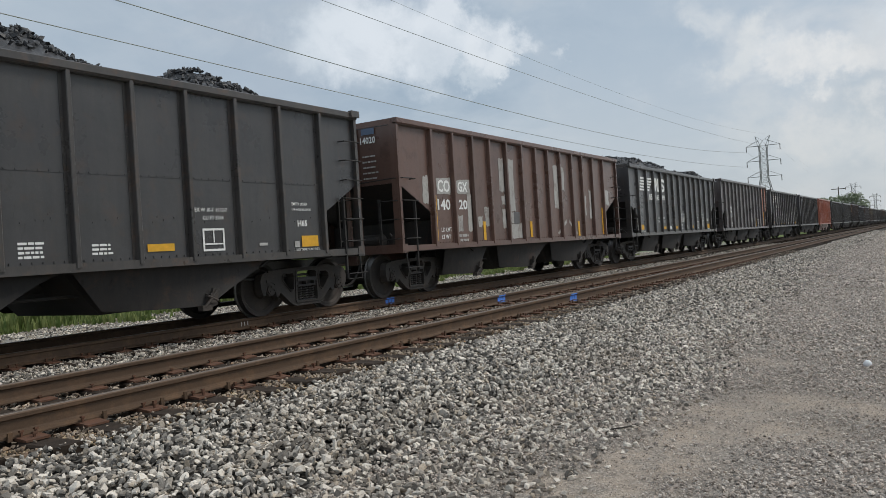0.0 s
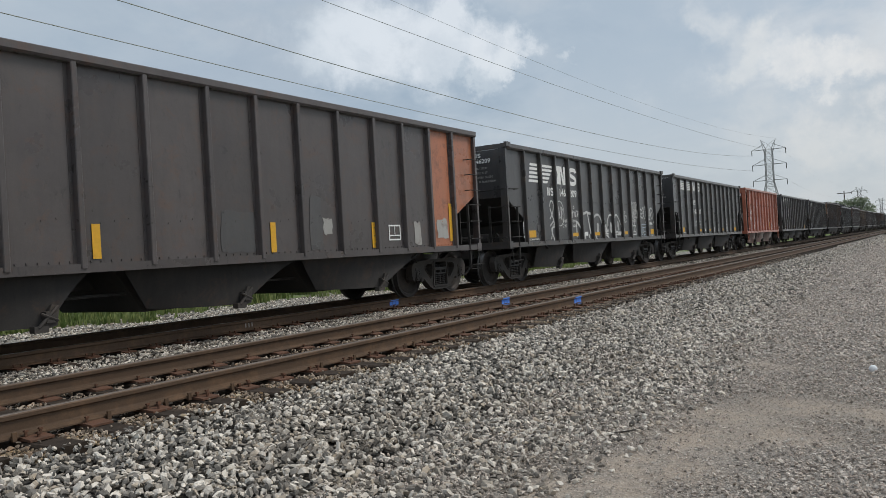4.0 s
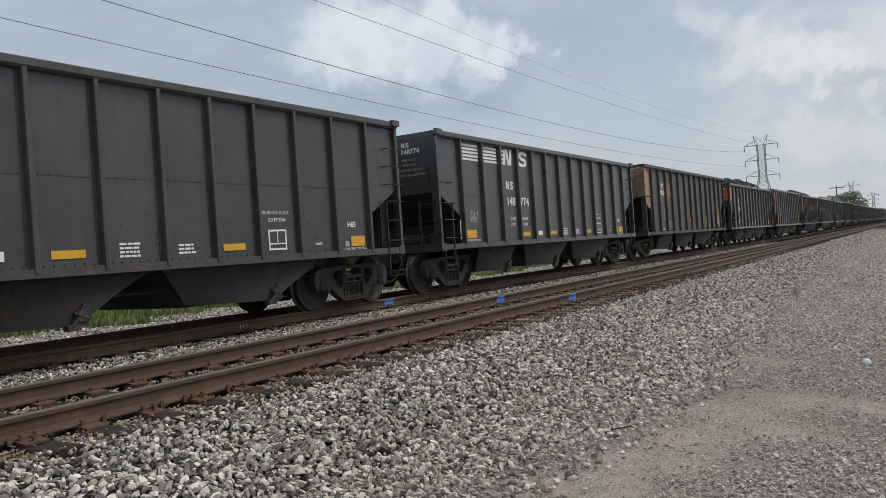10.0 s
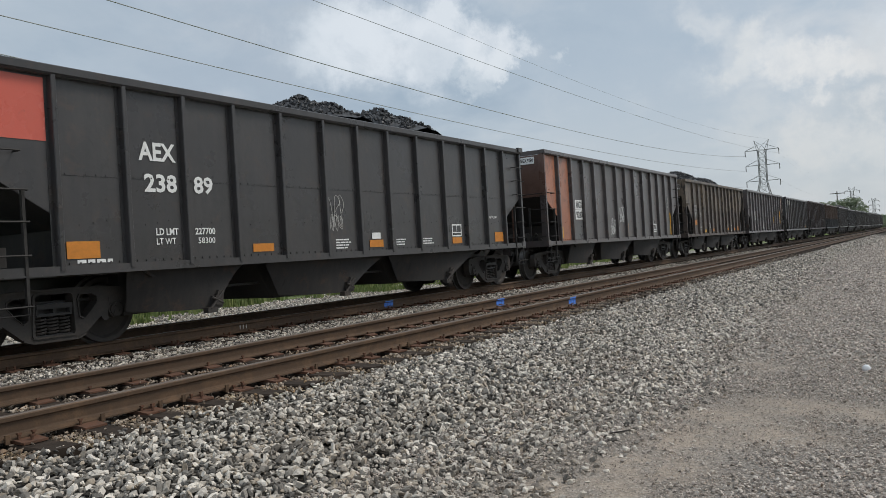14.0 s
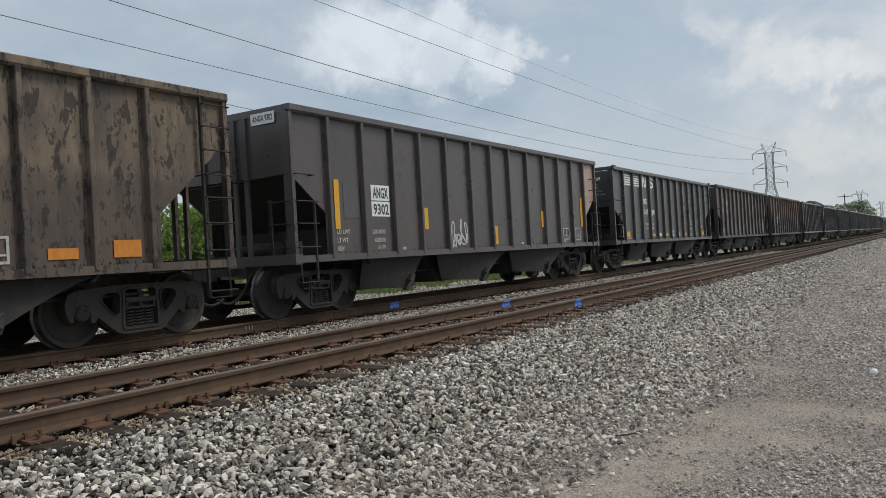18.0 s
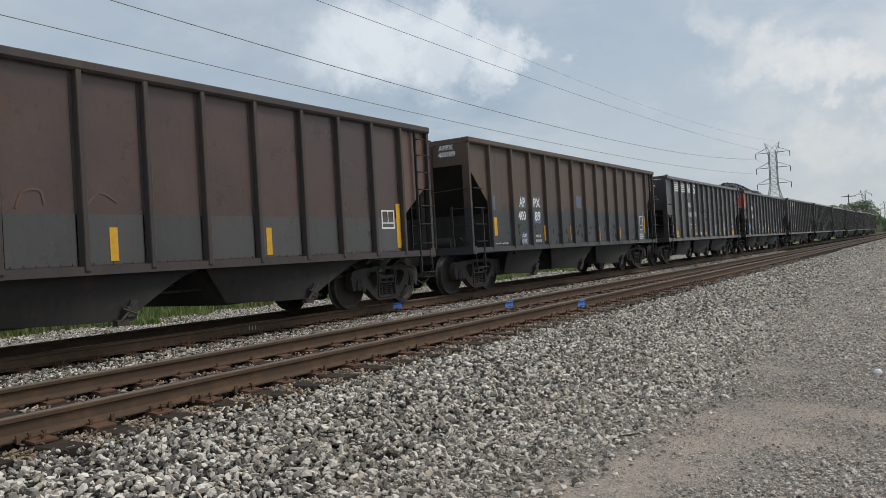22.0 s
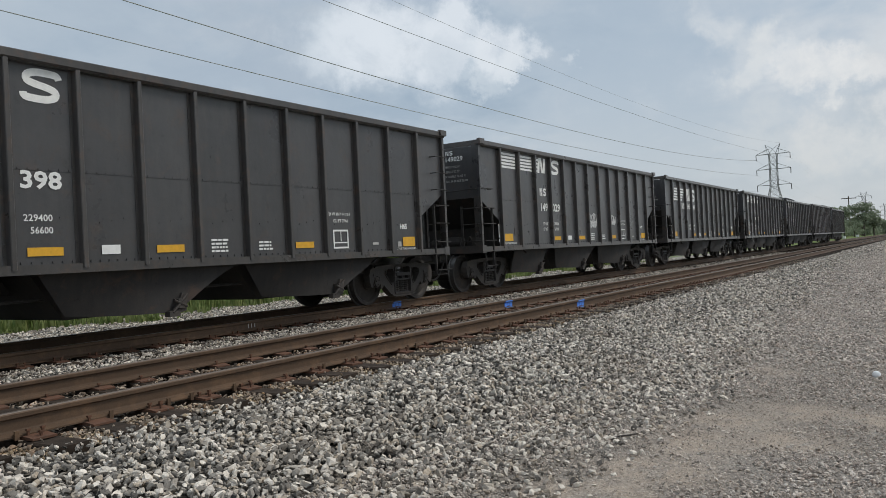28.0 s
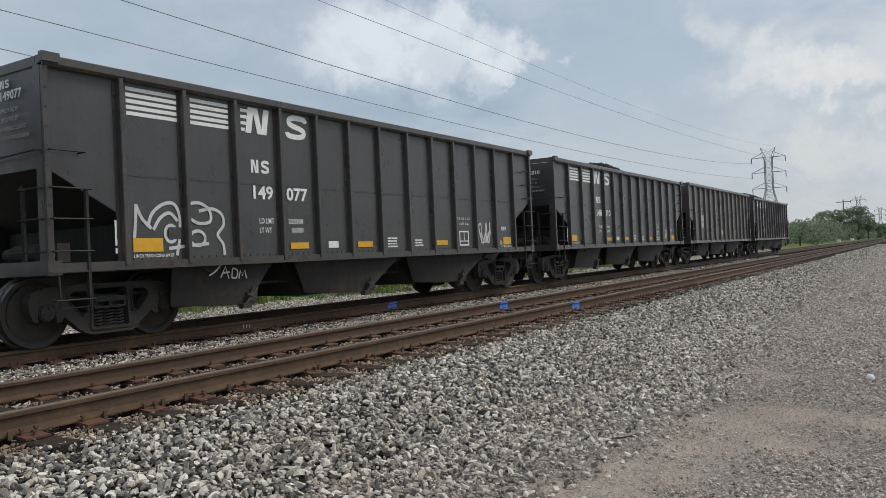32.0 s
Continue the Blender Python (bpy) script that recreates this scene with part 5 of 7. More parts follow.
LONG_RIBS = (0.98, 1.97, 2.95, 3.91, 4.95, 6.03, 7.01, 7.99, 9.03, 10.10, 11.06, 12.04, 12.99)
NS_LABEL = "black steel coal hopper car with thirteen side ribs and white lettering"


def wheel_chart(c, x0, x1, z0, z1, mat=None):
    w = (x1 - x0) * 0.075
    xm, zm = (x0 + x1) / 2, z0 + (z1 - z0) * 0.28
    plaque("wheel_chart", [(x0, x1, z1 - w, z1), (x0, x1, z0, z0 + w), (x0, x0 + w, z0 + w, z1 - w), (x1 - w, x1, z0 + w, z1 - w), (x0 + w, x1 - w, zm, zm + w * 0.7), (xm - w * 0.3, xm + w * 0.3, zm + w, z1 - w)],
           mat or WHITE, c, -SKIN - 0.0105, "white-framed wheel chart")


def words(c, rows, mat=None):
    """Stencils on the side: text and its box x0, x1, z0, z1."""
    for text, x0, x1, z0, z1 in rows:
        lettering(text, x0, z0, z1 - z0, x1 - x0, mat or WHITE, c, -SKIN - 0.011)


def end_words(c, rows, mat=None):
    for text, e0, e1, z0, z1 in rows:
        lettering(text, -e0, z0, z1 - z0, e1 - e0, mat or WHITE, c, -0.010, end=True)


def patches(c, rects, mat, name="paint_patch", label="", y=None):
    for r in rects:
        plaque(name, [r], mat, c, -SKIN - 0.007 if y is None else y, label)


def reflectors(c, rects, mat=None, label="yellow reflective strip"):
    for r in rects:
        plaque("reflector", [r], mat or YELLOW, c, -SKIN - 0.013, label)


def scrawls(c, boxes, seed, mat=None, width=0.03, label="white spray-painted scrawl"):
    for i, (x0, x1, z0, z1) in enumerate(boxes):
        n = max(3, int((x1 - x0) / max(z1 - z0, 0.1) * 3.2))
        m = (z0 + z1) / 2
        outline(c, [squiggle(x0, x1, z0 + 0.25 * (m - z0), z1, n, seed * 17 + i), squiggle(x0, x1 - 0.1 * (x1 - x0), z0, m, n + 1, seed * 19 + i)], width, mat or SPRAY, label)


def ragged(x0, x1, z0, z1, seed):
    """A patch with an uneven torn outline."""
    r = random.Random(seed)
    j = lambda k: r.uniform(-k, k)
    pts = []
    for (ax, az), (bx, bz) in zip([(x0, z0), (x1, z0), (x1, z1), (x0, z1)], [(x1, z0), (x1, z1), (x0, z1), (x0, z0)]):
        for i in range(4):
            t = i / 4
            pts.append((ax + (bx - ax) * t + j(0.025), az + (bz - az) * t + j(0.03)))
    return tuple(pts)


def ns_car(x0, number="", old=False, heap=None, cls="H65", load=("229000", "56700"), seed=0, volume="CU FT 3744", empty_load=False, **kw):
    c = hopper_car(x0, 13.54, NS_BLACK, NS_LABEL, 13, 1.07, 12.53, at=NS_RIBS, heap=heap, seed=seed, rib_paint=NS_RIB, **kw)
    if old:
        emblem_bars(c, [(1.43, 2.01, 0.028, 0.0), (2.30, 3.05, 0.0, 0.105)], 2.70, 0.112, 0.070)
        plaque("emblem_block", [((3.28, 2.71), (3.42, 2.71), (3.56, 2.92), (3.52, 3.24), (3.26, 3.24), (3.38, 3.0)), *block_n(3.46, 2.71, 0.46, 0.53, 0.03)], WHITE, c, label="white block emblem")
        plaque("emblem_block", block_s(4.20, 2.71, 0.56, 0.53, 0.03), WHITE, c, -SKIN - 0.0055, label="white block emblem")
        plaque("owner_mark", block_n(2.59, 2.36, 0.17, 0.23, 0.0), WHITE, c)
        plaque("owner_mark", block_s(2.83, 2.36, 0.17, 0.23, 0.0), WHITE, c)
        zn = 2.355
    else:
        emblem_bars(c, [(1.20, 2.03, 0.0, 0.0), (2.27, 3.00, 0.0, 0.0)])
        plaque("emblem_block", [(3.25, 3.42, 3.36, 3.41), (3.25, 3.38, 3.26, 3.31), (3.25, 3.36, 3.16, 3.21), (3.25, 3.33, 3.06, 3.11), *block_n(3.34, 3.04, 0.46, 0.41)], WHITE, c, label="white block emblem")
        plaque("emblem_block", block_s(4.24, 3.04, 0.50, 0.41), WHITE, c, -SKIN - 0.0055, label="white block emblem")
        plaque("owner_mark", block_n(3.43, 2.41, 0.16, 0.21, 0.0), WHITE, c)
        plaque("owner_mark", block_s(3.66, 2.41, 0.16, 0.21, 0.0), WHITE, c)
        zn = 1.985
    if number:
        words(c, [(number[:3], 3.45, 3.89, zn, zn + 0.225), (number[3:], 4.20, 4.72, zn, zn + 0.225)])
        end_words(c, [(number, 0.64, 1.12, 3.16, 3.28)])
        plaque("owner_mark", block_n(0.64, 3.315, 0.09, 0.105, 0), WHITE, c, -0.010, end=True)
        plaque("owner_mark", block_s(0.76, 3.315, 0.08, 0.105, 0), WHITE, c, -0.010, end=True)
    end_words(c, [("SPRG 7 OC 07", 0.62, 1.03, 3.005, 3.06), ("SPRG 7 IC 07", 0.63, 1.02, 2.89, 2.945), ("36 IN WHEELS CLASS C", 0.51, 1.18, 2.775, 2.83), ("AAR NO 24 BRAKE BEAM", 0.47, 1.24, 2.66, 2.715)], DULL_WHITE)
    words(c, [("LD LMT", 3.56, 3.89, 1.60, 1.685), ("LT WT", 3.56, 3.83, 1.45, 1.535), (load[0], 4.22, 4.58, 1.60, 1.685), (load[1], 4.30, 4.58, 1.45, 1.535),
              ("2 INCH TREAD COND SHOES", 1.22, 1.88, 1.115, 1.16), ("EX W 10-7  H 12-7", 9.66, 10.28, 1.74, 1.80), (volume, 9.80, 10.20, 1.62, 1.68),
              (cls, 11.84, 12.08 if len(cls) < 4 else 12.20, 1.50, 1.61), ("2 INCH TREAD COND SHOES", 11.72, 12.38, 1.085, 1.125)])
    if empty_load:
        words(c, [("EMPTY LOAD", 11.72, 12.10, 1.86, 1.91), ("1/4 ADJ BLOCK", 11.72, 12.20, 1.76, 1.81)])
    reflectors(c, [(1.22, 1.70, 1.19, 1.38), (4.25, 4.70, 1.18, 1.285), (6.06, 6.52, 1.18, 1.285), (8.81, 9.26, 1.18, 1.285), (11.92, 12.34, 1.15, 1.34)], label="yellow reflective panel")
    plaque("card_board", [(1.80, 2.02, 1.36, 1.53)], OLD_BLACK, c, -SKIN - 0.012)
    plaque("data_label", [(5.22, 5.49, 1.18, 1.30)], WHITE, c, -SKIN - 0.013)
    plaque("data_label", [(11.74, 11.86, 1.15, 1.25)], DULL_WHITE, c, -SKIN - 0.013)
    bars(7.02, 1.16, 0.43, 4, c, WHITE, 0.055, 0.030)
    bars(7.98, 1.17, 0.34, 3, c, WHITE, 0.055, 0.030)
    wheel_chart(c, 9.78, 10.20, 1.15, 1.49)
    plaque("data_label", [(10.92, 11.10, 1.20, 1.245)], DULL_WHITE, c, -SKIN - 0.013)
    plaque("small_print", [(0.955, 0.985, 1.18, 1.25), (0.955, 0.985, 1.28, 1.62)], WHITE, c)
    return c


def build_train():
    grey_kw = dict(ribs=13, rib0=1.0, rib1=12.98, at=LONG_RIBS, seam=0, wide=0.10)
    ns_car(-2.22, "", heap=(0.78, [(3.0, 1.3, 0.9), (7.6, 1.1, 1.0), (10.8, 1.1, 0.9)]), seed=3, empty_load=True)
    # rust-brown car with patched lettering
    c = hopper_car(12.63, 13.3, BROWN, "rust-brown coal hopper car with pale patched paint", 13, 1.30, 12.05, at=(1.30, 2.21, 3.12, 3.97, 4.88, 5.77, 6.63, 7.46, 8.33, 9.22, 10.06, 10.95, 11.92), cut=(1.3, 1.75, 2.40), tz=3.70, seam=0, wide=0.10, heap=(0.45, [(6.0, 1.5, 1.0)]))
    patches(c, [ragged(*r, i) for i, r in enumerate([(2.37, 2.98, 2.21, 2.52), (2.85, 3.1, 1.33, 2.23), (2.35, 2.58, 1.34, 1.71), (4.52, 4.85, 2.32, 3.17), (5.0, 5.36, 1.82, 3.17), (4.62, 4.85, 1.97, 2.23), (4.6, 4.83, 1.38, 1.87), (5.05, 5.70, 1.12, 1.50), (5.04, 5.29, 1.52, 1.79),
            (7.95, 8.27, 1.93, 3.17), (8.51, 8.72, 2.47, 3.15), (10.19, 10.42, 1.72, 2.33), (10.70, 10.98, 1.63, 2.54), (12.18, 12.50, 2.09, 2.56), (3.66, 3.88, 1.44, 1.91), (3.32, 3.53, 1.45, 1.68), (1.53, 2.12, 2.18, 2.54), (0.96, 1.18, 1.96, 2.55)])], PALE_PATCH, label="pale overpainted patch")
    words(c, [("GX", 2.43, 2.88, 2.25, 2.49), ("20", 2.44, 2.83, 1.84, 2.07), ("CO", 1.56, 2.08, 2.22, 2.50), ("140", 1.52, 2.06, 1.82, 2.07), ("LD LMT", 1.62, 2.06, 1.34, 1.43), ("LT WT", 1.62, 2.0, 1.18, 1.27)])
    bars(2.32, 1.10, 0.6, 2, c, DULL_WHITE, 0.11, 0.06)
    reflectors(c, [(1.38, 1.48, 1.15, 2.16), (3.55, 3.67, 1.11, 1.56), (6.19, 6.32, 1.12, 1.55), (9.62, 9.76, 1.09, 1.54), (11.76, 11.92, 1.1, 1.98)])
    patches(c, [(5.23, 5.58, 1.49, 1.8)], GREY_PATCH, "plate", y=-SKIN - 0.012)
    patches(c, [((8.05, 1.20), (8.12, 1.15), (8.75, 1.50), (8.74, 1.60)), ((8.95, 1.60), (8.95, 1.50), (9.5, 1.12), (9.55, 1.18))], PALE_PATCH, label="pale scraped stroke")
    bars(0.66, 2.5, 0.42, 5, c, DULL_WHITE, 0.115, 0.03, -0.009, True)
    plaque("paint_patch", [(0.66, 1.0, 3.43, 3.56)], BLUE_PATCH, c, -0.008, end=True)
    end_words(c, [("14020", 0.63, 1.02, 3.24, 3.38)])
    ns_car(27.22, "145389", True, (0.80, [(2.7, 1.3, 1.0), (5.7, 1.5, 1.0), (9.0, 0.9, 0.6), (11.5, 0.9, 0.85)]), "HP28R", ("228900", "57100"), 4)
    scrawls(CARS[-1][0], [(7.04, 7.70, 1.45, 1.87), (10.70, 11.30, 1.21, 1.88)], 2)
    # grey-brown car, orange trailing end
    c = hopper_car(42.38, 14.06, GREY_BROWN, "grey-brown coal hopper car with an orange trailing end", cut=(1.0, 1.73, 2.25), tz=3.74, bays={12: ORANGE_RUST, 13: ORANGE_RUST}, heap=(0.5, [(7.5, 1.0, 1.0)]), seed=2, **grey_kw)
    patches(c, [(2.22, 2.84, 1.98, 2.27), (2.22, 2.84, 1.67, 1.955)], WHITE, "number_plate", "white painted number panel")
    words(c, [("ANGX", 2.28, 2.78, 2.02, 2.23), ("9205", 2.28, 2.78, 1.71, 1.92)], OLD_BLACK)
    words(c, [("LD LMT", 2.15, 2.46, 1.31, 1.41), ("LT WT", 2.15, 2.41, 1.16, 1.26), ("201800", 2.52, 2.87, 1.31, 1.41), ("61200", 2.52, 2.82, 1.16, 1.26)])
    reflectors(c, [(1.13, 1.26, 1.32, 2.21), (4.08, 4.20, 1.13, 1.58), (7.25, 7.37, 1.11, 1.6), (9.95, 10.08, 1.11, 1.6), (12.80, 12.92, 1.18, 2.02)])
    patches(c, [ragged(*r, i + 40) for i, r in enumerate([(6.22, 6.92, 1.14, 1.78), (8.22, 8.52, 1.12, 2.05)])], GREY_PATCH)
    patches(c, [ragged(12.30, 12.72, 1.24, 1.68, 5), ragged(8.56, 8.80, 1.38, 1.67, 6), ragged(11.42, 11.66, 1.14, 1.6, 8)], PALE_PATCH)
    wheel_chart(c, 10.50, 10.90, 1.24, 1.55)
    scrawls(c, [(1.32, 1.76, 1.54, 1.98)], 31, DULL_WHITE, 0.014)
    plaque("number_plate", [(0.55, 1.11, 3.37, 3.58)], WHITE, c, -0.008, end=True)
    end_words(c, [("ANGX 9205", 0.59, 1.07, 3.42, 3.53)], OLD_BLACK)
    plaque("paint_patch", [(0.47, 1.16, 3.17, 3.345)], BLUE_PATCH, c, -0.007, end=True)
    # tagged black car
    c = ns_car(57.95, "146209", True, cls="HP30R", load=("230000", "56000"))
    sprayed_car(c)
    ns_car(73.07, "148327", load=("229600", "56400"))
    # orange open-ended car
    c = hopper_car(88.2, 11.06, ORANGE, "faded orange hopper car with open ends and rust", 10, 1.04, 10.2, at=(1.04, 2.13, 3.17, 4.19, 5.13, 6.11, 7.07, 8.11, 9.16, 10.22), open_end=True, post_end=True, tz=3.64, seam=0, wide=0.09, under=BROWN, end_paint=ORANGE)
    patches(c, [ragged(*r, i + 60) for i, r in enumerate([(2.17, 3.02, 1.09, 2.61), (3.25, 4.07, 1.09, 2.92), (4.28, 5.02, 1.09, 2.85)])], MAROON_PATCH, label="dull maroon primer patch")
    patches(c, [ragged(1.14, 1.98, 1.09, 2.02, 66), ragged(1.16, 1.98, 2.04, 2.36, 67)], MAROON_PATCH)
    words(c, [("RM", 1.22, 1.56, 2.10, 2.32), ("GX", 1.62, 1.98, 2.10, 2.32), ("982", 1.28, 1.83, 1.71, 1.95), ("231800", 2.38, 2.83, 1.34, 1.45), ("54200", 2.44, 2.83, 1.20, 1.30), ("LD LMT", 1.70, 1.99, 1.37, 1.46), ("LT WT", 1.70, 1.95, 1.24, 1.32)])
    reflectors(c, [(1.09, 1.20, 1.04, 1.92), (3.23, 3.33, 1.08, 1.52), (5.26, 5.36, 1.08, 1.60), (7.9, 8.0, 1.08, 1.6), (10.26, 10.38, 1.08, 2.21)])
    patches(c, [(8.40, 8.88, 1.10, 1.52)], OLD_BLACK, "chart_panel", "black painted panel behind the chart", -SKIN - 0.0035)
    wheel_chart(c, 8.42, 8.86, 1.12, 1.50)
    rust_flakes(c, 11.06, 18, BOLT, 420, 1.25, 2.0, 0.28)
    bars(9.3, 1.3, 0.2, 4, c, WHITE, 0.11, 0.05)
    bars(9.75, 1.3, 0.2, 4, c, WHITE, 0.11, 0.05)
    for i, x in enumerate(1.04 + 1.0178 * (k // 3) + 0.27 + 0.26 * (k % 3) for k in range(27)):
        part("rust_bolt", cached("rust_bolt", lambda: Solid().rod((0, -SKIN - 0.02, 0), (0, -SKIN, 0), 0.036, 8).mesh("rust_bolt", BOLT)), c, "", pose(x, 0, 2.62 + 0.02 * (i % 3)))
    r = random.Random(77)
    for i in range(10):
        x = 1.04 + 9.16 / 9 * i
        part("rib_flange", cached("rib_flange", lambda: Solid().box(-0.17, -0.05, -SKIN - 0.010, -SKIN, 1.10, 3.40).mesh("rib_flange", ORANGE)), c, "", pose(x, 0, 0))
        for k in range(9):
            if r.random() < 0.75:
                part("rust_bolt", cached("small_bolt", lambda: Solid().rod((0, -SKIN - 0.028, 0), (0, -SKIN, 0), 0.022, 7).mesh("rust_bolt", BOLT)), c, "", pose(x - 0.11 + r.uniform(-0.01, 0.01), 0, 1.25 + 0.235 * k))
    ladder_end(c, 11.06, 3.64, ORANGE)
    end_words(c, [("RMGX 982", 0.65, 1.31, 3.17, 3.31)])
    plaque("header_plate", [(-1.45, 1.45, 3.08, 3.60)], ORANGE, c, 0.02, "rusty orange end header", end=True)
    plaque("paint_patch", [(0.52, 1.40, 3.10, 3.36)], MAROON_PATCH, c, 0.012, end=True)
    c = ns_car(101.03, "147996", load=("230000", "56000"))
    heart = curve_points([(2.30, 1.68), (2.38, 1.78), (2.52, 1.70), (2.62, 1.86), (2.84, 1.88), (3.0, 1.66), (3.0, 1.40), (2.86, 1.14), (2.74, 1.05), (2.60, 1.12), (2.46, 1.28), (2.34, 1.44)])
    outline(c, [heart, [(2.74, 1.06), (2.80, 0.98)]], 0.035, SPRAY, "white spray-painted heart outline")
    c = ns_car(116.06, "148774", cls="H69", load=("230000", "54000"))
    scrawls(c, [(1.41, 1.84, 1.56, 1.85)], 8, DULL_WHITE, 0.018)
    # dark brown car with tan leading end
    c = hopper_car(131.18, 14.06, DARK_BROWN, "dark brown hopper car with a tan rusty leading end", cut=(1.0, 1.73, 2.5), tz=3.74, bays={0: TAN_RUST}, end_paint=DARK_TAN, **grey_kw)
    patches(c, [(2.16, 2.88, 2.31, 3.12), (3.10, 3.89, 2.45, 3.14)], OLD_BLACK)
    words(c, [("WC", 2.35, 2.75, 2.83, 3.08), ("900", 2.26, 2.86, 2.56, 2.80)], WHITE)
    words(c, [("CX", 3.31, 3.72, 2.84, 3.08), ("545", 3.2, 3.81, 2.56, 2.80)], PALE_ORANGE)
    reflectors(c, [(1.12, 1.25, 1.15, 2.05), (4.07, 4.20, 1.16, 1.62), (6.86, 6.98, 1.13, 1.62), (8.18, 8.30, 1.19, 1.64), (9.94, 10.08, 1.15, 1.64), (12.82, 12.95, 1.12, 2.06)])
    wheel_chart(c, 12.32, 12.74, 1.29, 1.70)
    bars(2.17, 1.50, 0.14, 5, c, DULL_WHITE, 0.115, 0.05)
    bars(2.63, 1.60, 0.2, 4, c, DULL_WHITE, 0.115, 0.05)
    patches(c, [(3.10, 3.84, 1.21, 1.50)], GREY_PATCH)
    bars(2.2, 1.13, 0.6, 1, c, DULL_WHITE, 0.1, 0.06)
    words(c, [("BAD", 10.35, 10.72, 1.16, 1.32)], DULL_WHITE)
    patches(c, [(x, x + 0.10, 1.10, 1.18) for x in (3.9, 6.2, 8.2, 10.2)], WHITE, "data_label", y=-SKIN - 0.013)
    end_words(c, [("WCCX", 0.79, 1.13, 3.41, 3.54), ("900545", 0.75, 1.17, 3.25, 3.38)], DULL_WHITE)
    # red-cornered black cars
    for x0, tail, heap, seed in ((146.9, "89", (0.75, [(7.2, 1.0, 0.9), (9.8, 1.1, 1.0)]), 6), (269.64, "51", (0.75, [(3.2, 1.3, 1.0), (6.4, 1.3, 0.85)]), 7)):
        c = hopper_car(x0, 14.02, OLD_BLACK, "sooty black coal hopper car with a red corner panel", 13, 0.98, 13.0, at=LONG_RIBS, heap=heap, seed=seed, cut=(0.96, 1.70, 2.28), tz=3.56)
        patches(c, [(0.10, 0.90, 2.62, 3.40)], RED_PANEL, "corner_panel", "red painted corner panel")
        plaque("corner_panel", [(0.38, 1.42, 2.60, 3.37)], RED_PANEL, c, -0.007, "red painted end panel with stencilled data", end=True)
        plaque("number_plate", [(0.42, 1.38, 3.16, 3.35)], OLD_BLACK, c, -0.0105, end=True)
        lettering("AEX 238" + tail, -0.46, 3.19, 0.12, 0.86, WHITE, c, -0.0125, end=True)
        bars(0.62, 2.66, 0.62, 5, c, WHITE, 0.085, 0.035, -0.0105, True)
        words(c, [("AEX", 2.20, 2.82, 2.48, 2.74), ("238", 2.27, 2.82, 2.04, 2.30), (tail, 3.12, 3.48, 2.04, 2.30), ("LD LMT", 2.42, 2.80, 1.44, 1.54), ("LT WT", 2.42, 2.75, 1.31, 1.40), ("227700", 3.10, 3.48, 1.44, 1.54), ("58300", 3.15, 3.47, 1.31, 1.40)])
        reflectors(c, [(1.08, 1.54, 1.16, 1.38), (4.24, 4.70, 1.15, 1.28), (7.30, 7.74, 1.14, 1.28), (10.40, 10.82, 1.14, 1.28), (12.46, 12.90, 1.14, 1.38)], ORANGE_TAG, "orange reflective panel")
        bars(1.22, 1.10, 0.6, 1, c, WHITE, 0.1, 0.045)
        patches(c, [(7.38, 7.66, 1.30, 1.42)], WHITE, "data_label", y=-SKIN - 0.013)
        wheel_chart(c, 10.40, 10.82, 1.30, 1.58)
        bars(6.3, 1.14, 0.45, 4, c, WHITE, 0.05, 0.025)
        bars(8.2, 1.16, 0.4, 3, c, WHITE, 0.05, 0.025)
        bars(9.15, 1.16, 0.5, 3, c, WHITE, 0.05, 0.025)
        words(c, [("EMPTY LOAD", 12.2, 12.6, 1.72, 1.78)])
        if seed == 7:
            patches(c, [ragged(3.25, 3.72, 2.41, 2.96, 71), ragged(0.98 - 0.3, 0.90, 1.85, 2.19, 72), ragged(1.04, 1.25, 1.78, 2.15, 73)], MAROON_PATCH, label="dull red spray-painted patch")
            scrawls(c, [(1.27, 1.92, 1.38, 1.71), (12.30, 12.80, 1.59, 2.24)], 71, BLUE_SPRAY, 0.05, "pale blue spray-painted scrawl")
            scrawls(c, [(4.25, 4.85, 1.32, 1.74), (5.54, 5.93, 1.17, 1.66), (6.47, 6.8, 1.41, 1.75), (7.37, 7.73, 1.40, 1.70), (9.32, 9.92, 1.15, 1.84)], 72, None, 0.024)
        else:
            scrawls(c, [(6.10, 6.60, 1.45, 2.12)], 73, DULL_WHITE, 0.012)
        if seed == 6:
            grey_with_orange(grey_kw)
    c = hopper_car(177.85, 13.35, SCALED, "black coal hopper car with scaling rusty paint", 13, 1.35, 12.15, at=(1.36, 2.33, 3.22, 4.16, 4.97, 5.82, 6.72, 7.62, 8.42, 9.26, 10.15, 11.05, 11.92), heap=(0.75, [(3.4, 1.1, 1.0), (7.6, 0.8, 0.9)]), seed=9, tall_ladder=True, cut=(1.25, 1.76, 2.85), tz=3.60, seam=0, wide=0.10, truck_in=1.35)
    words(c, [("WCCX", 1.47, 2.18, 2.17, 2.44), ("511", 1.54, 2.17, 1.86, 2.12), ("99", 2.52, 2.98, 1.87, 2.11)], DULL_WHITE)
    reflectors(c, [(3.43, 3.92, 1.13, 1.26)])
    reflectors(c, [(1.63, 2.1, 1.5, 1.72), (5.14, 5.60, 1.17, 1.3), (8.66, 9.08, 1.21, 1.33), (10.44, 10.84, 1.17, 1.31), (11.34, 11.76, 1.17, 1.40)], ORANGE_TAG, "faded orange reflective panel")
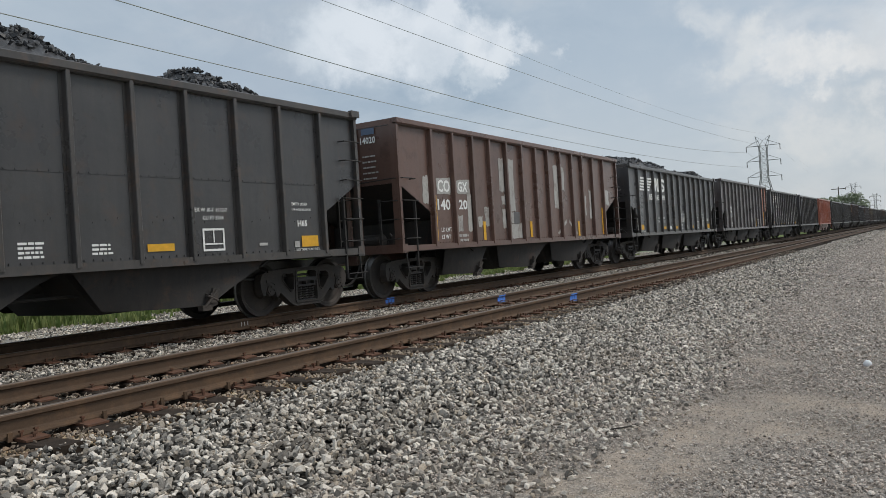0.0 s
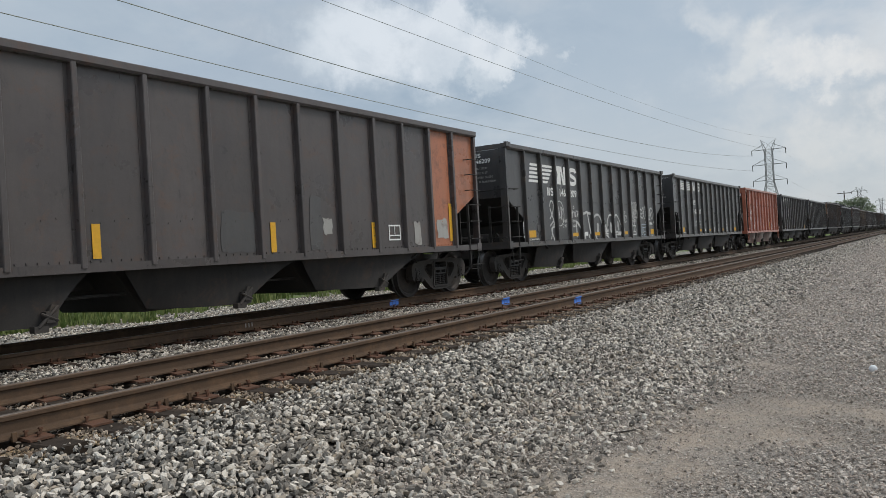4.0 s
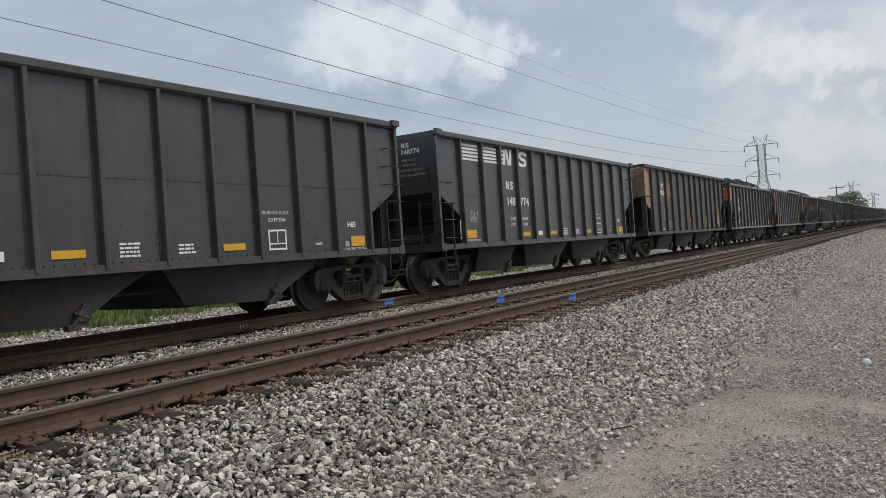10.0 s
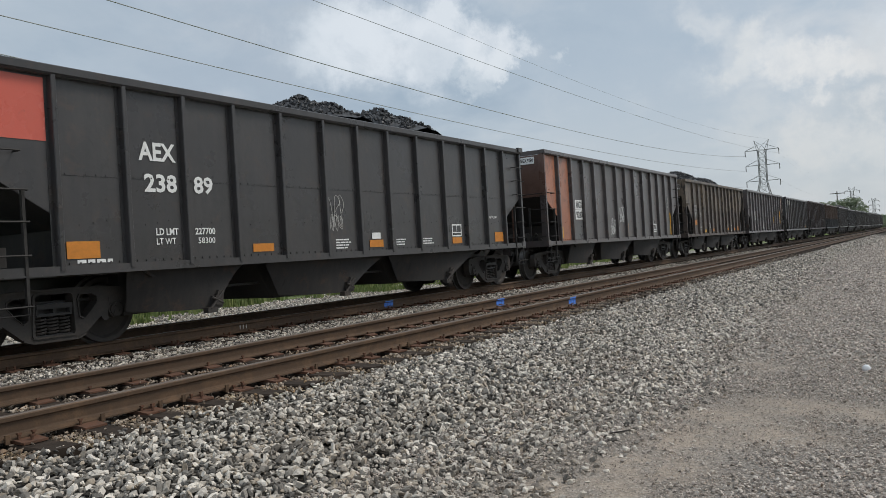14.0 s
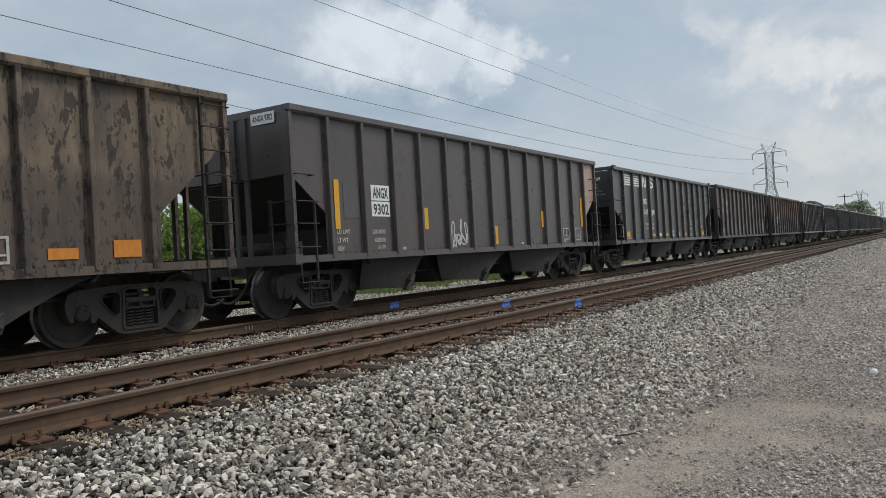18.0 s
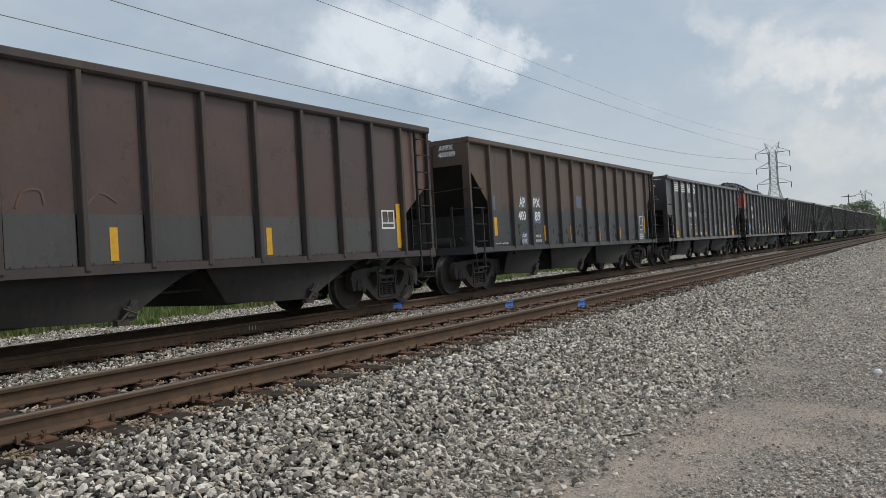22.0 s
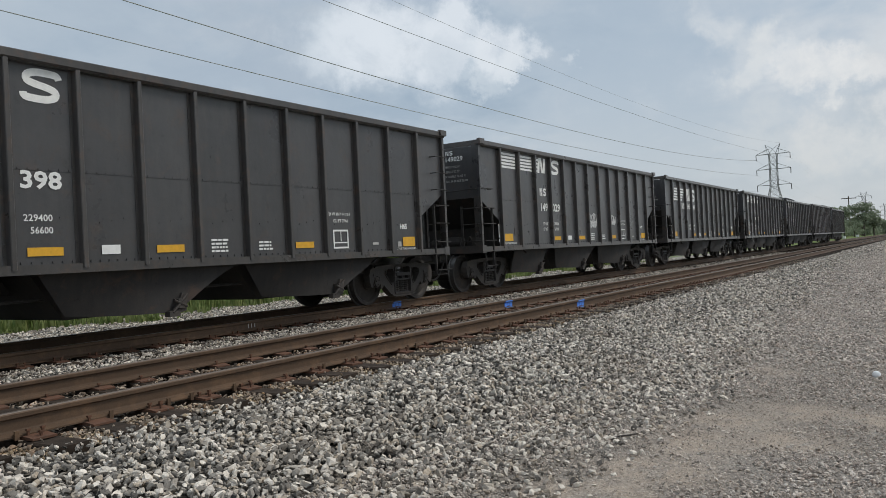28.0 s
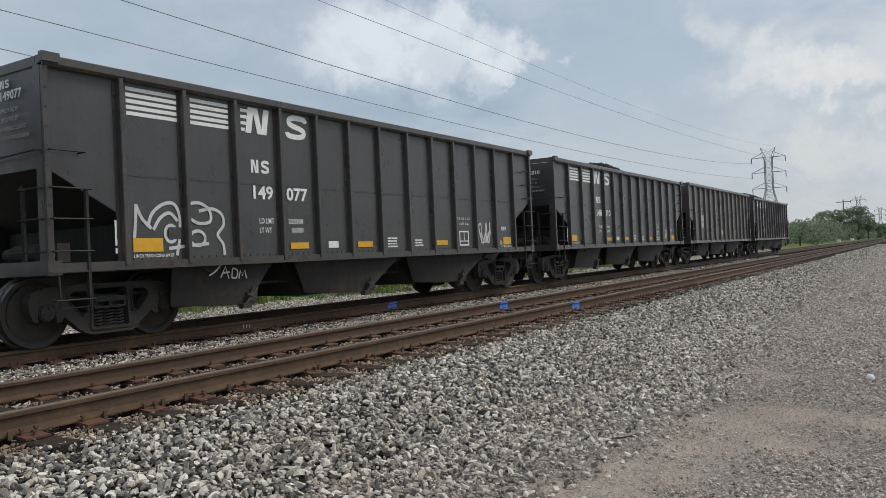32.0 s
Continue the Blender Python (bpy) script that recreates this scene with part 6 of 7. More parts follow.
    outline(c, [curve_points([(4.28, 1.06), (4.28, 1.42), (4.5, 1.58), (4.78, 1.52), (4.80, 1.36), (5.25, 1.48)]), [(4.55, 1.40), (4.52, 1.05)], [(4.45, 1.06), (4.9, 1.10), (4.9, 1.34)], [(4.95, 1.52), (5.2, 1.52)]], 0.05, SPRAY, "white spray-painted outline")
    wheel_chart(c, 9.52, 9.98, 1.14, 1.47, DULL_WHITE)
    bars(2.46, 1.22, 0.58, 2, c, DULL_WHITE, 0.13, 0.07)
    end_words(c, [("WCCX", 1.04, 1.33, 3.27, 3.38), ("5199", 1.03, 1.32, 3.12, 3.22)], DULL_WHITE)
    # grey-brown car with a salmon rusty trailing corner
    c = hopper_car(192.55, 14.02, GREY_BROWN, "grey-brown coal hopper car with rust at its trailing end", cut=(1.0, 1.74, 2.5), tz=3.65, bays={13: SALMON}, **grey_kw)
    patches(c, [(2.24, 2.83, 2.08, 2.38), (2.24, 2.83, 1.77, 2.06)], WHITE, "number_plate", "white painted number panel")
    words(c, [("ANGX", 2.29, 2.79, 2.12, 2.34), ("9302", 2.29, 2.79, 1.80, 2.02)], OLD_BLACK)
    words(c, [("LD LMT", 1.17, 1.54, 1.44, 1.52), ("LT WT", 1.17, 1.48, 1.28, 1.37), ("201800", 2.22, 2.64, 1.43, 1.52), ("62000", 2.28, 2.63, 1.27, 1.36), ("8-79", 2.38, 2.63, 1.13, 1.21), ("NEW", 1.17, 1.36, 1.13, 1.22)], DULL_WHITE)
    patches(c, [(1.40, 1.90, 1.73, 2.38)], GREY_PATCH)
    reflectors(c, [(1.14, 1.28, 1.53, 2.43), (4.06, 4.20, 1.51, 1.97), (7.18, 7.32, 1.13, 1.58), (9.90, 10.05, 1.55, 2.0), (12.76, 12.90, 1.55, 2.45)])
    scrawls(c, [(5.12, 5.90, 1.10, 1.78)], 13, None, 0.04)
    wheel_chart(c, 11.36, 11.80, 1.18, 1.53, DULL_WHITE)
    wheel_chart(c, 12.28, 12.68, 1.16, 1.53, DULL_WHITE)
    patches(c, [(12.20, 12.45, 2.05, 2.55)], OLD_BLACK, "vent_plate", "dark slotted plate")
    patches(c, [(x, x + 0.12, 1.10, 1.16) for x in (3.2, 5.2, 8.6, 11.4)], DULL_WHITE, "data_label", y=-SKIN - 0.013)
    plaque("number_plate", [(0.67, 1.23, 3.37, 3.57)], WHITE, c, -0.008, end=True)
    end_words(c, [("ANGX 9302", 0.71, 1.19, 3.42, 3.53)], OLD_BLACK)
    ns_car(208.19, "147789", load=("230200", "55800"))
    # maroon car with a grey lower band
    c = hopper_car(223.3, 14.02, MAROON, "maroon-brown hopper car with a grey lower band", tall_ladder=True, rib_paint=DARK_BROWN, cut=(1.0, 1.75, 2.5), tz=3.68, end_paint=DARK_BROWN, bays={13: BROWN}, **grey_kw)
    patches(c, [(a + 0.07, b - 0.07, 1.09, 1.74) for a, b in zip(LONG_RIBS[2:12], LONG_RIBS[3:13])], GREY_PATCH, label="weathered grey lower band")
    words(c, [("WCCX", 1.15, 1.82, 2.71, 2.98), ("904", 1.24, 1.77, 2.25, 2.5), ("38", 2.31, 2.66, 2.25, 2.48)], DULL_WHITE)
    patches(c, [(2.27, 2.74, 2.66, 2.93)], PALE_PATCH)
    reflectors(c, [(1.11, 1.24, 1.47, 2.37), (4.07, 4.19, 1.12, 1.56), (6.40, 6.52, 1.13, 1.57), (9.20, 9.32, 1.12, 1.56), (12.78, 12.92, 1.15, 2.03)])
    wheel_chart(c, 12.30, 12.72, 1.53, 1.90)
    bars(1.14, 1.25, 0.7, 2, c, DULL_WHITE, 0.14, 0.08)
    bars(2.28, 1.56, 0.4, 4, c, PALE_ORANGE, 0.1, 0.05)
    outline(c, [curve_points([(5.2, 1.80), (5.3, 2.0), (5.5, 2.02), (5.55, 1.85)]), curve_points([(6.1, 1.85), (6.3, 2.02), (6.55, 1.9)])], 0.03, BROWN, "faded red spray arc")
    end_words(c, [("WCCX", 0.73, 1.1, 3.41, 3.54), ("90438", 0.71, 1.12, 3.21, 3.34)], DULL_WHITE)
    # dark brown car lettered on blue patches
    c = hopper_car(238.97, 13.99, RUSTY_BROWN, "dark brown hopper car with white lettering on blue patches", 13, 0.99, 12.96, tall_ladder=True, at=(1.01, 2.16, 3.22, 4.18, 5.13, 6.07, 7.03, 7.98, 8.92, 9.86, 10.82, 11.84, 12.98), cut=(0.99, 2.12, 3.06), tz=3.66, seam=0, wide=0.10, truck_in=1.02)
    patches(c, [ragged(*r, i + 90) for i, r in enumerate([(2.64, 2.99, 2.05, 2.38), (2.72, 2.99, 1.10, 1.40), (3.43, 3.88, 2.08, 2.38), (3.46, 3.88, 1.67, 1.99), (1.14, 1.30, 1.99, 2.33), (6.43, 6.82, 2.14, 2.48)])], BLUE_PATCH, label="dull blue overpainted patch")
    words(c, [("AP", 2.60, 2.94, 2.09, 2.33), ("PX", 3.45, 3.86, 2.09, 2.33), ("400", 2.52, 2.95, 1.73, 1.98), ("89", 3.50, 3.84, 1.72, 1.98), ("LD LMT", 2.66, 2.95, 1.29, 1.38), ("LT WT", 2.66, 2.93, 1.15, 1.23), ("2 INCH HF COMP SHOES", 1.16, 1.88, 1.13, 1.17)])
    bars(3.5, 1.15, 0.4, 2, c, DULL_WHITE, 0.13, 0.07)
    reflectors(c, [(1.15, 1.34, 1.35, 1.8), (4.04, 4.16, 1.17, 1.6), (5.86, 5.90, 1.16, 1.6), (8.14, 8.26, 1.12, 1.55), (10.05, 10.17, 1.16, 1.55), (12.76, 12.86, 1.31, 1.95)])
    wheel_chart(c, 12.26, 12.62, 1.45, 1.95)
    end_words(c, [("APPX", 0.75, 1.16, 3.40, 3.52), ("40089", 0.73, 1.22, 3.24, 3.37)])
    rust_flakes(c, 13.99, 4, SOOT, 110, 1.05, 1.6)
    patches(c, [ragged(12.18, 12.70, 1.08, 1.42, 131), ragged(12.56, 12.74, 1.42, 2.12, 132)], BLUE_PATCH, label="dull blue overpainted patch")
    bars(12.22, 1.12, 0.45, 3, c, WHITE, 0.07, 0.03, -SKIN - 0.012)
    c = ns_car(254.61, "148310", load=("229600", "56400"), empty_load=True)
    scrawls(c, [(7.82, 8.42, 1.16, 1.67), (9.75, 10.30, 1.15, 1.74)], 17)
    outline(c, [[(3.22, 1.50), (3.40, 1.48)], [(3.30, 1.50), (3.34, 1.12)]], 0.04, SPRAY, "white spray-painted stroke")
    c = ns_car(285.22, "147398", load=("229400", "56600"))
    scrawls(c, [(2.50, 2.76, 1.45, 1.84)], 19, DULL_WHITE, 0.016)
    c = ns_car(300.29, "149029", cls="H69", load=("229000", "57000"))
    scrawls(c, [(6.96, 7.60, 1.52, 1.99), (8.82, 9.30, 1.63, 1.94)], 20, None, 0.045)
    c = ns_car(315.28, "145340", True, cls="HP28R", load=("228800", "57200"), volume="CU FT 3737")
    patches(c, [ragged(8.75, 9.10, 1.29, 1.42, 95), ragged(7.60, 7.78, 1.10, 1.40, 96)], PALE_PATCH)
    c = ns_car(330.29, "149077", cls="H69", load=("229300", "56700"))
    cp = curve_points
    loops = [[(1.24, 1.33), (1.27, 1.58), (1.29, 1.84)], cp([(1.29, 1.82), (1.38, 1.64), (1.52, 1.51)]), cp([(1.46, 1.53), (1.54, 1.72), (1.72, 1.85), (1.91, 1.86), (2.00, 1.67), (1.98, 1.35), (1.93, 1.13)]),
             cp([(1.55, 1.49), (1.67, 1.66), (1.83, 1.73), (1.96, 1.62)]), cp([(2.11, 1.86), (2.35, 1.89), (2.54, 1.79), (2.55, 1.62), (2.34, 1.59), (2.20, 1.65)])]
    outline(c, loops, 0.048, SPRAY, "large white spray-painted loops")
    outline(c, [cp([(2.35, 1.77), (2.60, 1.81), (2.78, 1.73), (2.81, 1.57), (2.69, 1.42), (2.79, 1.28), (2.81, 1.11)]), ring(1.84, 1.44, 0.10, 0.12), ring(2.31, 1.37, 0.14, 0.11), [(1.80, 1.23), (2.10, 1.26), (2.51, 1.29)]], 0.048, SPRAY, "large white spray-painted loops")
    outline(c, [cp([(2.55, 0.81), (2.70, 0.89), (2.82, 1.01)]), [(2.77, 0.77), (2.87, 0.94), (2.93, 0.75)], [(2.81, 0.84), (2.95, 0.85)], cp([(2.99, 0.76), (3.02, 0.90), (3.11, 0.86), (3.08, 0.76), (2.99, 0.76)]), [(3.13, 0.74), (3.17, 0.87), (3.21, 0.78), (3.26, 0.87), (3.29, 0.74)]], 0.026, SPRAY, "small white spray-painted tag", -1.422)
    outline(c, [squiggle(10.70, 11.28, 1.20, 1.72, 3, 22), squiggle(10.75, 11.2, 1.15, 1.5, 3, 24)], 0.045, SPRAY, "white spray-painted tag")
    c = ns_car(345.37, "148810", heap=(0.6, [(6.6, 0.8, 1.0)]), seed=14)
    scrawls(c, [(11.0, 11.3, 1.2, 1.6)], 23)
    c = hopper_car(360.16, 13.9, GREY_BROWN, "grey-brown coal hopper car with white data stencils", cut=(1.0, 1.73, 2.4), tz=3.70, **grey_kw)
    patches(c, [ragged(6.15, 6.85, 1.35, 1.6, 97), ragged(6.2, 6.45, 1.6, 2.44, 98)], PALE_PATCH)
    patches(c, [(2.22, 2.80, 1.98, 2.27), (2.22, 2.80, 1.67, 1.955)], DULL_WHITE, "number_plate")
    reflectors(c, [(1.13, 1.26, 1.32, 2.21), (4.08, 4.20, 1.13, 1.58), (9.9, 10.0, 1.13, 1.58)])
    c = ns_car(375.3, "", heap=(0.6, [(4.5, 1.5, 1.0)]), seed=15)


def grey_with_orange(kw):
    c = hopper_car(162.46, 14.06, GREY_BROWN, "grey-brown coal hopper car with an orange leading end", cut=(1.0, 1.73, 2.4), tz=3.70, bays={0: ORANGE_RUST, 1: ORANGE_RUST}, end_paint=BROWN, **kw)
    patches(c, [(2.30, 2.92, 2.02, 2.32), (2.30, 2.92, 1.71, 2.005)], WHITE, "number_plate", "white painted number panel")
    words(c, [("ANGX", 2.36, 2.86, 2.06, 2.28), ("9280", 2.36, 2.86, 1.75, 1.97)], OLD_BLACK)
    patches(c, [(2.22, 2.90, 1.10, 1.67)], GREY_PATCH)
    scrawls(c, [(5.42, 5.92, 1.19, 1.8), (6.39, 6.92, 1.61, 2.23)], 11)
    wheel_chart(c, 10.39, 10.82, 1.24, 1.56)
    reflectors(c, [(1.13, 1.26, 1.15, 1.5), (12.80, 12.93, 1.11, 2.03), (7.2, 7.3, 1.13, 1.58)])
    patches(c, [(12.46, 12.68, 2.17, 2.72)], OLD_BLACK, "vent_plate", "dark slotted plate")
    for i in range(8):
        plaque("slot", [(12.50, 12.64, 2.24 + 0.055 * i, 2.255 + 0.055 * i)], DULL_WHITE, c, -SKIN - 0.011)
    plaque("number_plate", [(0.71, 1.25, 3.32, 3.52)], WHITE, c, -0.008, end=True)
    end_words(c, [("ANGX 9280", 0.74, 1.22, 3.37, 3.48)], OLD_BLACK)


def outline(c, lines, width, mat, label, y=-SKIN - 0.008):
    """Spray strokes along given lines."""
    s, d = Solid(), y
    for line in lines:
        v = []
        for i, (a, b) in enumerate(line):
            (a0, b0), (a1, b1) = line[max(i - 1, 0)], line[min(i + 1, len(line) - 1)]
            n = math.hypot(a1 - a0, b1 - b0) or 1e-6
            px, pz = -(b1 - b0) / n * width / 2, (a1 - a0) / n * width / 2
            v += [(a + px, d, b + pz), (a - px, d, b - pz)]
            d -= 0.00005
        s.add(v, [(2 * i, 2 * i + 1, 2 * i + 3, 2 * i + 2) for i in range(len(line) - 1)])
    part("graffiti", s.mesh("graffiti", mat), c, label)


def squiggle(x0, x1, z0, z1, n, seed):
    """One running up-and-down line of loops, as a spray can draws them."""
    r = random.Random(seed)
    h = z1 - z0
    ctrl = []
    for i in range(n):
        x = x0 + (x1 - x0) * (i + 0.5) / n
        k = (x1 - x0) / n
        j = lambda: r.uniform(-0.45, 0.45) * k
        ctrl += [(x - 0.3 * k + j(), z0 + h * r.uniform(0.0, 0.2)), (x - 0.1 * k + j(), z1 - h * r.uniform(0.0, 0.25)), (x + 0.35 * k + j(), z1 - h * r.uniform(0.1, 0.4)), (x + 0.1 * k + j(), z0 + h * r.uniform(0.25, 0.5))]
    return curve_points(ctrl, 5)


def ring(x, z, rx, rz, n=14):
    return [(x + rx * math.cos(6.2832 * i / n), z + rz * math.sin(6.2832 * i / n)) for i in range(n + 1)]


def sprayed_car(c):
    """The tags along the lower half of the most heavily sprayed car."""
    big = "large hollow white spray-painted shapes"
    outline(c, [[(4.60, 1.15), (4.58, 1.62)], curve_points([(4.58, 1.62), (4.75, 1.55), (5.15, 1.30)]), [(5.12, 1.30), (5.0, 1.60), (4.97, 1.82), (5.50, 1.93), (5.60, 1.62), (5.73, 1.24)], [(5.52, 1.90), (5.92, 1.86)], [(5.2, 1.27), (5.3, 1.03)], [(5.58, 1.22), (5.64, 1.03)]], 0.085, SPRAY, big)
    outline(c, [curve_points([(6.30, 1.03), (6.08, 1.27), (5.98, 1.55), (6.05, 1.74), (6.33, 1.85), (6.60, 1.76), (6.83, 1.43)]), ring(6.37, 1.40, 0.055, 0.15)], 0.07, SPRAY, big)
    outline(c, [[(6.93, 1.85), (6.98, 1.60), (7.17, 1.34)], curve_points([(7.17, 1.34), (7.27, 1.65), (7.47, 1.83), (7.72, 1.85)]), [(7.02, 1.40), (7.14, 1.20), (7.40, 1.03)], ring(7.58, 1.42, 0.06, 0.15)], 0.07, SPRAY, big)
    outline(c, [curve_points([(8.10, 1.03), (8.02, 1.35), (7.97, 1.70), (8.15, 1.86), (8.43, 1.68), (8.66, 1.43), (8.90, 1.38), (8.95, 1.20), (8.85, 1.05)]), ring(8.28, 1.53, 0.05, 0.09), ring(8.34, 1.37, 0.035, 0.03), squiggle(8.22, 8.55, 1.17, 1.27, 4, 3)], 0.055, SPRAY, big)
    small = "small white spray-painted tag"
    outline(c, [squiggle(8.84, 9.24, 1.62, 1.88, 4, 5), ring(9.05, 1.95, 0.045, 0.04), [(8.98, 1.60), (9.14, 1.61)]], 0.026, SPRAY, small)
    outline(c, [squiggle(9.76, 10.40, 2.02, 2.34, 5, 7), squiggle(9.74, 10.44, 1.70, 2.08, 6, 8), [(9.90, 2.15), (10.05, 1.75)], squiggle(9.80, 10.2, 1.50, 1.72, 2, 9)], 0.03, SPRAY, "dense white spray-painted tag")
    outline(c, [curve_points([(10.72, 2.17), (10.95, 2.05), (11.16, 2.18), (11.05, 1.94), (10.72, 1.90), (10.97, 1.76), (11.14, 1.83), (11.20, 2.02), (11.39, 2.19), (11.41, 1.82), (11.50, 2.05), (11.51, 1.73), (11.30, 1.58)]),
                curve_points([(11.10, 2.16), (11.20, 1.80), (11.33, 1.72)])], 0.042, SPRAY, "looping white spray-painted tag")
    outline(c, [curve_points([(11.70, 2.18), (11.72, 1.79), (11.90, 1.73), (11.98, 2.12), (12.20, 2.12), (12.28, 2.03), (12.02, 1.88), (12.20, 1.70)]), curve_points([(12.45, 1.94), (12.30, 1.82), (12.32, 1.58), (12.45, 1.66)]), ring(11.92, 1.96, 0.07, 0.12)], 0.042, SPRAY, "looping white spray-painted tag")
    outline(c, [ring(11.14, 1.47, 0.36, 0.06, 22), [(10.78, 1.46), (10.88, 1.06)], [(11.02, 1.42), (10.92, 1.34), (10.92, 1.06)], [(11.06, 1.36), (11.12, 1.05)], [(11.10, 1.26), (11.32, 1.265)], [(11.12, 1.15), (11.34, 1.155)], [(11.14, 1.06), (11.50, 1.08)], [(11.48, 1.47), (11.50, 1.08)]], 0.03, BLUE_PALE, "pale blue-white spray-painted tag")
    outline(c, [ring(3.38, 1.86, 0.30, 0.36, 22), squiggle(3.18, 3.62, 1.66, 2.08, 4, 11), [(3.12, 1.45), (3.30, 1.42)]], 0.034, SPRAY, "white spray-painted tag in a ring")
    outline(c, [squiggle(4.15, 4.78, 1.74, 1.96, 6, 13), ring(4.42, 2.05, 0.04, 0.04)], 0.03, SPRAY, small)
    outline(c, [curve_points([(2.68, 2.05), (2.80, 2.22), (2.94, 2.12), (2.86, 1.86), (2.66, 1.70)]), [(2.70, 2.0), (2.95, 1.60)], curve_points([(2.66, 1.50), (2.90, 1.62), (2.94, 1.48), (2.74, 1.40), (2.92, 1.08)]), [(2.86, 1.55), (2.70, 1.12)]], 0.05, SPRAY, small)
    outline(c, [squiggle(3.34, 3.80, 1.28, 1.42, 5, 15), squiggle(3.5, 3.8, 1.08, 1.26, 3, 16)], 0.012, GREY_PATCH, "faint grey scratched tag")


def rust_flakes(c, L, seed, mat, count, lo=1.2, hi=3.3, small=1.0):
    """Small ragged flakes where the paint has scaled off."""
    r = random.Random(seed)
    s = Solid()
    for i in range(count):
        x, z = r.uniform(1.5, L - 1.3), r.uniform(lo, hi)
        k, n = r.uniform(0.015, 0.06) * small, r.randint(5, 7)
        s.add([(x + k * r.uniform(0.5, 1.2) * math.cos(6.28 * j / n), -SKIN - 0.0045 - 0.00002 * i, z + 1.7 * k * r.uniform(0.5, 1.2) * math.sin(6.28 * j / n)) for j in range(n)], [tuple(range(n))])
    tagged(part("flaking_paint", s.mesh("flaking_paint", mat), c, "scaled patches of bare rust"), kind="stuff")


def ladder_end(c, L, tz, mat):
    """The tall side ladder and posts on the open end bays."""
    for xe, flip in ((0.0, 1), (L, -1)):
        X = lambda a: xe + flip * a
        part("corner_gusset", Solid().prism([(X(0.0), tz - 0.12), (X(0.95), tz - 0.12), (X(0.95), tz - 0.55), (X(0.75), tz - 0.22)], -SKIN - 0.01, -SKIN + 0.01).mesh("corner_gusset", mat), c)
        part("end_deck", Solid().box(*sorted((X(0.03), X(0.96))), -SKIN + 0.02, SKIN - 0.02, tz - 0.15, tz - 0.135).mesh("end_deck", DARK_BROWN), c)
        for y, wide in ((-0.58, 0.06), (0.12, 0.06), (0.72, 0.028), (1.08, 0.028)):
            part("end_post", Solid().box(X(0.05) - 0.03, X(0.05) + 0.03, y - wide, y + wide, SILL, 3.10).mesh("end_post", mat), c)
        for i in range(5):
            z = 1.28 + 0.38 * i
            part("rung", Solid().rod((X(0.0), 1.08, z), (X(0.0), 1.46, z), 0.013, 6).mesh("rung", mat), c)
        part("brake_bracket", Solid().prism([(X(0.30), 2.02), (X(0.96), 2.02), (X(0.96), 1.45)], -1.2, -1.17).prism([(X(0.40), 2.02), (X(0.96), 2.02), (X(0.96), 2.16), (X(0.46), 2.16)], -1.2, -0.6).rod((X(0.5), -1.0, 1.3), (X(0.9), -1.0, 1.3), 0.13, 12).mesh("brake_bracket", DARK_BROWN), c, "rusty brake bracket and cylinder")
        if flip > 0:
            s = Solid().path([(-0.06, 0.95 + 0.23 * math.cos(6.2832 * i / 18), 1.75 + 0.23 * math.sin(6.2832 * i / 18)) for i in range(19)], 0.014, 5).box(-0.04, 0.06, 0.70, 0.95, 1.45, 2.05)
            for i in range(4):
                s.rod((-0.05, 0.95, 1.75), (-0.06, 0.95 + 0.23 * math.cos(1.5708 * i), 1.75 + 0.23 * math.sin(1.5708 * i)), 0.010, 5)
            part("hand_brake", s.mesh("hand_brake", CAST), c, "spoked hand-brake wheel")
            continue
        part("ladder_stile", Solid().box(X(0.42) - 0.02, X(0.42) + 0.02, -HALF, -HALF + 0.05, SILL, tz - 0.12).mesh("ladder_stile", mat), c)
        for i in range(6):
            z = 1.28 + 0.36 * i
            part("rung", Solid().rod((X(0.04), -HALF + 0.0, z), (X(0.44), -HALF + 0.0, z), 0.013, 6).mesh("rung", mat), c)



build_train()


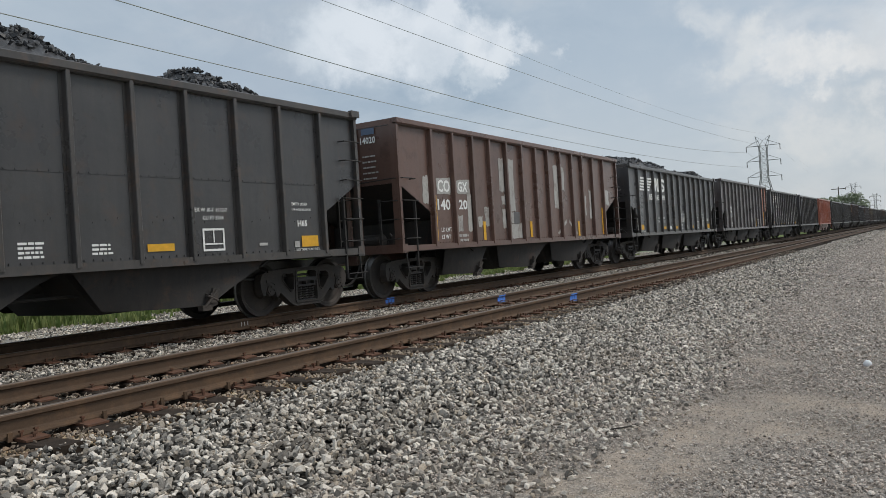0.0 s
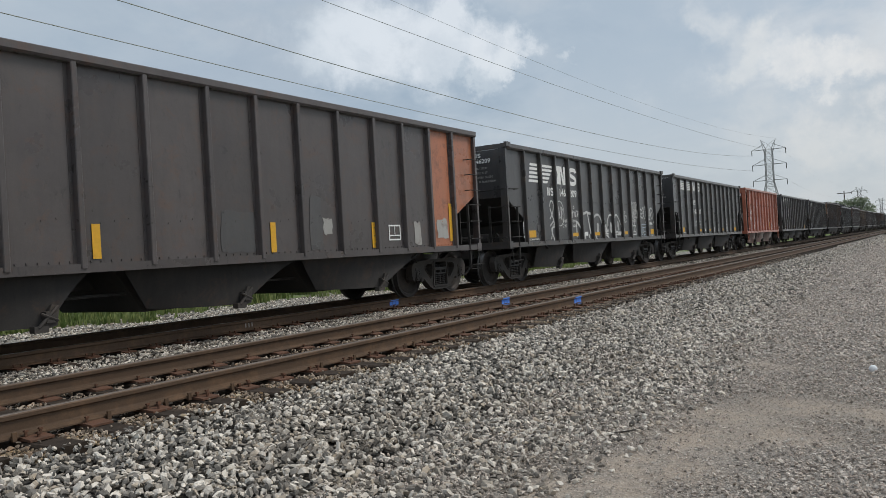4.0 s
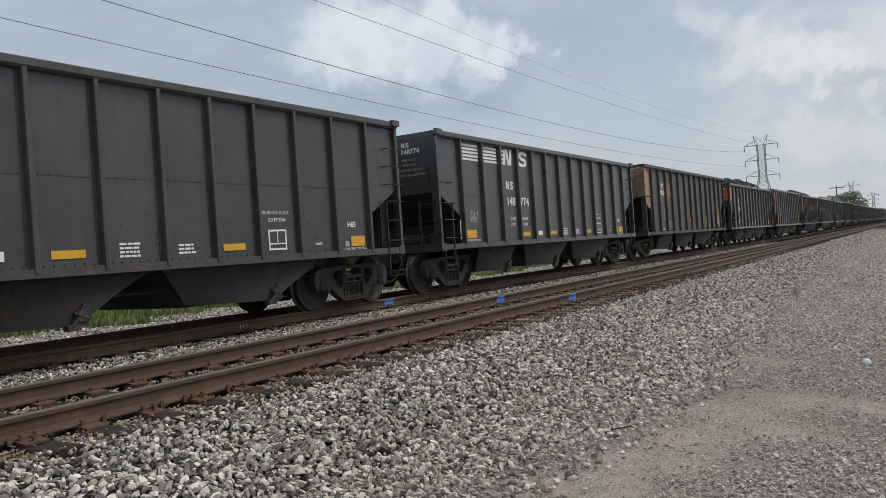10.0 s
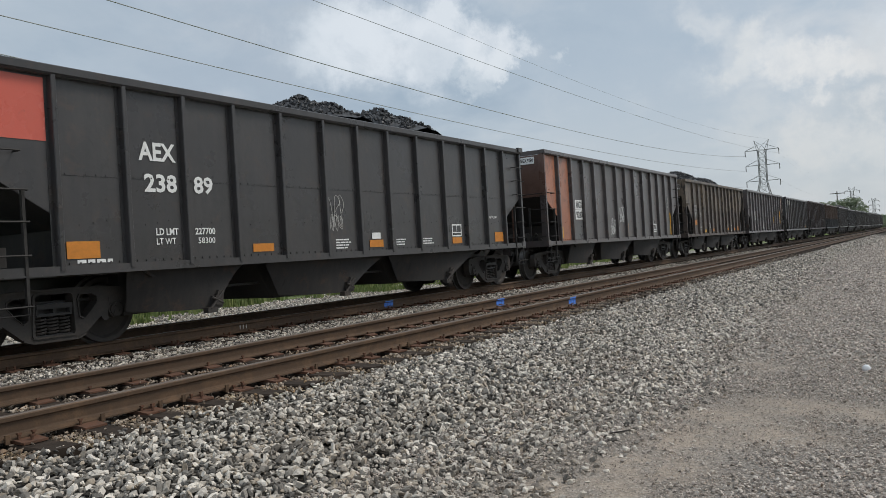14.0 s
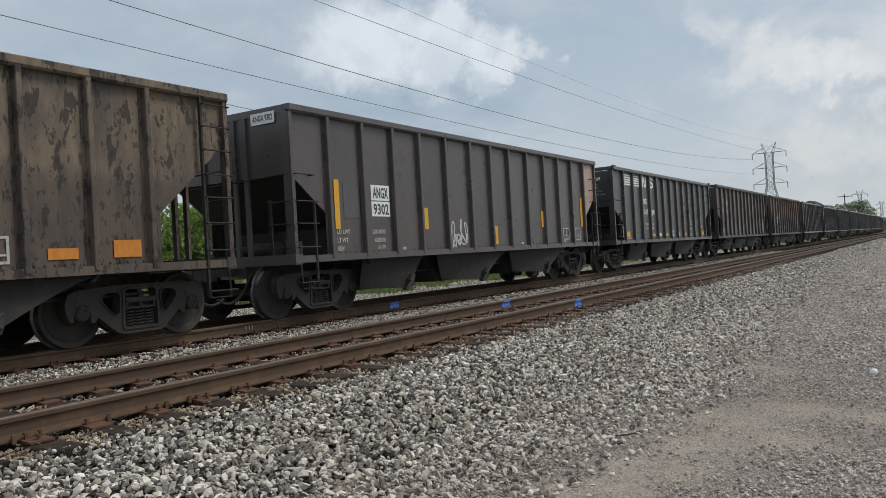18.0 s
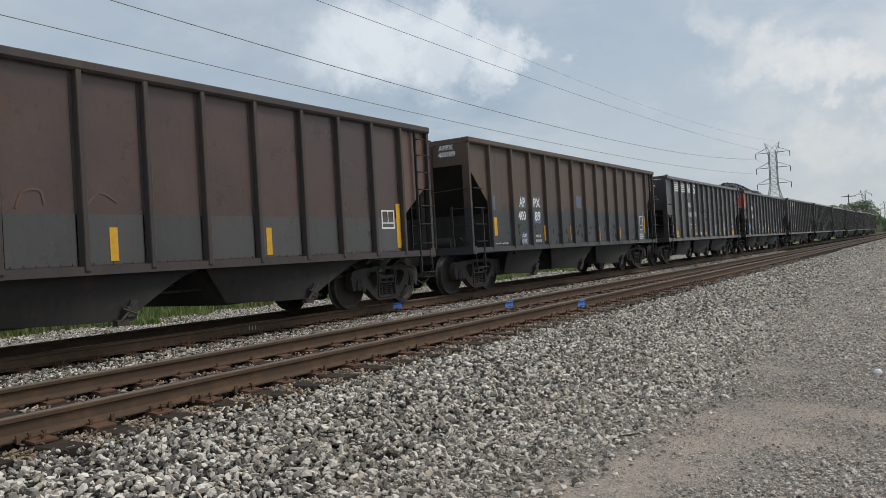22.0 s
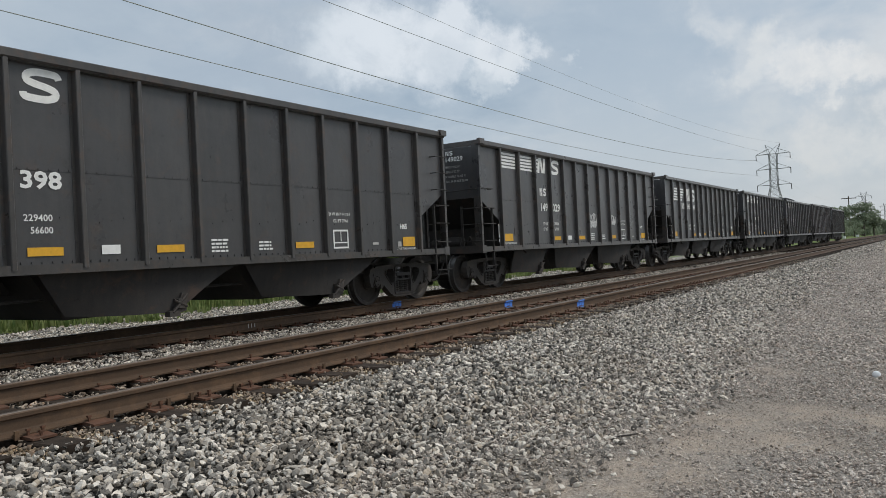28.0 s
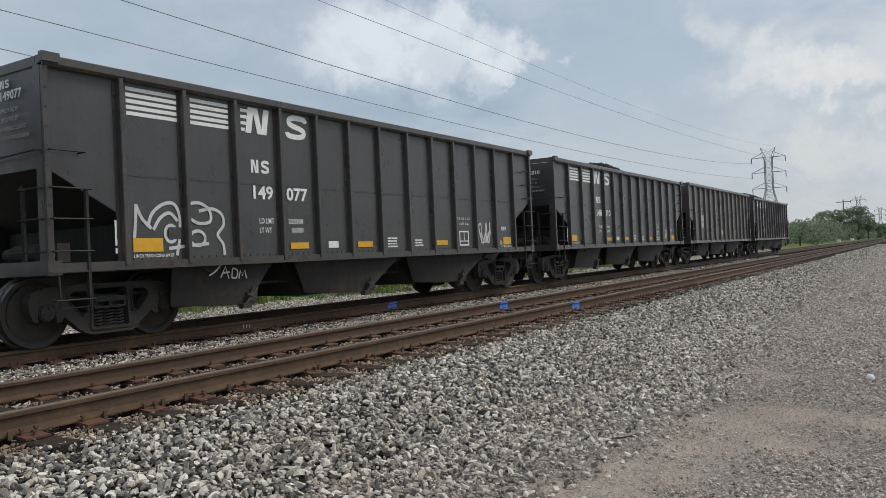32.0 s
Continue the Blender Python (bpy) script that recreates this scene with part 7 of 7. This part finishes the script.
# ---- power line ----
def lattice_tower(x, y, h, k=1.0):
    t = new("transmission_tower", None)
    t.matrix_basis = pose(x, y, ground_height(x, y))
    tagged(t, "grey steel lattice power pylon with three pairs of arms", "pylon", "pylons of the power line")
    s = Solid()

    def half(z):
        return 1.45 if z > 22 else 1.45 + (22 - z) * 0.2
    r = 0.125 * k
    levels = [-0.5, 6, 12, 17, 20, 22, 24.5, 27, 29.5, 32.5, 35.5]
    for a in (-1, 1):
        for b in (-1, 1):
            s.path([(a * half(z), b * half(z), z) for z in (-0.5, 22, 35.5)], r, 5)
    for z0, z1 in zip(levels, levels[1:]):
        h0, h1 = half(z0), half(z1)
        for a in (-1, 1):
            s.rod((a * h0, -h0, z0), (a * h1, h1, z1), r * 0.55, 4)
            s.rod((a * h0, h0, z0), (a * h1, -h1, z1), r * 0.55, 4)
            s.rod((-h0, a * h0, z0), (h1, a * h1, z1), r * 0.55, 4)
            s.rod((h0, a * h0, z0), (-h1, a * h1, z1), r * 0.55, 4)
            s.rod((a * h1, -h1, z1), (a * h1, h1, z1), r * 0.5, 4)
            s.rod((-h1, a * h1, z1), (h1, a * h1, z1), r * 0.5, 4)
    part("mast", s.mesh("mast", GALV), t)
    for z in (22.6, 29.2, 35.5):
        for side in (-1, 1):
            a = Solid()
            for b in (-1, 1):
                a.rod((b * 1.3, side * 1.4, z), (0, side * 6.6, z), r * 0.8, 4)
                a.rod((b * 1.3, side * 1.4, z + 2.3), (0, side * 6.6, z + 0.05), r * 0.6, 4)
            arm = part("arm", a.mesh("arm", GALV), t)
            i = Solid().rod((0, side * 6.6, z), (0, side * 6.6, z - 2.3), 0.15 * k, 6)
            part("insulator", i.mesh("insulator", CAST), arm, "hanging string of insulators")
    p = Solid()
    for side in (-1, 1):
        p.rod((0, side * 1.0, 35.5), (0, side * 2.9, 39.6), r, 4)
        p.rod((0, side * 1.45, 33), (0, side * 2.9, 39.6), r * 0.8, 4)
        p.rod((0, side * 2.9, 39.6), (0, 0, 37.5), r * 0.6, 4)
        p.rod((0, 0, 37.5), (0, side * 1.4, 35.5), r * 0.6, 4)
    part("peak", p.mesh("peak", GALV), t)
    return t


TOWERS = ((346.0, 55.0), (850.0, 55.5), (1245.0, 55.0))
for i, (tx, ty) in enumerate(TOWERS):
    lattice_tower(tx, ty, 40, 1.0 + 0.5 * i)


def wire(points, r, label="thin dark overhead power cable"):
    cu = bpy.data.curves.new("power_cable", "CURVE")
    cu.dimensions, cu.bevel_depth, cu.bevel_resolution = "3D", r, 0
    sp = cu.splines.new("POLY")
    sp.points.add(len(points) - 1)
    for q, pt in zip(sp.points, points):
        q.co = (*pt, 1)
    tmp = bpy.data.objects.new("tmp", cu)
    me = bpy.data.meshes.new_from_object(tmp)
    bpy.data.objects.remove(tmp)
    bpy.data.curves.remove(cu)
    me.materials.append(CABLE)
    tagged(new("power_cable", me), label, "power cable", "cables of the power line")


for dy, z, low, mid, r in ((6.6, 33.2, 24.55, 120, 0.056), (6.6, 26.9, 21.2, 115, 0.048), (6.6, 20.3, 15.74, 174, 0.044), (-6.6, 33.2, 25.7, 78, 0.034), (-2.9, 39.6, 30.4, 115, 0.022)):
    k = (z - low) / (346 - mid) ** 2
    wire([(x, 55 + dy, low + k * (x - mid) ** 2) for x in np.linspace(-100.0, 346, 48)], r)
    if low > 16:
        wire([(x, 55 + dy, z - 9 * (1 - ((x - 598) / 252) ** 2)) for x in np.linspace(346, 850, 30)], r * 0.4)


def utility_pole(x, y, h):
    t = new("utility_pole", None)
    t.matrix_basis = pose(x, y, ground_height(x, y))
    tagged(t, "dark timber utility pole with a crossarm", "utility pole", "poles beyond the trees")
    part("post", Solid().rod((0, 0, -0.5), (0, 0, h), 0.24, 8, 0.15).mesh("post", POLE_WOOD), t)
    part("crossarm", Solid().box(-0.10, 0.10, -2.2, 2.2, h - 0.9, h - 0.65).mesh("crossarm", POLE_WOOD), t)


utility_pole(300, 24.2, 13.8)


# ---- plants ----
def leaf_cloud(blobs, size, count, seed, name, mat, squash=0.8):
    """Many small leaf clumps through the volume of the blobs: rows of x, y, z, radius."""
    rng = np.random.default_rng(seed)
    blobs = np.array(blobs, float)
    wt = blobs[:, 3] ** 2
    pick = rng.choice(len(blobs), count, p=wt / wt.sum())
    d = rng.normal(size=(count, 3))
    d /= np.linalg.norm(d, axis=1, keepdims=True)
    r = rng.uniform(0.25, 1.05, count) ** 0.45
    c = blobs[pick, :3] + d * (blobs[pick, 3] * r)[:, None] * np.array([1, 1, squash])
    c[:, 2] = np.maximum(c[:, 2], 0.03)
    u = rng.normal(size=(count, 3))
    u /= np.linalg.norm(u, axis=1, keepdims=True)
    w = np.cross(u, rng.normal(size=(count, 3)))
    w /= np.linalg.norm(w, axis=1, keepdims=True)
    s = (size * rng.uniform(0.6, 1.4, count))[:, None]
    v = np.stack([c - u * s, c + w * s * 0.45, c + u * s, c - w * s * 0.45], 1)
    f = (np.arange(count * 4).reshape(-1, 4)).tolist()
    me = bpy.data.meshes.new(name)
    me.from_pydata(v.reshape(-1, 3).tolist(), [], f)
    me.materials.append(mat)
    return me


def tree(x, y, h, seed, label, leaves=2600, spread=0.42, size=None, mat=None, category="tree", group="trees beyond the line"):
    rng = random.Random(seed)
    t = new("tree" if category == "tree" else "bush", None)
    t.matrix_basis = pose(x, y, ground_height(x, y), 0, 0, rng.uniform(0, 360))
    tagged(t, label, category, group)
    s = Solid()
    lean = rng.uniform(-0.05, 0.05)
    s.rod((0, 0, -0.2), (lean * h, 0, h * 0.55), 0.028 * h, 8, 0.014 * h)
    blobs = []
    for i in range(9 if category == "tree" else 7):
        a = rng.uniform(0, 6.28)
        z0 = h * rng.uniform(0.2, 0.5)
        d = h * spread * rng.uniform(0.35, 0.95)
        end = (math.cos(a) * d, math.sin(a) * d, h * rng.uniform(0.42, 0.86))
        s.rod((lean * z0, 0, z0), end, 0.012 * h, 5, 0.004 * h)
        blobs.append((*end, h * rng.uniform(0.10, 0.21)))
    blobs.append((lean * h, 0, h * 0.84, h * 0.16))
    blobs.append((0, 0, h * 0.5, h * 0.22))
    if category != "tree":
        for i in range(6):
            a = rng.uniform(0, 6.28)
            blobs.append((math.cos(a) * h * spread * 0.9, math.sin(a) * h * spread * 0.9, h * rng.uniform(0.12, 0.35), h * rng.uniform(0.14, 0.22)))
    part("trunk", s.mesh("trunk", POLE_WOOD), t)
    part("crown", leaf_cloud(blobs, size or 0.035 * h, leaves, seed, "crown", mat or LEAF_HAZED), t)
    return t


def build_plants():
    rng = random.Random(21)
    # rank weeds along the pale strip behind the train
    v, f = [], []
    for _ in range(110000):
        x = rng.uniform(-2, 56)
        y = 17.0 + 9.0 * rng.random() ** 1.2
        if noise.noise((x * 0.45, y * 0.5, 1.0)) + 0.5 * noise.noise((x * 1.6, y * 1.6, 4.0)) + rng.uniform(-0.15, 0.15) < (0.32 if y < 18.3 else 0.02 if y < 19.2 else -0.30 if y < 21 else -0.5):
            continue
        z = ground_height(x, y)
        h = rng.uniform(0.08, 0.26) * (0.9 if y < 18.5 else 1.9 if y < 19.6 else 3.0) * (1.0 + 0.9 * noise.noise((x * 0.7, y * 0.7, 9.0)))
        a = rng.uniform(0, 6.28)
        dx, dy = math.cos(a), math.sin(a)
        b = rng.uniform(-0.35, 0.35) * h
        w = rng.uniform(0.015, 0.045)
        o = len(v)
        v += [(x - dx * w, y - dy * w, z), (x + dx * w, y + dy * w, z), (x + dx * w * 0.7 + b * 0.4, y + dy * w, z + h * 0.6), (x - dx * w * 0.7 + b * 0.4, y - dy * w, z + h * 0.6), (x + b, y + b * 0.5, z + h)]
        f += [(o, o + 1, o + 2, o + 3), (o + 3, o + 2, o + 4)]
    me = bpy.data.meshes.new("weeds")
    me.from_pydata(v, [], f)
    me.materials.append(GRASS)
    tagged(new("weeds", me), "rank green and yellow weeds beyond the tracks", "weeds", kind="stuff")
    # bushes behind the weeds, seen under and between the cars
    for i in range(58):
        x = 1 + i * 1.75 + rng.uniform(-0.6, 0.6)
        tree(x, rng.uniform(28, 35), rng.uniform(3.9, 5.6), 100 + i, "leafy green scrub bush beyond the weeds", 3000, 0.46, 0.15, LEAF, "bush", "scrub behind the line")
    # low scrub along the weeds
    for i in range(22):
        x = -4 + i * 3.4 + rng.uniform(-1.5, 1.5)
        tree(x, rng.uniform(20.5, 24), rng.uniform(0.7, 1.3), 300 + i, "low green scrub among the weeds", 420, 0.6, 0.07, LEAF, "bush", "scrub behind the line")
    # far hedge and trees down the line
    for i in range(52):
        x = 130 + i * 5.2 + rng.uniform(-2, 2)
        tree(x, 18.2 + rng.uniform(0, 5) + (i % 3) * 3, rng.uniform(4.0, 6.0) + 0.02 * i, 500 + i, "dense green hedgerow bush far down the line", 900, 0.62, 0.24, LEAF_HAZED, "bush", "hedge far down the line")
    for i in range(26):
        x = 340 + i * 13 + rng.uniform(-4, 4)
        tree(x, 15.2 + rng.uniform(0, 2) + (i % 3) * 2.5, rng.uniform(4.6, 6.4) + 0.07 * i, 600 + i, "dense green hedgerow bush far down the line", 900, 0.62, 0.5, LEAF_HAZED, "bush", "hedge far down the line")
    tree(262, 25.6, 9.6, 801, "broad green tree with a flat dark crown", 1500, 0.56, 0.36)
    tree(266, 22.6, 8.2, 803, "broad green tree with a flat dark crown", 1100, 0.42, 0.34)
    tree(262, 17.4, 10.6, 802, "tall rounded green tree down the line", 1900, 0.34, 0.36)
    tree(268, 15.2, 7.6, 805, "tall rounded green tree down the line", 1200, 0.40, 0.34)


build_plants()


CABINETS = ((197, 17.2), (238, 17.5))


def small_things():
    s = Solid()
    s.lathe([(0.001, -0.042)] + [(0.042 * math.sin(math.pi * i / 12), -0.042 * math.cos(math.pi * i / 12)) for i in range(1, 12)] + [(0.001, 0.042)], 24)
    b = tagged(new("ball", s.mesh("ball", BALL, True)), "small white ball lying on the gravel lot", "ball")
    b.matrix_basis = pose(9.35, 0.576, ground_height(9.35, 0.576) + 0.040)
    for x, y, ang, n in ((11.4, 3.2, 20, 0.5), (5.8, 2.1, 150, 0.28), (20.0, 2.9, 40, 0.8), (23.0, 2.4, 10, 0.7)):
        s = Solid().path([(-n / 2, 0, 0.01), (-n / 6, 0.02, 0.018), (n / 5, -0.015, 0.014), (n / 2, 0.02, 0.01)], 0.007, 5)
        t = tagged(new("twig", s.mesh("twig", TWIG)), "dark dry stick lying on the gravel", "stick", "sticks on the gravel")
        t.matrix_basis = pose(x, y, ground_height(x, y) + 0.012, 0, 0, ang)
    for x, y in CABINETS:
        c = new("signal_cabinet", None)
        c.matrix_basis = pose(x, y, ground_height(x, y))
        tagged(c, "small white metal cabinet beside the tracks", "cabinet", "cabinets by the line")
        part("case", Solid().box(-0.8, 0.8, -0.35, 0.35, 0.1, 0.62).box(-0.7, 0.7, -0.25, 0.25, -0.3, 0.1).mesh("case", BALL), c)
        part("lid", Solid().box(-0.86, 0.86, -0.41, 0.41, 0.62, 0.69).mesh("lid", BALL), c)


small_things()


# ---- what moves ----
def motions():
    for car, x0 in CARS:
        walk(car, [(t, pose(x0 + train_shift(t), TRACK_Y[1], 0)) for t in range(33)])
    for ws in WHEELSETS:
        x, y, z = ws.location
        walk(ws, [(k / FPS, Matrix.Translation((x, y, z)) @ Matrix.Rotation(train_shift(k / FPS) / 0.457, 4, "Y")) for k in range(961)])


motions()
